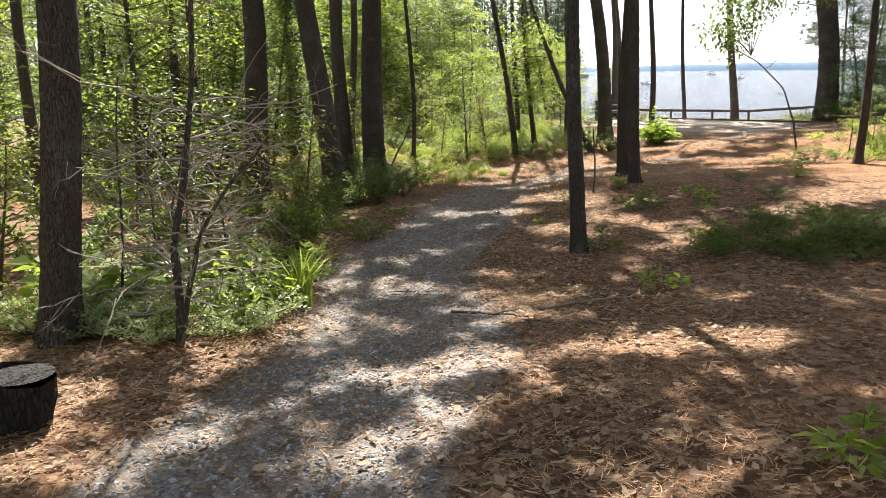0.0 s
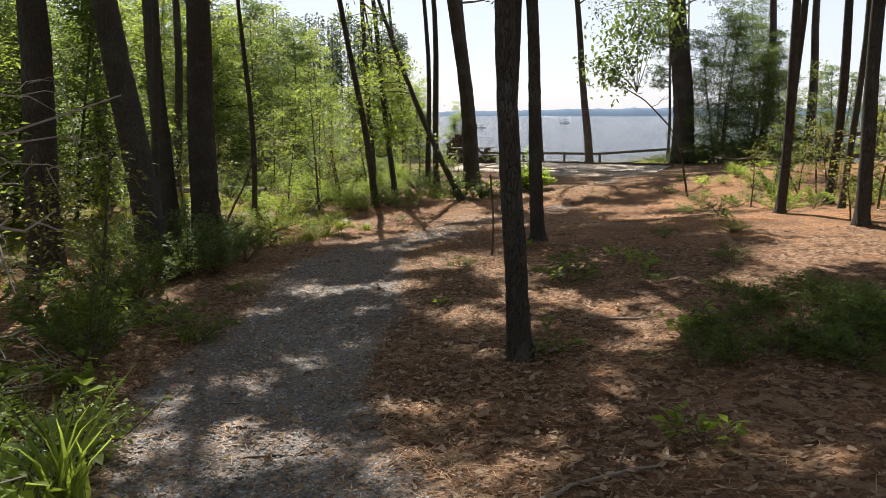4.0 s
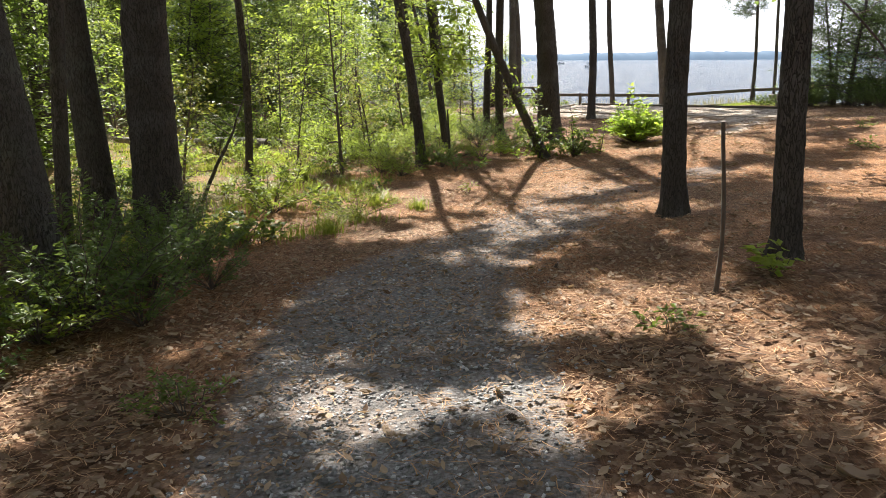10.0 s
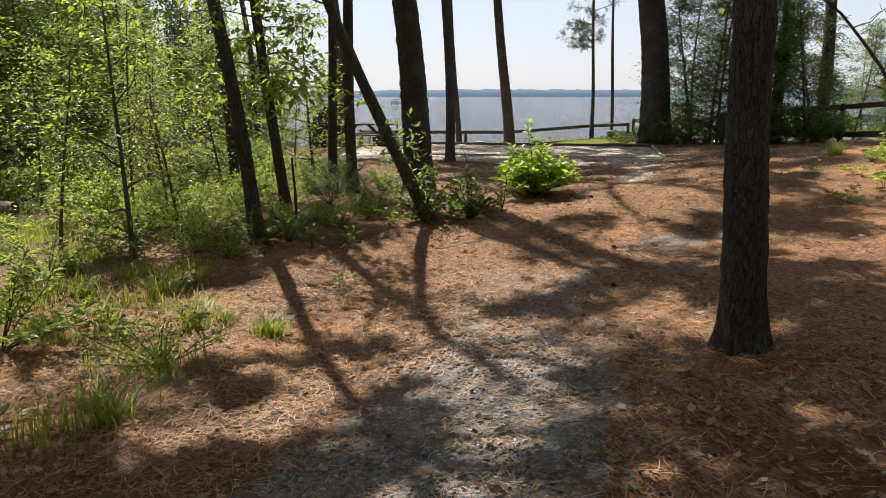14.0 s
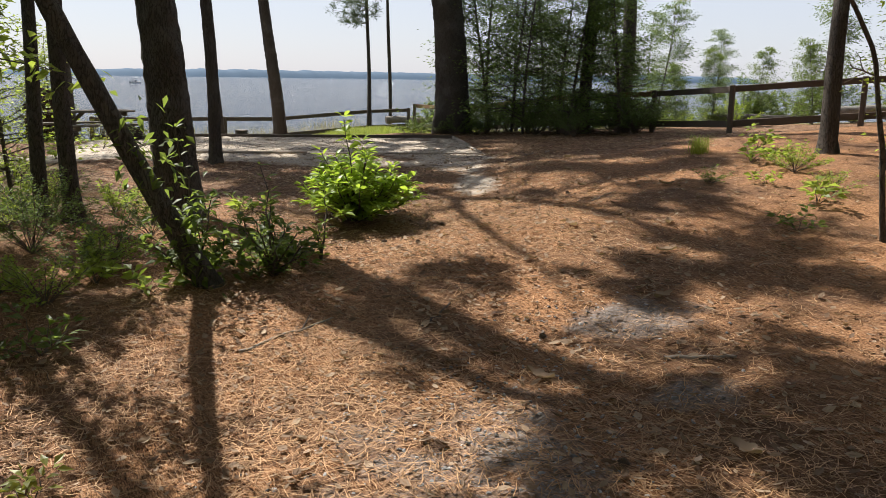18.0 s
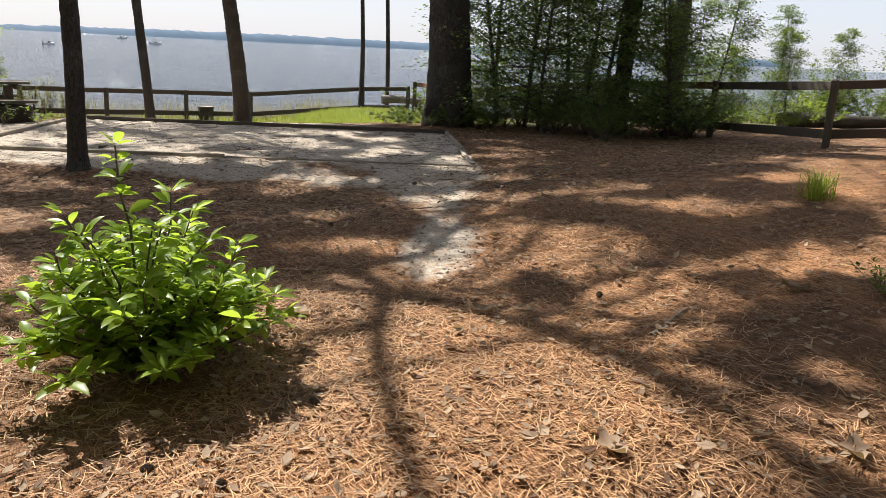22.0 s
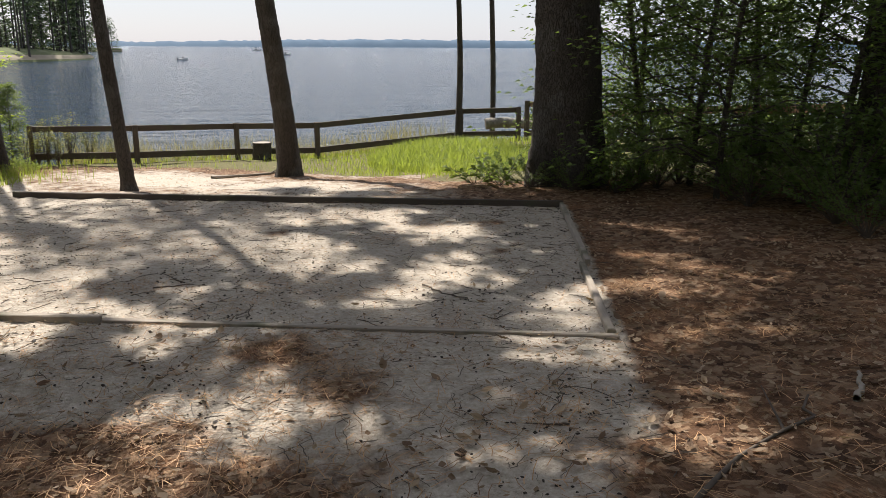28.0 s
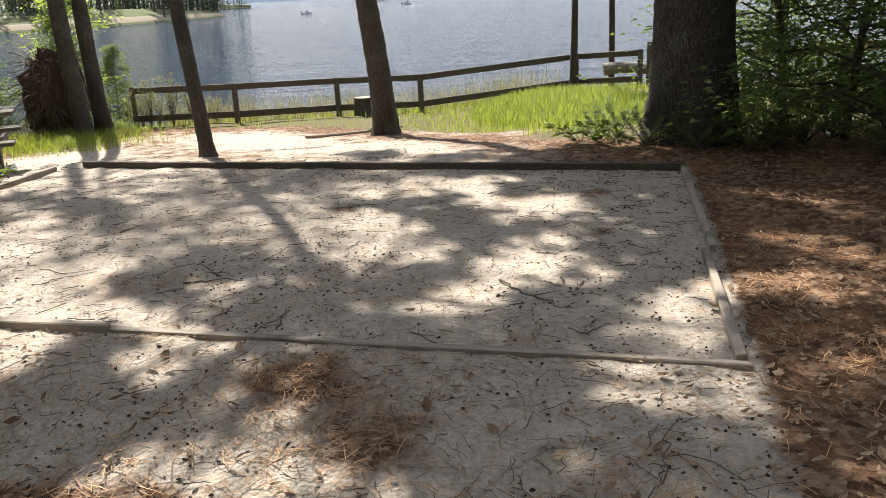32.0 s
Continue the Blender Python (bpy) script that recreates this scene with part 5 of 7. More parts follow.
# grass tufts on the sunny bank
for x, y, k, s in ((-3.1, 17.2, 0, 1.0), (-2.5, 17.25, 2, 0.9), (-2.3, 16.7, 1, 1.0), (-1.75, 16.8, 0, 1.1), (-1.2, 16.55, 1, 0.8), (-2.05, 14.75, 0, 1.15), (-2.2, 15.1, 2, 0.9), (-1.75, 17.2, 1, 1.0), (-1.1, 16.4, 0, 0.9), (-1.5, 16.95, 1, 0.9), (-3.5, 18.0, 0, 1.1), (-2.9, 18.4, 1, 1.2), (-2.2, 18.2, 0, 1.0), (-3.9, 17.0, 2, 1.0), (-2.0, 7.05, 2, 0.9), (-2.6, 19.0, 1, 1.1), (-3.3, 19.4, 0, 1.2), (-4.4, 18.5, 0, 1.1), (-1.9, 20.2, 1, 0.8), (-5.0, 17.4, 1, 1.2), (8.9, 23.0, 2, 1.1), (9.05, 23.15, 0, 1.2)):
    plant("grass_tuft", (TUFTS[k],), x, y, "loose green grass tuft in the pine straw", "grass", "grass tufts by the trail", 83 * x, s, ("blade_tuft",))

# the leafy laurel bush beside the trail
LAUREL_LEAF = leaf_material("laurel_leaf", (0.17, 0.27, 0.035), (0.33, 0.45, 0.07), 0.58, 0.38)


def laurel(seed, tall, wide, stems, whorls, leaf_len, mat=None):
    """Stems that end in whorls of long leaves."""
    rng = np.random.default_rng(seed)
    wood, at, way = Heap(), [], []
    for k in range(stems):
        a, out = rng.uniform(0, 6.28), wide * math.sqrt(rng.uniform(0.02, 1))
        h = tall * rng.uniform(0.5, 1.0) * (1 - 0.62 * (out / wide) ** 2)
        if k == 0:
            out, h = 0.12, tall * 1.22
        s = np.linspace(0, 1, 7)
        pts = np.stack([math.cos(a) * out * s ** 1.15, math.sin(a) * out * s ** 1.15, h * s - 0.03], -1) + rng.normal(0, 0.025, (7, 3)) * s[:, None]
        wood.add(*tube_arrays(pts, 0.010 * (1 - 0.75 * s) + 0.0015, 5, 0, seed))
        for q in np.sqrt(np.linspace(0.05, 1.0, whorls)):
            p = np.array([np.interp(q, s, pts[:, i]) for i in range(3)])
            for j in range(rng.integers(4, 8)):
                b = rng.uniform(0, 6.28)
                w = np.array([math.cos(b), math.sin(b), rng.uniform(0.0, 0.9)]) + 0.3 * np.array([math.cos(a), math.sin(a), 0.2])
                at.append(p + w * 0.015)
                way.append(w)
    at, way = np.array(at), np.array(way)
    n = len(at)
    way /= np.linalg.norm(way, axis=1)[:, None]
    up = np.array([0, 0, 1.0]) + rng.normal(0, 0.3, (n, 3))
    side = np.cross(way, up)
    side /= np.linalg.norm(side, axis=1)[:, None]
    nor = np.cross(side, way)
    ln = (leaf_len * rng.uniform(0.6, 1.2, n))[:, None]
    rings = []
    for u, wd, dr in ((0.0, 0.02, 0.0), (0.25, 0.30, 0.01), (0.55, 0.36, 0.05), (0.82, 0.2, 0.13), (1.0, 0.015, 0.22)):
        c = at + way * ln * u - np.array([0, 0, 1.0]) * ln * dr
        rings += [c + side * ln * wd * 0.5 + nor * ln * wd * 0.14, c - nor * ln * wd * 0.02, c - side * ln * wd * 0.5 + nor * ln * wd * 0.14]
    v = np.stack(rings, 1).reshape(-1, 3)
    b = (np.arange(n) * 15)[:, None]
    quads = []
    for i in range(4):
        quads += [b + np.array([[3 * i, 3 * i + 3, 3 * i + 4, 3 * i + 1]]), b + np.array([[3 * i + 1, 3 * i + 4, 3 * i + 5, 3 * i + 2]])]
    return wood.mesh("stems", TWIG), quick_mesh("foliage", v, np.concatenate(quads), mat or LAUREL_LEAF, True)


plant("laurel_bush", laurel(650, 0.95, 0.72, 66, 9, 0.125), 2.98, 22.25, "rounded leafy bush with glossy bright green leaves on the straw", "bush", "", 0, 1.0, SPARTS)
plant("laurel_sapling", laurel(651, 0.55, 0.1, 3, 5, 0.075), 2.07, 20.9, "small leafy sapling with thin bare stems", "sapling", "", 0, 1.0, SPARTS)
plant("laurel_shoots", laurel(652, 0.75, 0.35, 15, 7, 0.095, GREEN_A), 1.52, 20.6, "leafy shoots round the foot of the leaning tree", "bush", "", 0, 1.0, SPARTS)
plant("laurel_shoots", laurel(653, 1.0, 0.35, 16, 8, 0.095, GREEN_A), 0.95, 20.8, "tall leafy shoots beside the leaning tree", "bush", "", 0, 1.0, SPARTS)
plant("laurel_shoots", laurel(654, 0.3, 0.35, 8, 4, 0.08, GREEN_A), 1.75, 21.3, "low leafy shoots in the straw near the leaning tree", "bush", "", 0, 1.0, SPARTS)

for x, y, k, s in ((-1.3, 19.9, 0, 0.55), (-0.9, 20.0, 2, 0.45), (-1.6, 19.5, 3, 0.7), (-0.2, 20.7, 3, 0.8), (0.3, 21.6, 1, 0.6), (-0.5, 21.2, 1, 0.5), (-2.2, 21.0, 1, 0.8), (-3.0, 21.8, 3, 1.0), (-1.6, 22.6, 1, 0.7), (-2.6, 23.4, 0, 0.7), (-0.4, 24.0, 3, 0.9), (0.8, 24.6, 1, 0.6), (-3.8, 23.2, 1, 0.9), (-1.2, 25.8, 1, 0.9), (-2.4, 26.2, 0, 0.8), (-4.0, 25.4, 3, 1.2), (0.2, 26.4, 3, 0.9), (1.2, 24.0, 3, 0.6), (-0.9, 27.4, 1, 0.8), (-3.2, 28.2, 1, 1.0), (-0.1, 28.8, 3, 0.9), (-5.2, 27.0, 1, 1.1), (-4.6, 20.6, 1, 0.9), (-5.6, 22.2, 0, 0.9)):
    plant("shrub", SHRUBS[k], x, y, "loose leafy shrub among slender trunks", "shrub", "shrubs among the slender trunks", 61 * x, s, SPARTS)
for x, y, k, s in ((-2.6, 22.6, 1, 0.9), (-3.6, 20.4, 0, 0.9), (-1.9, 24.6, 1, 1.0), (-4.8, 24.4, 0, 1.0), (-0.6, 26.2, 1, 0.8), (-3.4, 26.9, 2, 0.9), (-5.9, 25.6, 2, 1.0), (-6.3, 20.2, 0, 1.1), (-5.2, 18.8, 1, 1.1), (-1.4, 28.4, 0, 0.9)):
    plant("sapling", SAPL[k], x, y, "thin sapling with bright sunlit leaves", "sapling", "saplings of the wood", 61 * x, s)

for x, y, s in ((-0.65, 19.6, 0.3), (0.5, 22.2, 0.55), (-0.2, 22.6, 0.65), (0.9, 22.7, 0.4), (0.0, 23.4, 0.65), (0.1, 21.5, 0.4)):
    plant("shrub", SHRUBS[4], x, y, "dark green shrub in the shade near the leaning tree", "shrub", "shrubs by the leaning tree", 61 * x, s, SPARTS)

for x, y, k, s in ((-1.0, 21.2, 3, 0.9), (-1.4, 21.8, 1, 0.7), (-1.9, 20.6, 3, 0.9), (-2.3, 22.1, 1, 0.8), (-0.9, 23.2, 3, 1.0), (-1.5, 23.6, 1, 0.8), (-0.2, 25.0, 3, 1.1), (-2.0, 19.9, 3, 0.8), (-2.8, 20.7, 1, 0.8)):
    plant("shrub", SHRUBS[k], x, y, "bright sunlit low shrub among slender trunks", "shrub", "shrubs by the leaning tree", 61 * x, s, SPARTS)

bank_spots = np.random.default_rng(77)
for k in range(70):
    x, y = bank_spots.uniform(-8.0, -0.6), bank_spots.uniform(15.5, 26.5)
    if x > -1.6 - 0.25 * (20 - min(y, 20)):
        continue
    plant("forest_herb", (BROAD[1], BROAD[2], FERN[0], FERN[1])[k % 4], x, y, "bright green herb in the grass of the sunny bank", "plant", "herbs on the sunny bank", bank_spots.uniform(0, 360), bank_spots.uniform(0.7, 1.4), SPARTS)

# leaves that hang from the leaning tree
rng = np.random.default_rng(655)
limbs, at, way = Heap(), [], []
for k in range(12):
    q = rng.uniform(0.46, 0.8)
    base = np.array([np.interp(q, t, lean_pts[:, i]) for i in range(3)])
    a, ln = rng.uniform(1.6, 5.2), rng.uniform(0.5, 1.6)
    s = np.linspace(0, 1, 5)
    pts = base + s[:, None] * np.array([math.cos(a), math.sin(a), 0.25]) * ln - np.stack([0 * s, 0 * s, 0.35 * ln * s * s], -1)
    limbs.add(*tube_arrays(pts, 0.016 * (1 - 0.8 * s), 4, 0, k))
    u = rng.uniform(0.25, 1.05, 70)
    at.append(np.stack([np.interp(u, s, pts[:, i]) for i in range(3)], -1) + rng.normal(0, 0.15, (70, 3)))
    way.append(rng.normal(0, 1, (70, 3)) * [1, 1, 0.4] - [0, 0, 0.15])
q = rng.uniform(0.0, 0.3, 260) ** 1.3
foot = np.stack([np.interp(q, t, lean_pts[:, i]) for i in range(3)], -1) + rng.normal(0, 0.17, (260, 3)) + [0.04, -0.05, 0.1]
part("foliage", quick_mesh("foliage", *leaf_arrays(rng, foot, rng.normal(0, 1, (260, 3)) * [1, 1, 0.5] - [0, 0, 0.3], 0.105, 0.055), GREEN_A), None, lean_tree)
part("branchwork", limbs.mesh("branchwork", TWIG), None, lean_tree)
part("crown", quick_mesh("crown", *leaf_arrays(rng, np.concatenate(at), np.concatenate(way), 0.105, 0.055), GREEN_B), None, lean_tree)


# low leafy shoots on the slender trunk behind the leaning tree
rng = np.random.default_rng(656)
limbs, at, way = Heap(), [], []
for k in range(36):
    h, a, ln = rng.uniform(1.5, 3.9), rng.uniform(0, 6.28), rng.uniform(0.5, 1.6)
    s = np.linspace(0, 1, 5)
    pts = np.array([-0.11 * h, 0, h]) + s[:, None] * np.array([math.cos(a), math.sin(a), 0.3]) * ln - np.stack([0 * s, 0 * s, 0.4 * ln * s * s], -1)
    limbs.add(*tube_arrays(pts, 0.012 * (1 - 0.8 * s), 4, 0, k))
    u = rng.uniform(0.3, 1.05, 46)
    at.append(np.stack([np.interp(u, s, pts[:, i]) for i in range(3)], -1) + rng.normal(0, 0.13, (46, 3)))
    way.append(rng.normal(0, 1, (46, 3)) * [1, 1, 0.4] - [0, 0, 0.25])
slender = WOOD_TREES[[(x, y) for x, y, *_ in TREES].index((-0.9, 22.4))]
part("low_branchwork", limbs.mesh("low_branchwork", TWIG), None, slender)
part("low_foliage", quick_mesh("low_foliage", *leaf_arrays(rng, np.concatenate(at), np.concatenate(way), 0.14, 0.075), GREEN_B), None, slender)


# bare sapling with pale dead twigs at the start, and the curved dead stem on the rise
def dead_tree(name, x, y, stem, r, sprays, reach, label, seed, mat):
    rng = np.random.default_rng(seed)
    ob = thing(name, x, y, gz(x, y), label, "dead tree")
    stem = np.asarray(stem, float)
    u = np.linspace(0, 1, 24)
    line = np.stack([np.interp(u, np.linspace(0, 1, len(stem)), stem[:, i]) for i in range(3)], -1)
    line = line + np.stack([0.02 * np.sin(9 * u + seed), 0.02 * np.sin(7 * u), 0 * u], -1)
    part("stem", quick_mesh("stem", *tube_arrays(line, r * (1 - 0.7 * u) + 0.003, 8, 0.05, seed), BARK_GREY, True), None, ob)
    heap = Heap()
    for k in range(sprays):
        q = rng.uniform(0.15, 0.98)
        base = np.array([np.interp(q, u, line[:, i]) for i in range(3)])
        stack = [(base, np.array([rng.normal(0, 1), rng.normal(0, 1), rng.uniform(-0.1, 0.5)]), reach * rng.uniform(0.5, 1.1), 0.0095)]
        depth = 0
        while stack and depth < 9:
            b, w, ln, rad = stack.pop()
            depth += 1
            w = w / np.linalg.norm(w)
            s = np.linspace(0, 1, 5)
            pts = b + s[:, None] * w * ln + rng.normal(0, 0.05 * ln, (5, 3)) * s[:, None]
            heap.add(*tube_arrays(pts, rad * (1 - 0.6 * s), 4, 0, k))
            if ln > 0.2:
                for _ in range(2):
                    j = rng.uniform(0.35, 0.9)
                    stack.append((b + j * w * ln, w + rng.normal(0, 0.6, 3), ln * rng.uniform(0.4, 0.65), rad * 0.6))
    part("twigwork", heap.mesh("twigwork", mat), None, ob)
    return ob


dead_tree("bare_sapling", -1.83, 1.35, ((0, 0, -0.1), (0.03, 0.05, 0.35), (0.0, 0.1, 0.8), (0.08, 0.2, 1.3), (0.16, 0.3, 2.2), (0.22, 0.3, 3.4), (0.2, 0.3, 5.0)), 0.036, 40, 1.15, "bare grey sapling with pale dead twigs", 661, DEAD_TWIG)
dead_tree("bare_sapling", -1.80, 1.38, ((0, 0, -0.1), (0.08, 0.02, 0.5), (0.2, 0.06, 0.9), (0.5, 0.1, 1.35), (0.85, 0.1, 1.75)), 0.022, 22, 0.5, "bare grey stem forking low, with pale twigs", 671, DEAD_TWIG)
for k, (x, y, h) in enumerate(((-2.5, 2.7, 1.9), (-2.9, 2.2, 2.3), (-3.2, 3.2, 2.1), (-2.7, 3.8, 1.8), (-2.35, 2.2, 1.6))):
    dead_tree("dead_brush", x, y, ((0, 0, -0.05), (0.1, 0, 0.3 * h), (0.05, 0.1, 0.65 * h), (0.15, 0.1, h)), 0.012, 17, 0.75, "tangle of pale dead twigs at the wood's edge", 680 + k, DEAD_TWIG)
arched = dead_tree("bare_sapling", 6.37, 18.37, ((0, 0, -0.1), (-0.12, 0, 0.8), (-0.45, 0, 1.6), (-1.15, 0, 2.3), (-1.9, 0, 2.75)), 0.026, 5, 0.45, "bare curved sapling leaning over the rise", 662, TWIG)
dead_tree("dead_branch", 8.6, 17.3, ((0, 0, 0.0), (-0.3, 0.1, 0.7), (-0.9, 0.2, 0.95), (-1.7, 0.3, 0.8)), 0.022, 6, 0.6, "pale dead branch arching out of the undergrowth", 663, DEAD_TWIG)
dead_tree("dead_branch", -4.6, 18.0, ((0, 0, 0.0), (0.2, 0.1, 0.6), (0.5, 0.2, 1.1), (0.7, 0.2, 1.7)), 0.03, 9, 0.7, "dark dead brush at the edge of the wood", 664, TWIG)
snag = thing("broken_stake", 1.31, 11.05, gz(1.31, 11.05), "thin broken dead stem standing in the straw", "dead tree")
u = np.linspace(0, 1, 9)
part("stem", quick_mesh("stem", *tube_arrays(np.stack([0.03 * np.sin(4 * u), 0 * u, 1.32 * u - 0.1], -1), 0.019 * (1 - 0.3 * u), 8, 0.08, 4), TWIG, True), None, snag)
stake = thing("broken_stake", -0.80, 20.6, gz(-0.80, 20.6), "thin upright dead stem among shrubs", "dead tree")
part("stem", quick_mesh("stem", *tube_arrays(np.stack([0.02 * np.sin(4 * u), 0 * u, 1.05 * u - 0.1], -1), 0.022 * (1 - 0.3 * u), 8, 0.08, 6), BARK_PINE, True), None, stake)

rng = np.random.default_rng(665)
puffs = np.array(((-1.75, 0.0, 2.8), (-1.5, 0.1, 3.3), (-1.1, 0.0, 3.7), (-1.8, -0.1, 3.8), (-1.3, 0.1, 4.3), (-0.7, 0.0, 4.2), (-2.1, 0.1, 3.1)))
at = puffs[rng.integers(0, 7, 1500)] + rng.normal(0, 1, (1500, 3)) * [0.26, 0.24, 0.2]
part("foliage", quick_mesh("foliage", *leaf_arrays(rng, at, rng.normal(0, 1, (1500, 3)), 0.13, 0.08), GREEN_D), None, arched)
shoots = Heap()
for c in puffs:
    q = np.linspace(0, 1, 6)
    shoots.add(*tube_arrays(np.array([-1.3, 0, 2.45]) + q[:, None] * (c - [-1.3, 0, 2.45]) + np.stack([0 * q, 0 * q, 0.1 * np.sin(3 * q)], -1), 0.012 * (1 - 0.7 * q), 5, 0, 3))
part("branchwork", shoots.mesh("branchwork", TWIG), None, arched)

# leafy limbs that hang beside the great pine; upper ones, unseen, are added for shade
rng = np.random.default_rng(666)
oak = thing("oak_limb", 9.75, 33.15, gz(9.75, 33.15), "leafy oak limbs hanging beside the great pine", "branch")
limbs, at, way = Heap(), [], []
for k in range(30):
    h, a = 4.5 + 6.0 * (k + rng.random()) / 30, rng.uniform(2.2, 4.9)
    ln = rng.uniform(1.2, 2.6) * (1 + 0.06 * k)
    s = np.linspace(0, 1, 6)
    pts = np.array([0.2, 0.1, h]) + s[:, None] * np.array([math.cos(a), math.sin(a), 0.3]) * ln - np.stack([0 * s, 0 * s, 0.28 * ln * s * s], -1)
    limbs.add(*tube_arrays(pts, 0.03 * (1 - 0.85 * s), 5, 0, k))
    u2 = rng.uniform(0.3, 1.05, 80)
    at.append(np.stack([np.interp(u2, s, pts[:, i]) for i in range(3)], -1) + rng.normal(0, 0.17, (80, 3)))
    way.append(rng.normal(0, 1, (80, 3)))
part("branchwork", limbs.mesh("branchwork", TWIG), None, oak)
part("foliage", quick_mesh("foliage", *leaf_arrays(rng, np.concatenate(at), np.concatenate(way), 0.15, 0.09), GREEN_A), None, oak)

# low pine spray over the water, on the slender pine by the fence
rng = np.random.default_rng(670)
tips, ways, limbs = [], [], Heap()
for k in range(34):
    h, a = rng.uniform(3.9, 7.5), rng.uniform(1.6, 5.4)
    ln = rng.uniform(0.5, 1.6)
    out = np.array([math.cos(a), math.sin(a), 0.15])
    s = np.linspace(0, 1, 5)
    pts = np.array([12.6, 43.7, gz(12.6, 43.7) + h]) + s[:, None] * out * ln
    limbs.add(*tube_arrays(pts, 0.018 * (1 - 0.8 * s), 4, 0, k))
    for q in rng.uniform(0.4, 1, 7):
        tips.append(pts[0] + q * out * ln + rng.normal(0, 0.08, 3))
        ways.append(out + rng.normal(0, 0.4, 3))
spray = thing("pine_branches", 12.6, 43.7, gz(12.6, 43.7), "low pine branches with dark needle tufts above the water", "branch")
shift = np.array([12.6, 43.7, gz(12.6, 43.7)])
ways = np.array(ways) / np.linalg.norm(ways, axis=1)[:, None]
v, f = needle_arrays(rng, np.array(tips) - shift, ways, 16, 0.26, 0.012)
part("needles", quick_mesh("needles", v, f, PINE_LEAF), None, spray)
limbs.v = [a - shift for a in limbs.v]
part("branchwork", limbs.mesh("branchwork", TWIG), None, spray)

BRIGHT_GRASS = leaf_material("sunlit_grass", (0.12, 0.185, 0.032), (0.30, 0.36, 0.075), 0.5)


# ---- bank grass by the lake: too many blades to count ----
def blade_field(name, n, area, tall, wide, mat, label, seed):
    rng = np.random.default_rng(seed)
    x, y = area(rng, n)
    z = ground_z(x, y)
    a, h = rng.uniform(0, 6.28, len(x)), tall * rng.uniform(0.4, 1.15, len(x))
    out = np.stack([np.cos(a), np.sin(a), 0 * a], -1)
    side = np.stack([-np.sin(a), np.cos(a), 0 * a], -1) * wide
    base = np.stack([x, y, z - 0.02], -1)
    bend = (h * rng.uniform(0.1, 0.7, len(x)))[:, None]
    up = np.array([0, 0, 1.0])
    m = base + up * (h * 0.55)[:, None] + out * bend * 0.3
    tip = base + up * (h * 0.95)[:, None] + out * bend
    v = np.stack([base - side, base + side, m + side * 0.7, m - side * 0.7, tip + side * 0.1, tip - side * 0.1], 1).reshape(-1, 3)
    b = (np.arange(len(x)) * 6)[:, None]
    f = np.concatenate([b + np.array([[0, 1, 2, 3]]), b + np.array([[3, 2, 4, 5]])])
    return tagged(new(name, quick_mesh(name, v, f, mat)), label, "grass", kind="stuff")


def bank(rng, n):
    x, y = rng.uniform(-3, 15.5, n), rng.uniform(35.2, 46.5, n)
    g = zones(x, y)[2]
    keep = (g > 0.35) & (rng.random(n) < 0.22 + 0.78 * smooth(7.6, 9.4, x) + 0.3 * smooth(42.8, 43.6, y)) & ~((x > 10.3) & (y < 36.0))
    return x[keep], y[keep]


def mound(rng, n):
    a, r = rng.uniform(0, 6.28, n), np.sqrt(rng.uniform(0, 1, n))
    return 11.2 + 1.7 * r * np.cos(a), 40.3 + 2.7 * r * np.sin(a)


def wood_clumps(rng, n):
    cx, cy = rng.uniform(-9, -1.8, 230), rng.uniform(14.2, 27, 230)
    pick = rng.integers(0, 230, n)
    return cx[pick] + rng.normal(0, 0.16, n), cy[pick] + rng.normal(0, 0.16, n)


blade_field("bank_grass", 26000, bank, 0.2, 0.007, BRIGHT_GRASS, "green and yellow grass on the bank above the lake", 690)
blade_field("bank_grass", 20000, mound, 0.24, 0.008, BRIGHT_GRASS, "tall bright green grass beside the great pine", 691)
blade_field("bank_grass", 2600, lambda rng, n: (rng.uniform(3, 12.5, n), rng.uniform(43.9, 46.2, n)), 0.75, 0.005, DRY_GRASS, "tall dry reeds along the water's edge", 692)
blade_field("wood_grass", 20000, wood_clumps, 0.2, 0.005, GRASS_MAT, "thin scattered grass on the sunny bank of the wood", 693)
blade_field("wood_grass", 3500, lambda rng, n: (rng.normal(1.2, 0.9, n), rng.normal(41.4, 0.7, n)), 0.26, 0.006, GRASS_MAT, "green grass round the foot of the paired pines", 694)
WEED = shrub_mesh(646, 1.25, 0.3, 14, 520, 0.06, GREEN_Y, 0.3, 0.15)
for x, y, s in ((2.45, 43.2, 0.9), (2.85, 43.5, 1.1), (3.3, 43.7, 1.2), (3.1, 43.1, 0.8), (3.7, 43.9, 1.0), (2.6, 43.9, 1.1), (4.2, 44.0, 0.7)):
    plant("tall_weed", WEED, x, y, "tall thin pale green weed above the shore", "plant", "weeds at the fence", 90 * x, s, SPARTS)
for x, y, s in ((9.9, 33.25, 0.42), (10.3, 32.85, 0.5), (9.65, 34.0, 0.36), (10.0, 34.3, 0.45), (10.75, 32.5, 0.5)):
    plant("shrub", SHRUBS[4], x, y, "dark leafy shrub at the foot of the great pine", "shrub", "shrubs at the great pine", 90 * x, s, SPARTS)
for k in range(16):
    x, y = thick.uniform(-2.5, 4.2), thick.uniform(40.2, 44.4)
    if -0.3 < x < 1.7 and y < 43.4:
        continue
    plant("shrub", SHRUBS[int(thick.integers(0, 4))], x, y, "loose green shrub above the lake shore", "shrub", "shore shrubs", thick.uniform(0, 360), thick.uniform(0.4, 0.75), SPARTS)
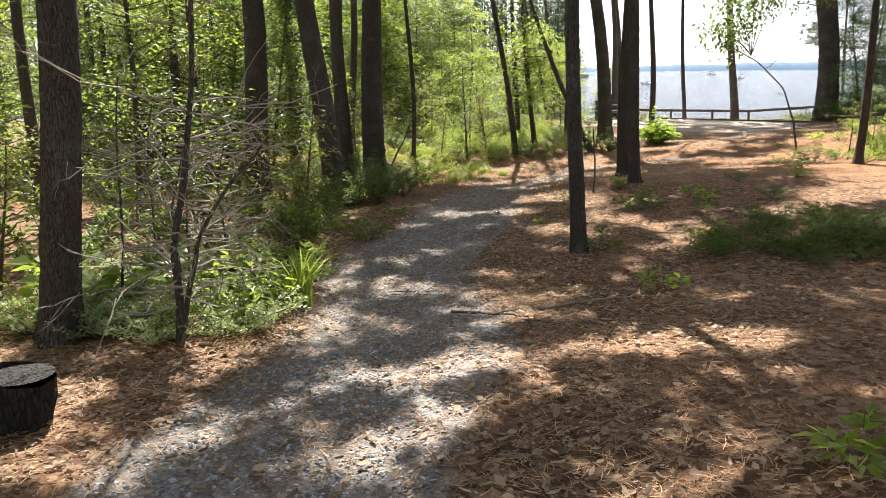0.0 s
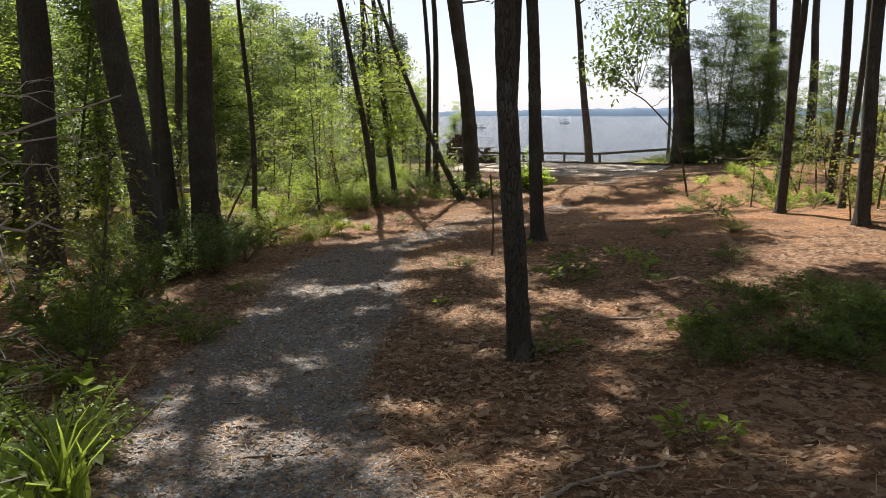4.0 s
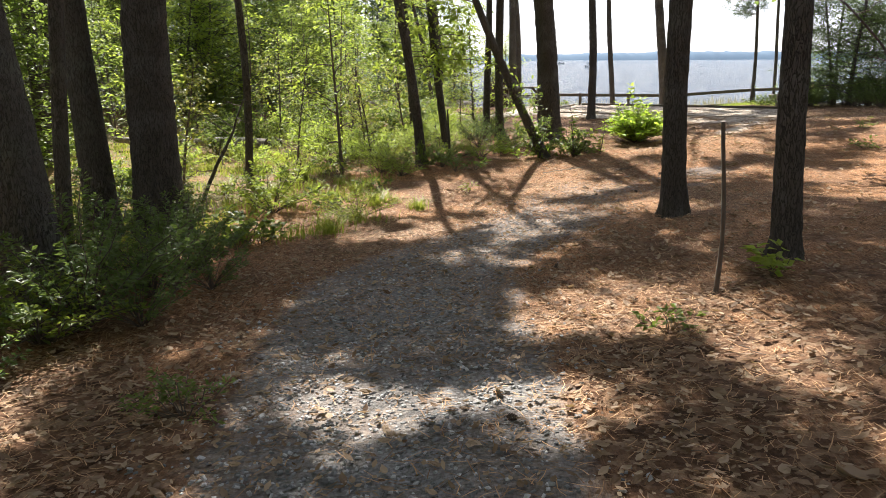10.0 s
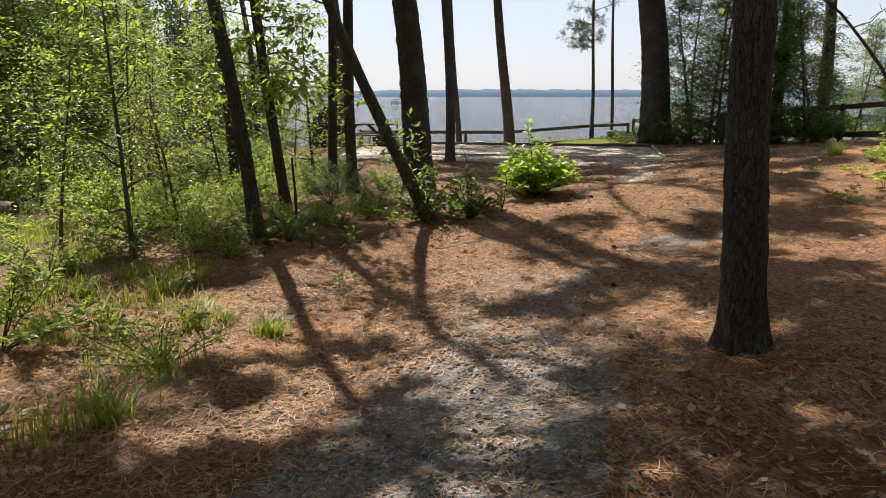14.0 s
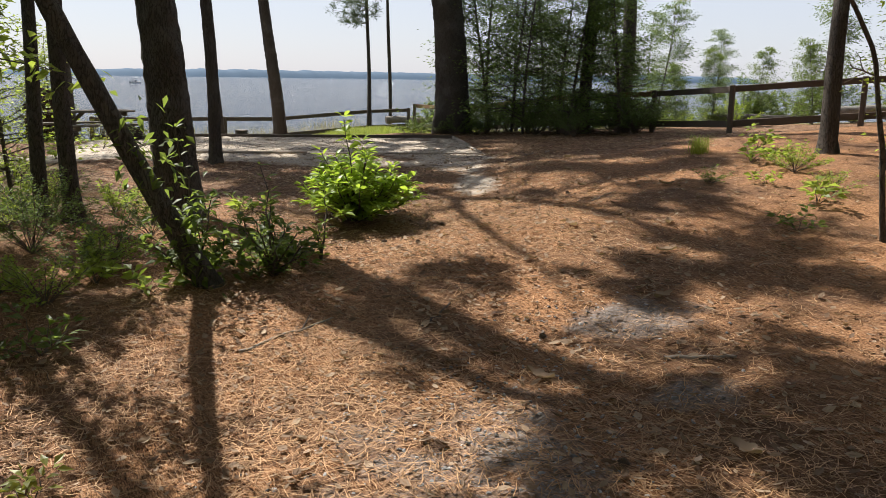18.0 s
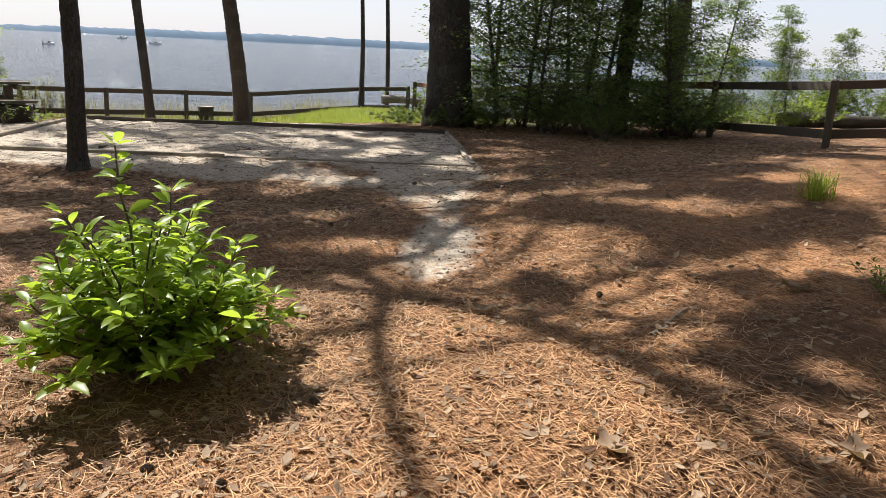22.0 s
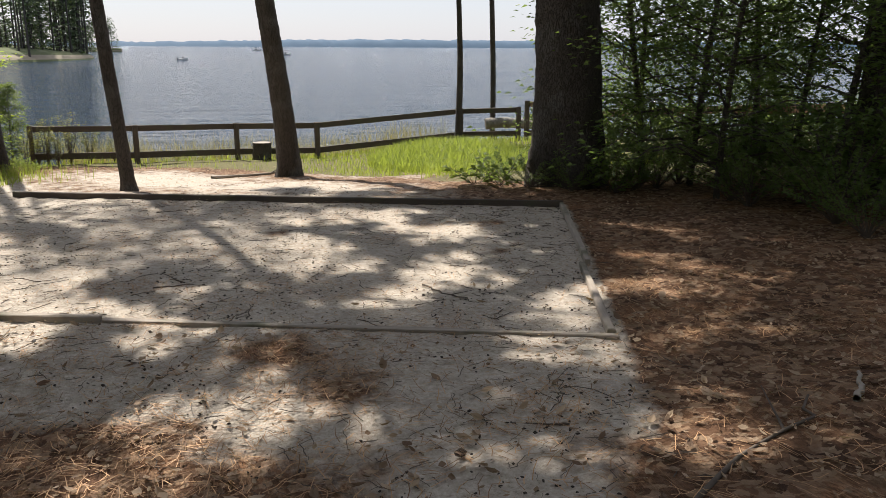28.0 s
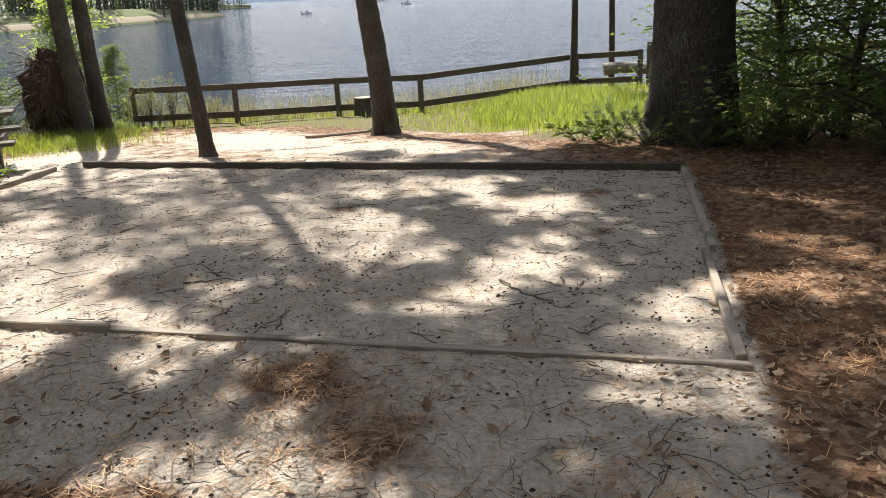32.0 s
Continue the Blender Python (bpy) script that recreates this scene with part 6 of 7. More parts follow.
for k in range(34):
    x, y = thick.uniform(-9.5, 0.4), thick.uniform(37.5, 44)
    if (x > -6 and y < 40.8) or x > -0.4:
        continue
    plant("shrub", SHRUBS[int(thick.integers(0, 4))], x, y, "sunlit green shrub behind the picnic table", "shrub", "shrubs behind the table", thick.uniform(0, 360), thick.uniform(0.7, 1.4), SPARTS)
for x, y, k, s in ((-1.0, 40.8, 1, 0.65), (1.6, 44.2, 3, 0.6), (-2.6, 41.2, 3, 0.8), (-6.5, 40.5, 0, 0.8), (-3.6, 43.0, 1, 0.7), (-8.0, 38.0, 2, 0.8), (-7.0, 35.0, 1, 0.8)):
    plant("understory_tree", HARD[k], x, y, "young broadleaf tree with sunlit leaves near the shore", "tree", "young trees near the shore", thick.uniform(0, 360), s)

# ---- picnic table ----
TABLE_WOOD = wood_material("table_timber", (0.19, 0.165, 0.14), (0.10, 0.085, 0.07))
STEEL = plain_material("rusty_steel", (0.05, 0.038, 0.032), 0.85, 0.4, 25, 0.2)
CONCRETE = plain_material("old_concrete", (0.30, 0.285, 0.26), 0.95, 0.2, 18)


def picnic_table(x, y, turn):
    ob = thing("picnic_table", x, y, gz(x, y), "weathered grey timber picnic table with two fixed benches", "picnic table", "", turn)
    for k in range(4):
        part("top_plank", box_bm(1.85, 0.172, 0.045, (0.0, -0.27 + 0.18 * k, 0.73), 0, 0.006, 0.002, wood_rng, 3), TABLE_WOOD, ob)
    for side in (-1, 1):
        for k in range(2):
            part("bench_plank", box_bm(1.85, 0.135, 0.045, (0.0, side * (0.62 + 0.14 * k), 0.43), 0, 0.006, 0.002, wood_rng, 3), TABLE_WOOD, ob)
    for end in (-0.62, 0.62):
        part("leg", box_bm(0.14, 0.14, 0.72, (end, 0, -0.03), 0, 0.008, 0.002, wood_rng), TABLE_WOOD, ob)
        part("top_bearer", box_bm(0.045, 0.68, 0.09, (end + 0.095, 0, 0.635), 0, 0.005), TABLE_WOOD, ob)
        part("bench_bearer", box_bm(0.045, 1.5, 0.10, (end + 0.095, 0, 0.325), 0, 0.005), TABLE_WOOD, ob)
        part("footing", box_bm(0.42, 0.5, 0.10, (end, 0, -0.05), 6, 0.02, 0.004, wood_rng), CONCRETE, ob, "dark flat concrete footing")
    for end in (-1, 1):
        brace = box_bm(0.62, 0.04, 0.09, (0, 0, 0), 0, 0.005)
        brace.transform(pose(end * 0.38, 0, 0.50, 0, end * 42, 0))
        part("brace", brace, TABLE_WOOD, ob)
    return ob


picnic_table(1.72, 35.4, 13)


def fire_ring(x, y):
    ob = thing("fire_ring", x, y, gz(x, y), "low dark rusty steel fire ring on the sand", "fire ring")
    bm = bmesh.new()
    rings = []
    for r, z in ((0.40, -0.04), (0.40, 0.28), (0.41, 0.288), (0.39, 0.288), (0.386, 0.0)):
        rings.append([bm.verts.new((r * math.cos(a), r * math.sin(a), z)) for a in np.linspace(0, 2 * math.pi, 28, endpoint=False)])
    for a, b in zip(rings, rings[1:]):
        for k in range(28):
            bm.faces.new((a[k], a[(k + 1) % 28], b[(k + 1) % 28], b[k]))
    part("ring", bm, STEEL, ob)
    ash = bmesh.new()
    bmesh.ops.create_circle(ash, cap_ends=True, segments=24, radius=0.365)
    ash.transform(Matrix.Translation((0, 0, 0.06)))
    part("ash_bed", ash, plain_material("ash", (0.12, 0.115, 0.11), 1.0, 0.4, 30), ob)
    return ob


fire_ring(2.3, 34.35)
plant("willowy_weed", shrub_mesh(701, 0.5, 0.22, 5, 120, 0.07, GREEN_A, 0.22), 2.23, 33.75, "slender weed with drooping narrow leaves on the sand", "plant", "", 0, 1.0, SPARTS)
plant("willowy_weed", shrub_mesh(702, 0.4, 0.16, 4, 80, 0.06, GREEN_Y, 0.22), 1.55, 32.0, "thin yellow-green weed in the straw", "plant", "", 0, 1.0, SPARTS)


# ---- logs, the upturned root plate, stumps ----
def log_thing(name, a, b, r, label, mat, seed, lift=0.0, category="log"):
    a, b = Vector((*a, gz(*a) + r * 0.75 + lift)), Vector((*b, gz(*b) + r * 0.75 + lift))
    ob = thing(name, a.x, a.y, a.z, label, category)
    u = np.linspace(0, 1, 16)
    pts = u[:, None] * np.array(b - a) + np.stack([0.04 * np.sin(5 * u), 0.05 * np.sin(4 * u + 1), 0.03 * np.sin(7 * u)], -1)
    part("trunk", quick_mesh("trunk", *tube_arrays(pts, r * (1 - 0.35 * u), 14, 0.04, seed), mat, True), None, ob)
    for k, (p, rad) in enumerate(((pts[0], r), (pts[-1], r * 0.65))):
        bm = bmesh.new()
        bmesh.ops.create_circle(bm, cap_ends=True, segments=14, radius=rad * 1.0)
        way = Vector(pts[1] - pts[0]) if k == 0 else Vector(pts[-1] - pts[-2])
        bm.transform(Matrix.Translation(Vector(p)) @ way.to_track_quat("Z", "Y").to_matrix().to_4x4())
        part("cut_end", bm, WOOD_DARK, ob)
    return ob


PALE_LOG = bark_material("bleached_log", (0.26, 0.23, 0.19), (0.40, 0.36, 0.31), (0.34, 0.33, 0.30), 0.7)
log_thing("fallen_log", (-0.2, 40.4), (-10.5, 37.2), 0.26, "long bleached fallen trunk lying behind the picnic table", PALE_LOG, 711, 0.15)
log_thing("fallen_log", (-4.6, 22.2), (-8.2, 23.4), 0.11, "pale fallen log among the undergrowth", PALE_LOG, 712, 0.15)
log_thing("fallen_log", (19.5, 28.6), (26.0, 26.4), 0.13, "pale fallen log beyond the fence", PALE_LOG, 713, 0.25)
log_thing("fallen_log", (17.6, 30.9), (21.0, 30.2), 0.18, "dark fallen trunk beyond the fence", BARK_PINE, 714, 0.05)
log_thing("fallen_log", (13.5, 44.0), (15.4, 43.4), 0.15, "pale drift log by the fence above the shore", PALE_LOG, 715, 0.35)


def root_plate(x, y, turn):
    rng = np.random.default_rng(720)
    ob = thing("root_plate", x, y, gz(x, y), "upturned root plate with reddish soil and dry roots", "tree stump", "", turn)
    bm = bmesh.new()
    bmesh.ops.create_icosphere(bm, subdivisions=4, radius=1.0)
    for v in bm.verts:
        k = 1 + 0.35 * noise.noise(v.co * 1.9) + 0.25 * noise.noise(v.co * 5) + 0.12 * noise.noise(v.co * 11)
        v.co = Vector((v.co.x * 0.50 * k, v.co.y * 0.30 * k, v.co.z * 0.95 * k + 0.75))
    part("soil", bm, plain_material("red_root_soil", (0.075, 0.048, 0.038), 1.0, 0.6, 16, 0, 1.0), ob)
    heap = Heap()
    for k in range(420):
        a, b = rng.uniform(0, 6.28), rng.uniform(-0.9, 1.0)
        p = np.array([0.5 * math.cos(a) * (1 - 0.4 * abs(b)), 0.32 * math.sin(a), 0.75 + 0.85 * b])
        w = np.array([math.cos(a), 0.8 * math.sin(a), 0.5 * b - 0.1]) + rng.normal(0, 0.4, 3)
        s = np.linspace(0, 1, 5)
        ln = rng.uniform(0.2, 0.6)
        pts = p + s[:, None] * w * ln + rng.normal(0, 0.06, (5, 3)) * s[:, None] - np.stack([0 * s, 0 * s, 0.2 * s * s], -1)
        heap.add(*tube_arrays(pts, rng.uniform(0.004, 0.015) * (1 - 0.75 * s), 4, 0, k))
    part("rootwork", heap.mesh("rootwork", TWIG), None, ob)
    return ob


root_plate(1.12, 42.75, 12)


def stump(x, y, r, tall, label, mat, seed, tilt=0, top=WOOD_GREY):
    ob = thing("stump", x, y, gz(x, y), label, "tree stump")
    u = np.linspace(0, 1, 7)
    pts = np.stack([tilt * u, 0 * u, -0.1 + (tall + 0.1) * u], -1)
    part("body", quick_mesh("body", *tube_arrays(pts, r * (1.25 - 0.25 * np.minimum(1, 3 * u)), 18, 0.05, seed), mat, True), None, ob)
    bm = bmesh.new()
    bmesh.ops.create_circle(bm, cap_ends=True, segments=18, radius=r * 0.97)
    bm.transform(Matrix.Translation((tilt, 0, tall + 0.002)))
    part("cut_top", bm, top, ob)
    return ob


CHAR = bark_material("charred_bark", (0.018, 0.016, 0.015), (0.05, 0.045, 0.04), (0.03, 0.03, 0.028))
stump(-1.84, -0.5, 0.2, 0.33, "black charred stump beside the trail", CHAR, 731, 0.08, CHAR)
stump(9.34, 20.33, 0.07, 0.26, "small dark stump in the straw", BARK_PINE, 732)
stump(7.55, 43.6, 0.22, 0.42, "weathered brown stump behind the lake fence", BARK_GREY, 733)

# ---- boats on the lake ----
HULL = plain_material("white_hull", (0.7, 0.7, 0.7), 0.4, 0.05, 4)
DARK = plain_material("dark_gear", (0.05, 0.055, 0.06), 0.6, 0.2, 4)


def boat(x, y, size, turn, canopy, label):
    ob = thing("motor_boat", x, y, WATER_Z, label, "boat", "boats on the lake", turn)
    bm = bmesh.new()
    rows = []
    for px, w, keel, deck in ((-1, 0.34, -0.12, 0.22), (-0.3, 0.38, -0.14, 0.24), (0.4, 0.33, -0.12, 0.28), (0.8, 0.18, -0.04, 0.33), (1.0, 0.02, 0.1, 0.36)):
        rows.append([bm.verts.new((px * size, s * w * size, z * size)) for s, z in ((-1, deck), (-0.75, keel * 0.4), (0, keel), (0.75, keel * 0.4), (1, deck))])
    for a, b in zip(rows, rows[1:]):
        for k in range(4):
            bm.faces.new((a[k], b[k], b[k + 1], a[k + 1]))
        bm.faces.new((a[0], a[4], b[4], b[0]))
    bm.faces.new(rows[0])
    part("hull", bm, HULL, ob)
    part("motor", box_bm(0.16 * size, 0.16 * size, 0.42 * size, (-1.07 * size, 0, 0.0), 0, 0.02), DARK, ob)
    part("console", box_bm(0.3 * size, 0.3 * size, 0.3 * size, (0.0, 0, 0.23 * size), 0, 0.03), DARK, ob)
    if canopy:
        part("canopy", box_bm(1.0 * size, 0.66 * size, 0.05 * size, (-0.15 * size, 0, 0.86 * size), 0, 0.01), DARK, ob)
        for sx in (-0.5, 0.2):
            for sy in (-0.28, 0.28):
                part("canopy_post", box_bm(0.03 * size, 0.03 * size, 0.66 * size, (sx * size, sy * size, 0.21 * size), 0, 0), DARK, ob)
    return ob


boat(9.6, 225, 1.3, 25, False, "small open motor boat out on the lake")
boat(61, 560, 2.6, 170, True, "motor boat with a canopy far out on the lake")
boat(47.5, 330, 1.9, 10, True, "white motor boat with a dark canopy on the lake")

# ---- the wooded point across the bay ----
LAND_MAT = plain_material("far_bank", (0.11, 0.125, 0.055), 1.0, 0.5, 0.25)
SAND_MAT = plain_material("far_sand", (0.27, 0.23, 0.165), 1.0, 0.2, 0.4)
FAR_LEAF = leaf_material("far_foliage", (0.045, 0.072, 0.034), (0.085, 0.12, 0.055), 0.3)
FAR_BARK = plain_material("far_bark", (0.07, 0.064, 0.058), 1.0, 0.3, 2)


def point_of_land(name, spine, wide, tall, mat, label):
    spine = np.asarray(spine, float)
    u = np.linspace(0, 1, 40)
    mid = np.stack([np.interp(u, np.linspace(0, 1, len(spine)), spine[:, i]) for i in range(2)], -1)
    way = np.gradient(mid, axis=0)
    way /= np.linalg.norm(way, axis=1)[:, None]
    side = np.stack([-way[:, 1], way[:, 0]], -1)
    taper = np.minimum(1, 3.2 * (1 - u) + 0.03)
    rows = []
    for s, h in ((-1.0, -0.8), (-0.93, 0.12), (-0.87, 0.42), (-0.5, 0.9), (0, 1.0), (0.5, 0.9), (0.9, 0.3), (1.0, -0.8)):
        w = wide * taper * (1 + 0.12 * np.sin(9 * u + 2 * s))
        rows.append(np.concatenate([mid + side * (s * w)[:, None], (WATER_Z + tall * h * (0.5 + 0.5 * taper) * (1 + 0.15 * np.sin(13 * u)))[:, None]], 1))
    v = np.stack(rows, 1).reshape(-1, 3)
    i, j = np.meshgrid(np.arange(39), np.arange(7), indexing="ij")
    f = np.stack([i * 8 + j, (i + 1) * 8 + j, (i + 1) * 8 + j + 1, i * 8 + j + 1], -1).reshape(-1, 4)
    me = quick_mesh(name, v, f, mat, True)
    me.materials.append(SAND_MAT)
    me.polygons.foreach_set("material_index", ((f % 8).min(1) == 1).astype(np.int32))
    return tagged(new(name, me), label, "shore", kind="structure"), mid, wide * taper


def far_woods(name, mid, wide, n, tall, seed, label, hold=0.75):
    rng = np.random.default_rng(seed)
    wood, at, way = Heap(), [], []
    for k in range(n):
        u = rng.uniform(0, 0.985)
        p = np.array([np.interp(u, np.linspace(0, 1, 40), mid[:, i]) for i in range(2)])
        p = p + rng.uniform(-hold, hold, 2) * np.interp(u, np.linspace(0, 1, 40), wide)
        h = tall * rng.uniform(0.7, 1.15)
        z0 = WATER_Z + 0.9
        s = np.linspace(0, 1, 4)
        wood.add(*tube_arrays(np.stack([p[0] + 0.4 * s * rng.normal(), p[1] + 0 * s, z0 + h * s], -1), 0.24 * (1 - 0.75 * s), 5, 0, k))
        low = 0.02 if rng.random() < 0.5 else 0.42
        m = 250
        q = rng.uniform(low, 1.02, m)
        r = (1.9 if low > 0.3 else 2.4) * (1.08 - q) ** 0.5 * np.sqrt(rng.uniform(0, 1, m)) * 1.4
        a = rng.uniform(0, 6.28, m)
        c = np.stack([p[0] + r * np.cos(a), p[1] + r * np.sin(a), z0 + h * q + rng.normal(0, 0.25, m)], -1)
        at.append(c)
        way.append(np.stack([np.cos(a), np.sin(a), rng.uniform(-0.3, 0.5, m)], -1))
    at, way = np.concatenate(at), np.concatenate(way)
    v, f = leaf_arrays(rng, at, way, 1.0, 0.7)
    ob = tagged(new(name, quick_mesh(name, v, f, FAR_LEAF)), label, "far woods", kind="stuff")
    trunks = new("far_trunks", wood.mesh("far_trunks", FAR_BARK))
    trunks.parent = ob
    return ob


_, mid, wide = point_of_land("shore_point", ((-196, 95), (-116, 150), (-61, 190), (-32, 235), (-16, 283)), 34, 2.8, LAND_MAT, "wooded point with a sandy bank across the bay")
far_woods("far_woods", mid, wide, 340, 27, 741, "tall pines and scrub on the point across the bay")
_, mid2, wide2 = point_of_land("shore_point", ((-340, 330), (-170, 400), (-70, 440), (-14, 462)), 40, 3.0, LAND_MAT, "farther wooded spit across the bay")
far_woods("far_woods", mid2, wide2, 130, 13, 742, "dark woods on the farther spit")

# ---- what lies on the ground ----
LITTER_LEAF = leaf_material("dead_leaf", (0.10, 0.052, 0.030), (0.50, 0.37, 0.25), 0.15, 0.8)
NEEDLE_STRAW = leaf_material("fallen_needle", (0.12, 0.054, 0.022), (0.68, 0.41, 0.21), 0.05, 0.7)
def stone_material():
    n = Nodes("gravel_stone", 0.85, 0.3)
    g = n.add("NewGeometry")
    tone = n.ramp(g.outputs["Random Per Island"], [(0.0, (0.14, 0.14, 0.138)), (0.6, (0.34, 0.336, 0.328)), (1.0, (0.64, 0.63, 0.61))])
    n.colour(n.mix(n.maths("MULTIPLY", n.noise(n.coords("Object"), 70, 4), 0.5), tone, (0.08, 0.078, 0.075)))
    return n.m


STONE = stone_material()
DEBRIS = plain_material("bark_crumb", (0.05, 0.038, 0.03), 0.95, 0.5, 60)
CONE_MAT = plain_material("pine_cone_scales", (0.13, 0.095, 0.07), 0.9, 0.4, 60)


def scatter(n, seed, width):
    """Places along the walk, thicker near it."""
    rng = np.random.default_rng(seed)
    y = rng.uniform(-2.5, 29.5, n)
    x = trail_mid(y) + rng.normal(0, width, n)
    return rng, x, y


def straw_field(name, n, seed, width, length, thin, label):
    rng, x, y = scatter(n, seed, width)
    g, s, t = zones(x, y)
    patch = np.sin(1.3 * x + 0.7 * y) + np.sin(2.9 * x - 1.9 * y + 1) * 0.6
    keep = rng.random(n) < np.clip(1.0 - 0.75 * g - 1.0 * s, 0.04, 1) * (0.65 + 0.3 * patch)
    keep &= off_pad(x, y) | (rng.random(n) < 0.05)
    keep &= rng.random(n) < (0.35 + 0.65 * smooth(9, 17, y)) * (1 - 0.6 * smooth(23.8, 25.4, y))
    x, y = x[keep], y[keep]
    m = len(x)
    a, ln = rng.uniform(0, math.pi, m), length * rng.uniform(0.5, 1.1, m)
    d = np.stack([np.cos(a), np.sin(a), rng.normal(0, 0.10, m)], -1)
    sd = np.stack([-np.sin(a), np.cos(a), 0 * a], -1)
    c = np.stack([x, y, ground_z(x, y) + 0.010 + rng.uniform(0, 0.014, m)], -1)
    bow = sd * (ln * rng.normal(0, 0.09, m))[:, None]
    p0, p1, p2 = c - d * (ln / 2)[:, None], c + bow, c + d * (ln / 2)[:, None]
    w = sd * thin
    v = np.stack([p0 - w, p0 + w, p1 + w, p1 - w, p2 + w * 0.6, p2 - w * 0.6], 1).reshape(-1, 3)
    b = (np.arange(m) * 6)[:, None]
    f = np.concatenate([b + np.array([[0, 1, 2, 3]]), b + np.array([[3, 2, 4, 5]])])
    return tagged(new(name, quick_mesh(name, v, f, NEEDLE_STRAW)), label, "pine straw", kind="stuff")


straw_field("pine_straw", 230000, 801, 2.0, 0.14, 0.0023, "fallen orange-brown pine needles on the forest floor")
straw_field("pine_straw", 80000, 802, 4.2, 0.15, 0.0021, "fallen orange-brown pine needles beside the trail")


def sand_needles(n, seed):
    """Loose needles and needle clumps on the sand."""
    rng = np.random.default_rng(seed)
    cx, cy = rng.uniform(2.5, 9.5, 40), rng.uniform(27.0, 33.5, 40)
    pick = rng.integers(0, 40, n)
    loose = rng.random(n) < 0.45
    x = np.where(loose, rng.uniform(2.0, 9.8, n), cx[pick] + rng.normal(0, 0.22, n))
    y = np.where(loose, rng.uniform(26.8, 33.8, n), cy[pick] + rng.normal(0, 0.18, n))
    a, ln = rng.uniform(0, math.pi, n), 0.13 * rng.uniform(0.5, 1.1, n)
    d = np.stack([np.cos(a), np.sin(a), rng.normal(0, 0.05, n)], -1) * (ln / 2)[:, None]
    w = np.stack([-np.sin(a), np.cos(a), 0 * a], -1) * 0.0016
    c = np.stack([x, y, ground_z(x, y) + 0.012], -1)
    v = np.stack([c - d - w, c - d + w, c + d + w, c + d - w], 1).reshape(-1, 3)
    return tagged(new("sand_needles", quick_mesh("sand_needles", v, np.arange(4 * n).reshape(-1, 4), NEEDLE_STRAW)), "loose brown pine needles strewn over the sand pad", "pine straw", kind="stuff")


sand_needles(7000, 803)


def leaf_litter(name, n, seed, width, size, label, area=None, on_pad=False):
    rng, x, y = scatter(n, seed, width)
    if area:
        x, y = rng.uniform(area[0], area[1], n), rng.uniform(area[2], area[3], n)
    g, s, t = zones(x, y)
    keep = (rng.random(n) < np.clip(1.0 - 0.85 * s - 0.75 * g, 0.06, 1) * (1 - 0.5 * smooth(11, 17, y))) & (off_pad(x, y) | (rng.random(n) < 0.12))
    if on_pad:
        keep = (s > 0.4) & (rng.random(n) < 0.10 + 0.28 * (np.sin(2.3 * x + y) * np.sin(1.7 * y - x) > 0.2))
    x, y = x[keep], y[keep]
    m = len(x)
    a = rng.uniform(0, 6.28, m)
    d = np.stack([np.cos(a), np.sin(a), rng.normal(0, 0.22, m)], -1)
    sd = np.stack([-np.sin(a), np.cos(a), rng.normal(0, 0.25, m)], -1)
    ln = size * rng.uniform(0.45, 1.25, m)[:, None]
    wd = ln * rng.uniform(0.35, 0.62, m)[:, None]
    c = np.stack([x, y, ground_z(x, y) + 0.017 + rng.uniform(0, 0.012, m)], -1)
    curl = rng.uniform(0.02, 0.2, m)[:, None] * ln * [0, 0, 1.0]
    v = np.stack([c - d * ln * 0.5 + curl, c - d * ln * 0.1 + sd * wd * 0.5 + curl * 0.6, c - d * ln * 0.1, c - d * ln * 0.1 - sd * wd * 0.5 + curl * 0.6, c + d * ln * 0.25 + sd * wd * 0.36 + curl * 0.5, c + d * ln * 0.25, c + d * ln * 0.25 - sd * wd * 0.36 + curl * 0.5, c + d * ln * 0.5 + curl], 1).reshape(-1, 3)
    b = (np.arange(m) * 8)[:, None]
    f = np.concatenate([b + np.array([[q]]).reshape(1, 4) for q in ([0, 2, 5, 1], [0, 3, 5, 2], [1, 5, 7, 4], [3, 6, 7, 5])])
    return tagged(new(name, quick_mesh(name, v, f, LITTER_LEAF)), label, "dead leaves", kind="stuff")


leaf_litter("leaf_litter", 26000, 811, 2.1, 0.07, "dry curled brown leaves strewn over the straw")
leaf_litter("leaf_litter", 46000, 813, 2.1, 0.036, "small pale leaf crumbs and bark chips on the forest floor")
leaf_litter("leaf_litter", 9000, 814, 1, 0.045, "brown leaves and needles on the bare ground behind the sand pad", (-1.5, 12.0, 32.5, 41.5))
leaf_litter("sand_litter", 26000, 816, 1, 0.026, "small dark leaf bits and bark strewn over the sand pad", (1.5, 10.0, 27.0, 34.0), True)
leaf_litter("leaf_litter", 9000, 815, 1, 0.042, "dark leaves and bark under the great pine", (7.8, 13.0, 25.5, 33.5))
leaf_litter("leaf_litter", 11000, 812, 4.5, 0.062, "dry curled tan leaves under the trees")


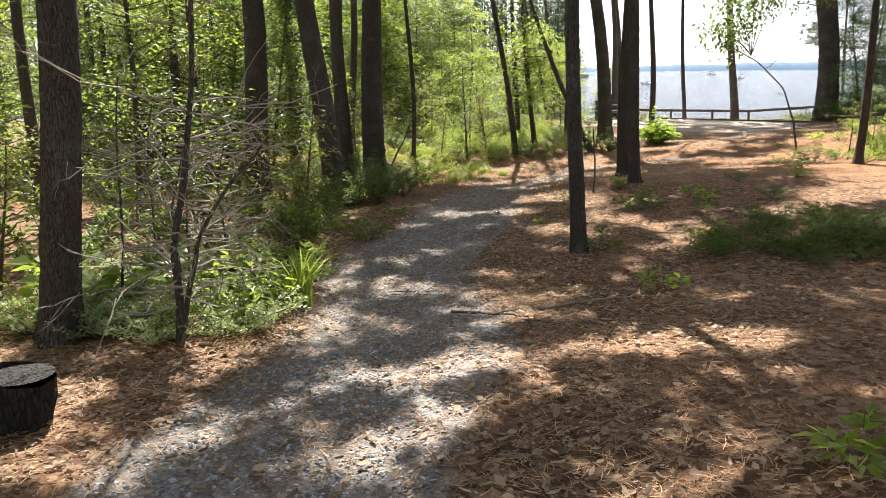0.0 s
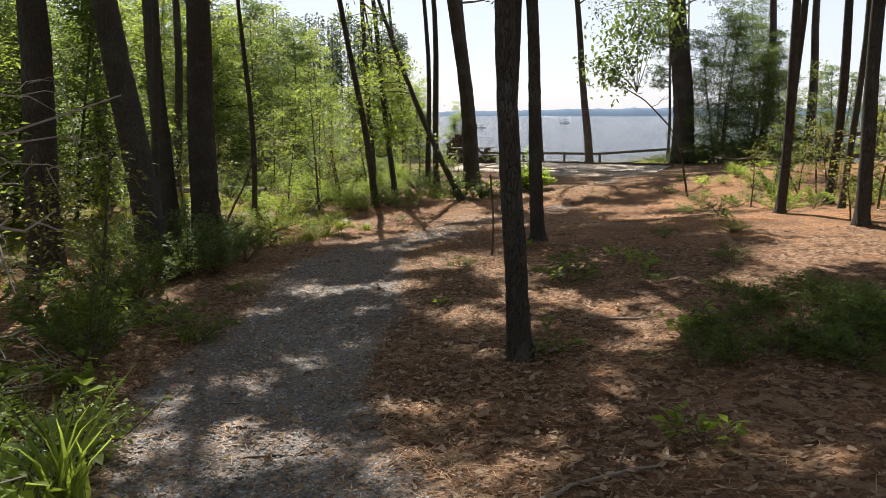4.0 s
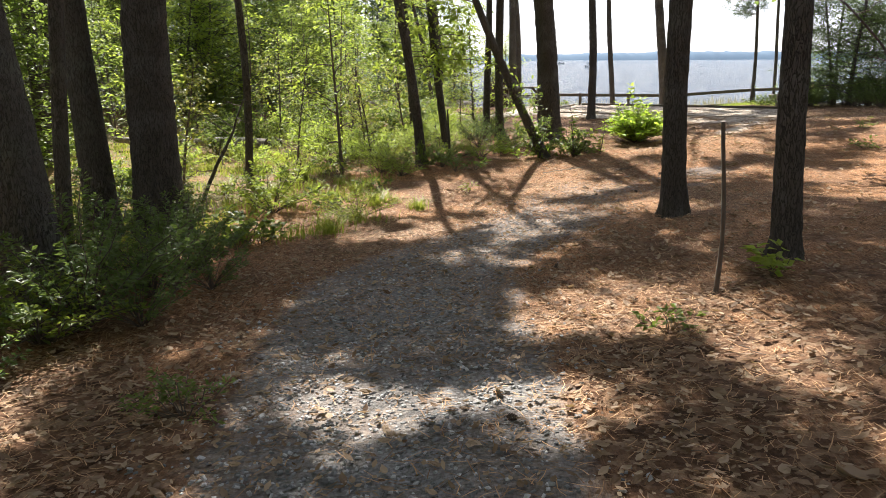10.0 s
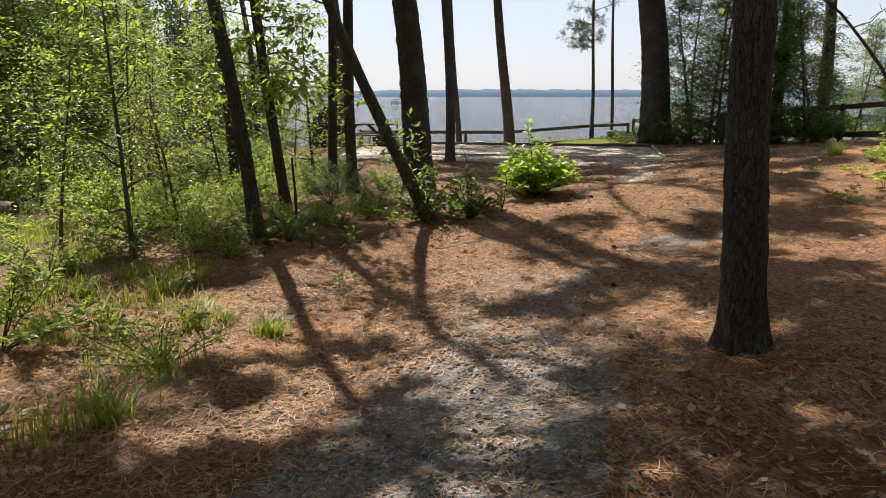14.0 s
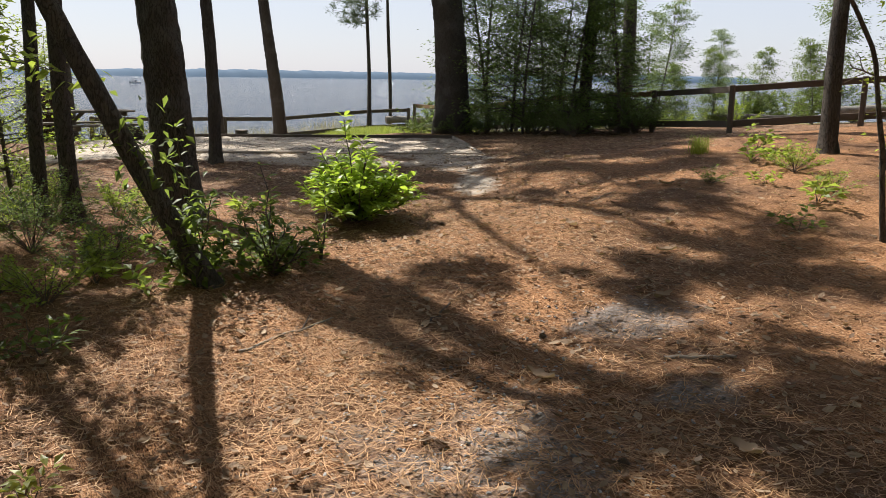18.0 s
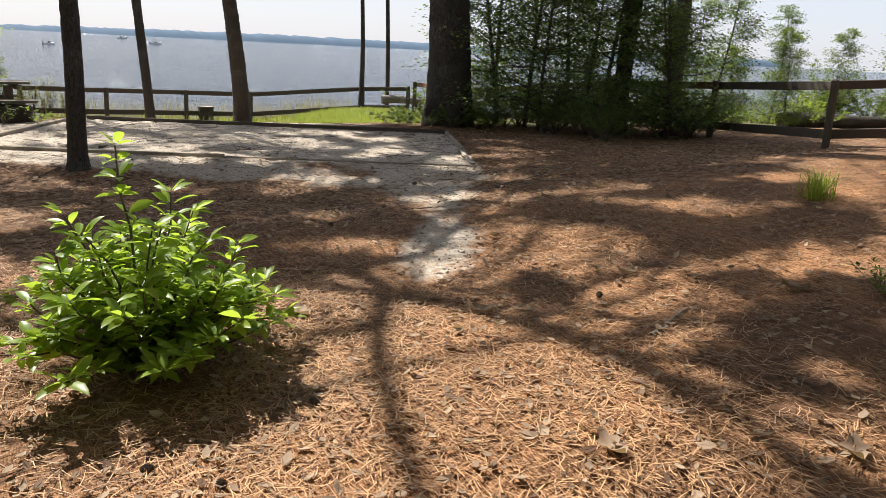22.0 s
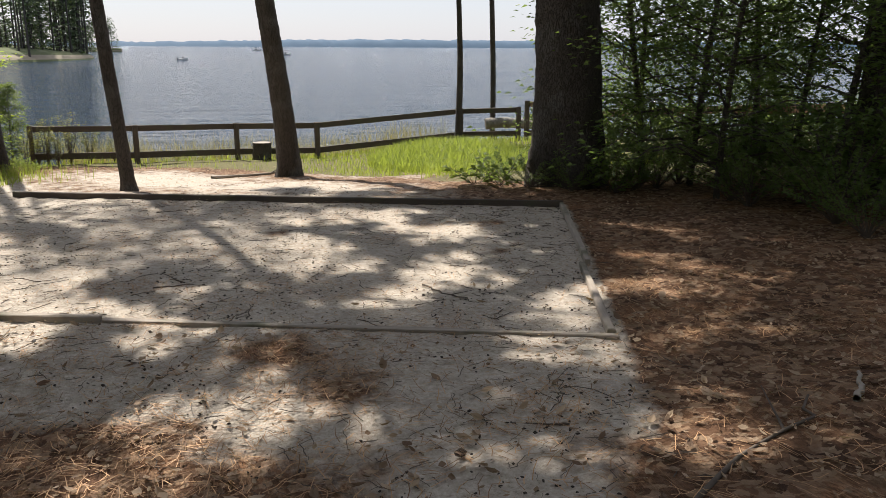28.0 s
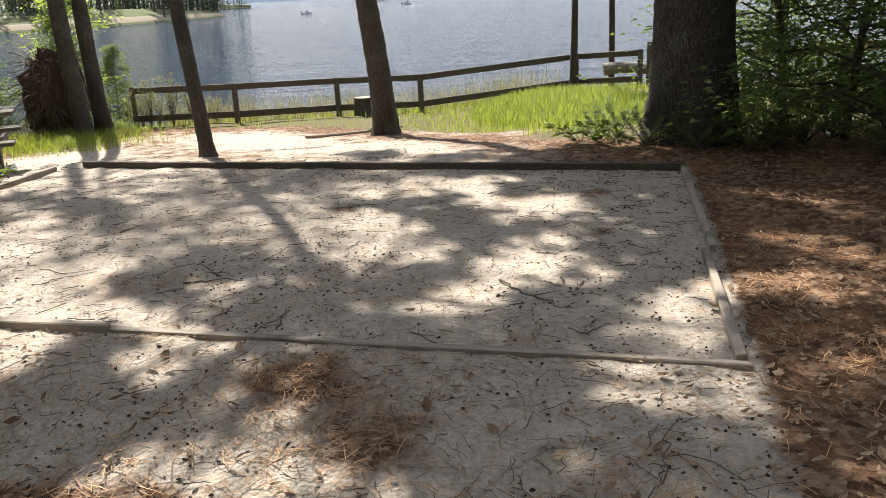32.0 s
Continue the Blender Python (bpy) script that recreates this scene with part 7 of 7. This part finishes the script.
def stones(name, n, seed, size, label, pad=False):
    rng = np.random.default_rng(seed)
    if pad:
        y = rng.uniform(23, 34.5, n)
        x = rng.uniform(1.5, 9.8, n)
        keep = (zones(x, y)[1] > 0.4) & (rng.random(n) < 0.25 + 0.75 * (np.sin(1.9 * x + 0.4 * y) * np.sin(1.3 * y - 0.7 * x + 1) > 0.05) + 0.5 * smooth(6.8, 8.6, x - 0.45 * (y - 28.4)))
    else:
        rng, x, y = scatter(n, seed, 0.9)
        keep = rng.random(n) < zones(x, y)[0] * 1.15 * (1 - 0.35 * smooth(15.0, 17.0, y))
    x, y = x[keep], y[keep]
    m = len(x)
    r = size * rng.uniform(0.45, 1.3, m)[:, None]
    a = rng.uniform(0, 6.28, m)
    c = np.stack([x, y, ground_z(x, y) + 0.25 * r[:, 0]], -1)
    e1 = np.stack([np.cos(a), np.sin(a), rng.normal(0, 0.2, m)], -1) * r * rng.uniform(0.7, 1.2, m)[:, None]
    e2 = np.stack([-np.sin(a), np.cos(a), rng.normal(0, 0.2, m)], -1) * r * rng.uniform(0.5, 0.9, m)[:, None]
    e3 = np.array([0, 0, 1.0]) * r * rng.uniform(0.28, 0.5, m)[:, None]
    v = []
    for sz, k in ((-1, 1.0), (1, 0.62)):
        for sx, sy in ((-1, -1), (1, -1), (1, 1), (-1, 1)):
            v.append(c + sx * e1 * k * rng.uniform(0.7, 1.1, m)[:, None] + sy * e2 * k * rng.uniform(0.7, 1.1, m)[:, None] + sz * e3 * 0.6)
    v = np.stack(v, 1).reshape(-1, 3)
    b = (np.arange(m) * 8)[:, None]
    f = np.concatenate([b + np.array([q]) for q in ([4, 5, 6, 7], [0, 1, 5, 4], [1, 2, 6, 5], [2, 3, 7, 6], [3, 0, 4, 7])])
    return tagged(new(name, quick_mesh(name, v, f, DEBRIS if pad else STONE)), label, "gravel" if not pad else "debris", kind="stuff")


stones("gravel", 52000, 821, 0.015, "loose grey gravel on the trail")
stones("sand_debris", 15000, 822, 0.0092, "dark bark crumbs on the pale sand", True)


def twigs(name, n, seed, ln0, label, area):
    rng = np.random.default_rng(seed)
    heap = Heap()
    xs, ys = area(rng, n)
    for x, y in zip(xs, ys):
        a, ln = rng.uniform(0, 3.14), ln0 * rng.uniform(0.4, 1.6)
        s = np.linspace(-0.5, 0.5, 6)
        px, py = x + math.cos(a) * ln * s + rng.normal(0, 0.05 * ln, 6), y + math.sin(a) * ln * s + rng.normal(0, 0.05 * ln, 6)
        heap.add(*tube_arrays(np.stack([px, py, ground_z(px, py) + 0.01], -1), np.full(6, rng.uniform(0.0008, 0.0028)), 4, 0, seed))
    return tagged(new(name, heap.mesh(name, TWIG)), label, "twigs", kind="stuff")


twigs("fallen_twigs", 620, 831, 0.22, "small dry twigs strewn on the forest floor", lambda r, n: ((lambda y: (trail_mid(y) + r.normal(0, 2.4, n), y))(r.uniform(-2, 28, n))))
twigs("sand_twigs", 2400, 832, 0.12, "thin dark twigs and needles on the sand pad", lambda r, n: ((lambda u, v: (PAD_NEAR.x + PAD_ALONG.x * u + PAD_DEEP.x * v, PAD_NEAR.y + PAD_ALONG.y * u + PAD_DEEP.y * v))(r.uniform(-0.2, 7.6, n), r.uniform(-2.6, 4.8, n))))


# sticks that can be told apart
def fallen_stick(x, y, ln, turn, r, seed, label):
    rng = np.random.default_rng(seed)
    ob = thing("fallen_stick", x, y, gz(x, y), label, "stick", "sticks on the ground")
    s = np.linspace(-0.5, 0.5, 9)
    a = radians(turn)
    px, py = math.cos(a) * ln * s + rng.normal(0, 0.025 * ln, 9), math.sin(a) * ln * s + rng.normal(0, 0.025 * ln, 9)
    pz = ground_z(px + x, py + y) - gz(x, y) + r * 0.8 + 0.03 * ln * np.maximum(0, s)
    part("stem", quick_mesh("stem", *tube_arrays(np.stack([px, py, pz], -1), r * (1.1 - 0.6 * (s + 0.5)), 7, 0.06, seed), DEAD_TWIG if seed % 2 else TWIG, True), None, ob)
    if ln > 0.5:
        q = np.linspace(0, 1, 5)
        side = np.stack([px[5] + q * 0.3 * ln * math.cos(a + 0.7), py[5] + q * 0.3 * ln * math.sin(a + 0.7), pz[5] + 0.05 * q], -1)
        part("side_twig", quick_mesh("side_twig", *tube_arrays(side, r * 0.6 * (1 - 0.7 * q), 6, 0.05, seed), TWIG, True), None, ob)
    return ob


for k, (x, y, ln, turn, r) in enumerate(((0.8, 6.45, 0.95, -55, 0.014), (5.62, 21.3, 0.5, 25, 0.012), (7.85, 26.25, 1.3, 26, 0.013), (8.7, 26.55, 0.4, 45, 0.018), (7.35, 29.15, 0.6, -70, 0.007), (3.1, 17.35, 0.42, -40, 0.016), (2.2, 18.95, 0.5, 35, 0.012), (1.2, 19.2, 0.8, 15, 0.012), (3.5, 30.4, 0.22, 60, 0.022), (7.1, 40.0, 1.9, 20, 0.03), (0.6, 2.6, 0.9, -25, 0.015), (1.5, 3.2, 1.1, 30, 0.014), (-0.4, 4.0, 0.6, 10, 0.01), (2.4, 6.9, 0.7, -10, 0.012), (6.0, 25.3, 0.4, -30, 0.009), (4.3, 28.9, 0.6, 80, 0.01))):
    fallen_stick(x, y, ln, turn, r, 840 + k, "dry fallen stick lying on the ground")

stick_rng = np.random.default_rng(868)
for k in range(26):
    u, v = stick_rng.uniform(0.2, 7.4), stick_rng.uniform(-1.6, 4.2)
    fallen_stick(PAD_NEAR.x + PAD_ALONG.x * u + PAD_DEEP.x * v, PAD_NEAR.y + PAD_ALONG.y * u + PAD_DEEP.y * v, stick_rng.uniform(0.12, 0.42), stick_rng.uniform(0, 180), stick_rng.uniform(0.003, 0.007), 868 + 2 * k, "thin dark dry twig lying on the sand")


def pine_cone_mesh():
    heap = Heap()
    rng = np.random.default_rng(850)
    for k in range(70):
        u = k / 69
        a, r, h = 2.4 * k, 0.03 * math.sin(math.pi * (0.12 + 0.83 * u)) + 0.004, 0.09 * u
        out, side = np.array([math.cos(a), math.sin(a), 0.35]), np.array([-math.sin(a), math.cos(a), 0])
        c = np.array([0, 0, h])
        v = np.array([c, c + out * r * 0.8 + side * 0.007, c + out * r * 1.15 + [0, 0, 0.004], c + out * r * 0.8 - side * 0.007])
        heap.add(np.concatenate([v, v - [0, 0, 0.003]]), [[0, 1, 2, 3], [7, 6, 5, 4], [1, 5, 6, 2], [2, 6, 7, 3]])
    return heap.mesh("scales", CONE_MAT)


cone_mesh = pine_cone_mesh()
for k, (x, y) in enumerate(((3.06, 20.95), (2.8, 21.2), (5.59, 21.9), (3.6, 21.35), (2.6, 18.2), (4.9, 24.9), (6.6, 26.8), (0.3, 12.2), (1.9, 16.6), (-0.2, 9.2), (7.21, 33.2))):
    ob = new("pine_cone", cone_mesh)
    ob.matrix_basis = pose(x, y, gz(x, y) + 0.018, 78, 0, 71 * k) @ Matrix.Scale(0.62, 4)
    tagged(ob, "brown open pine cone lying on the ground", "pine cone", "pine cones")


# large curled leaves
def big_leaf_mesh(seed):
    rng = np.random.default_rng(seed)
    s = np.linspace(0, 1, 9)
    wd = 0.05 * np.sin(math.pi * (0.06 + 0.9 * s)) * (1 + 0.35 * np.sin(14 * s))
    mid = np.stack([0.17 * s - 0.085, 0.01 * np.sin(5 * s), 0.012 + 0.02 * (s - 0.4) ** 2 * 4], -1)
    lift = np.stack([0 * s, 0 * s, 0.018 + 0.01 * rng.random(9)], -1)
    sd = np.stack([0 * s, wd, 0 * s], -1)
    v = np.stack([mid - sd + lift, mid, mid + sd + lift], 1).reshape(-1, 3)
    k = np.arange(8) * 3
    f = np.concatenate([np.stack([k, k + 3, k + 4, k + 1], -1), np.stack([k + 1, k + 4, k + 5, k + 2], -1)])
    return quick_mesh("blade", v, f, LITTER_LEAF, True)


BIG = [big_leaf_mesh(860), big_leaf_mesh(861)]
for k, (x, y) in enumerate(((3.7, 18.3), (4.45, 20.35), (6.05, 22.2), (4.82, 22.0), (5.88, 26.0), (2.2, 17.7), (1.4, 15.2), (4.6, 19.2), (5.3, 19.9), (6.6, 21.3), (0.9, 4.4), (1.9, 3.7), (0.2, 5.9), (1.1, 8.4), (2.4, 16.4), (6.9, 23.6), (3.9, 22.6), (8.1, 25.2))):
    ob = new("fallen_leaf", BIG[k % 2])
    ob.matrix_basis = pose(x, y, gz(x, y) + 0.004, 0, 0, 97 * k)
    tagged(ob, "large pale brown curled leaf on the straw", "leaf", "large fallen leaves")
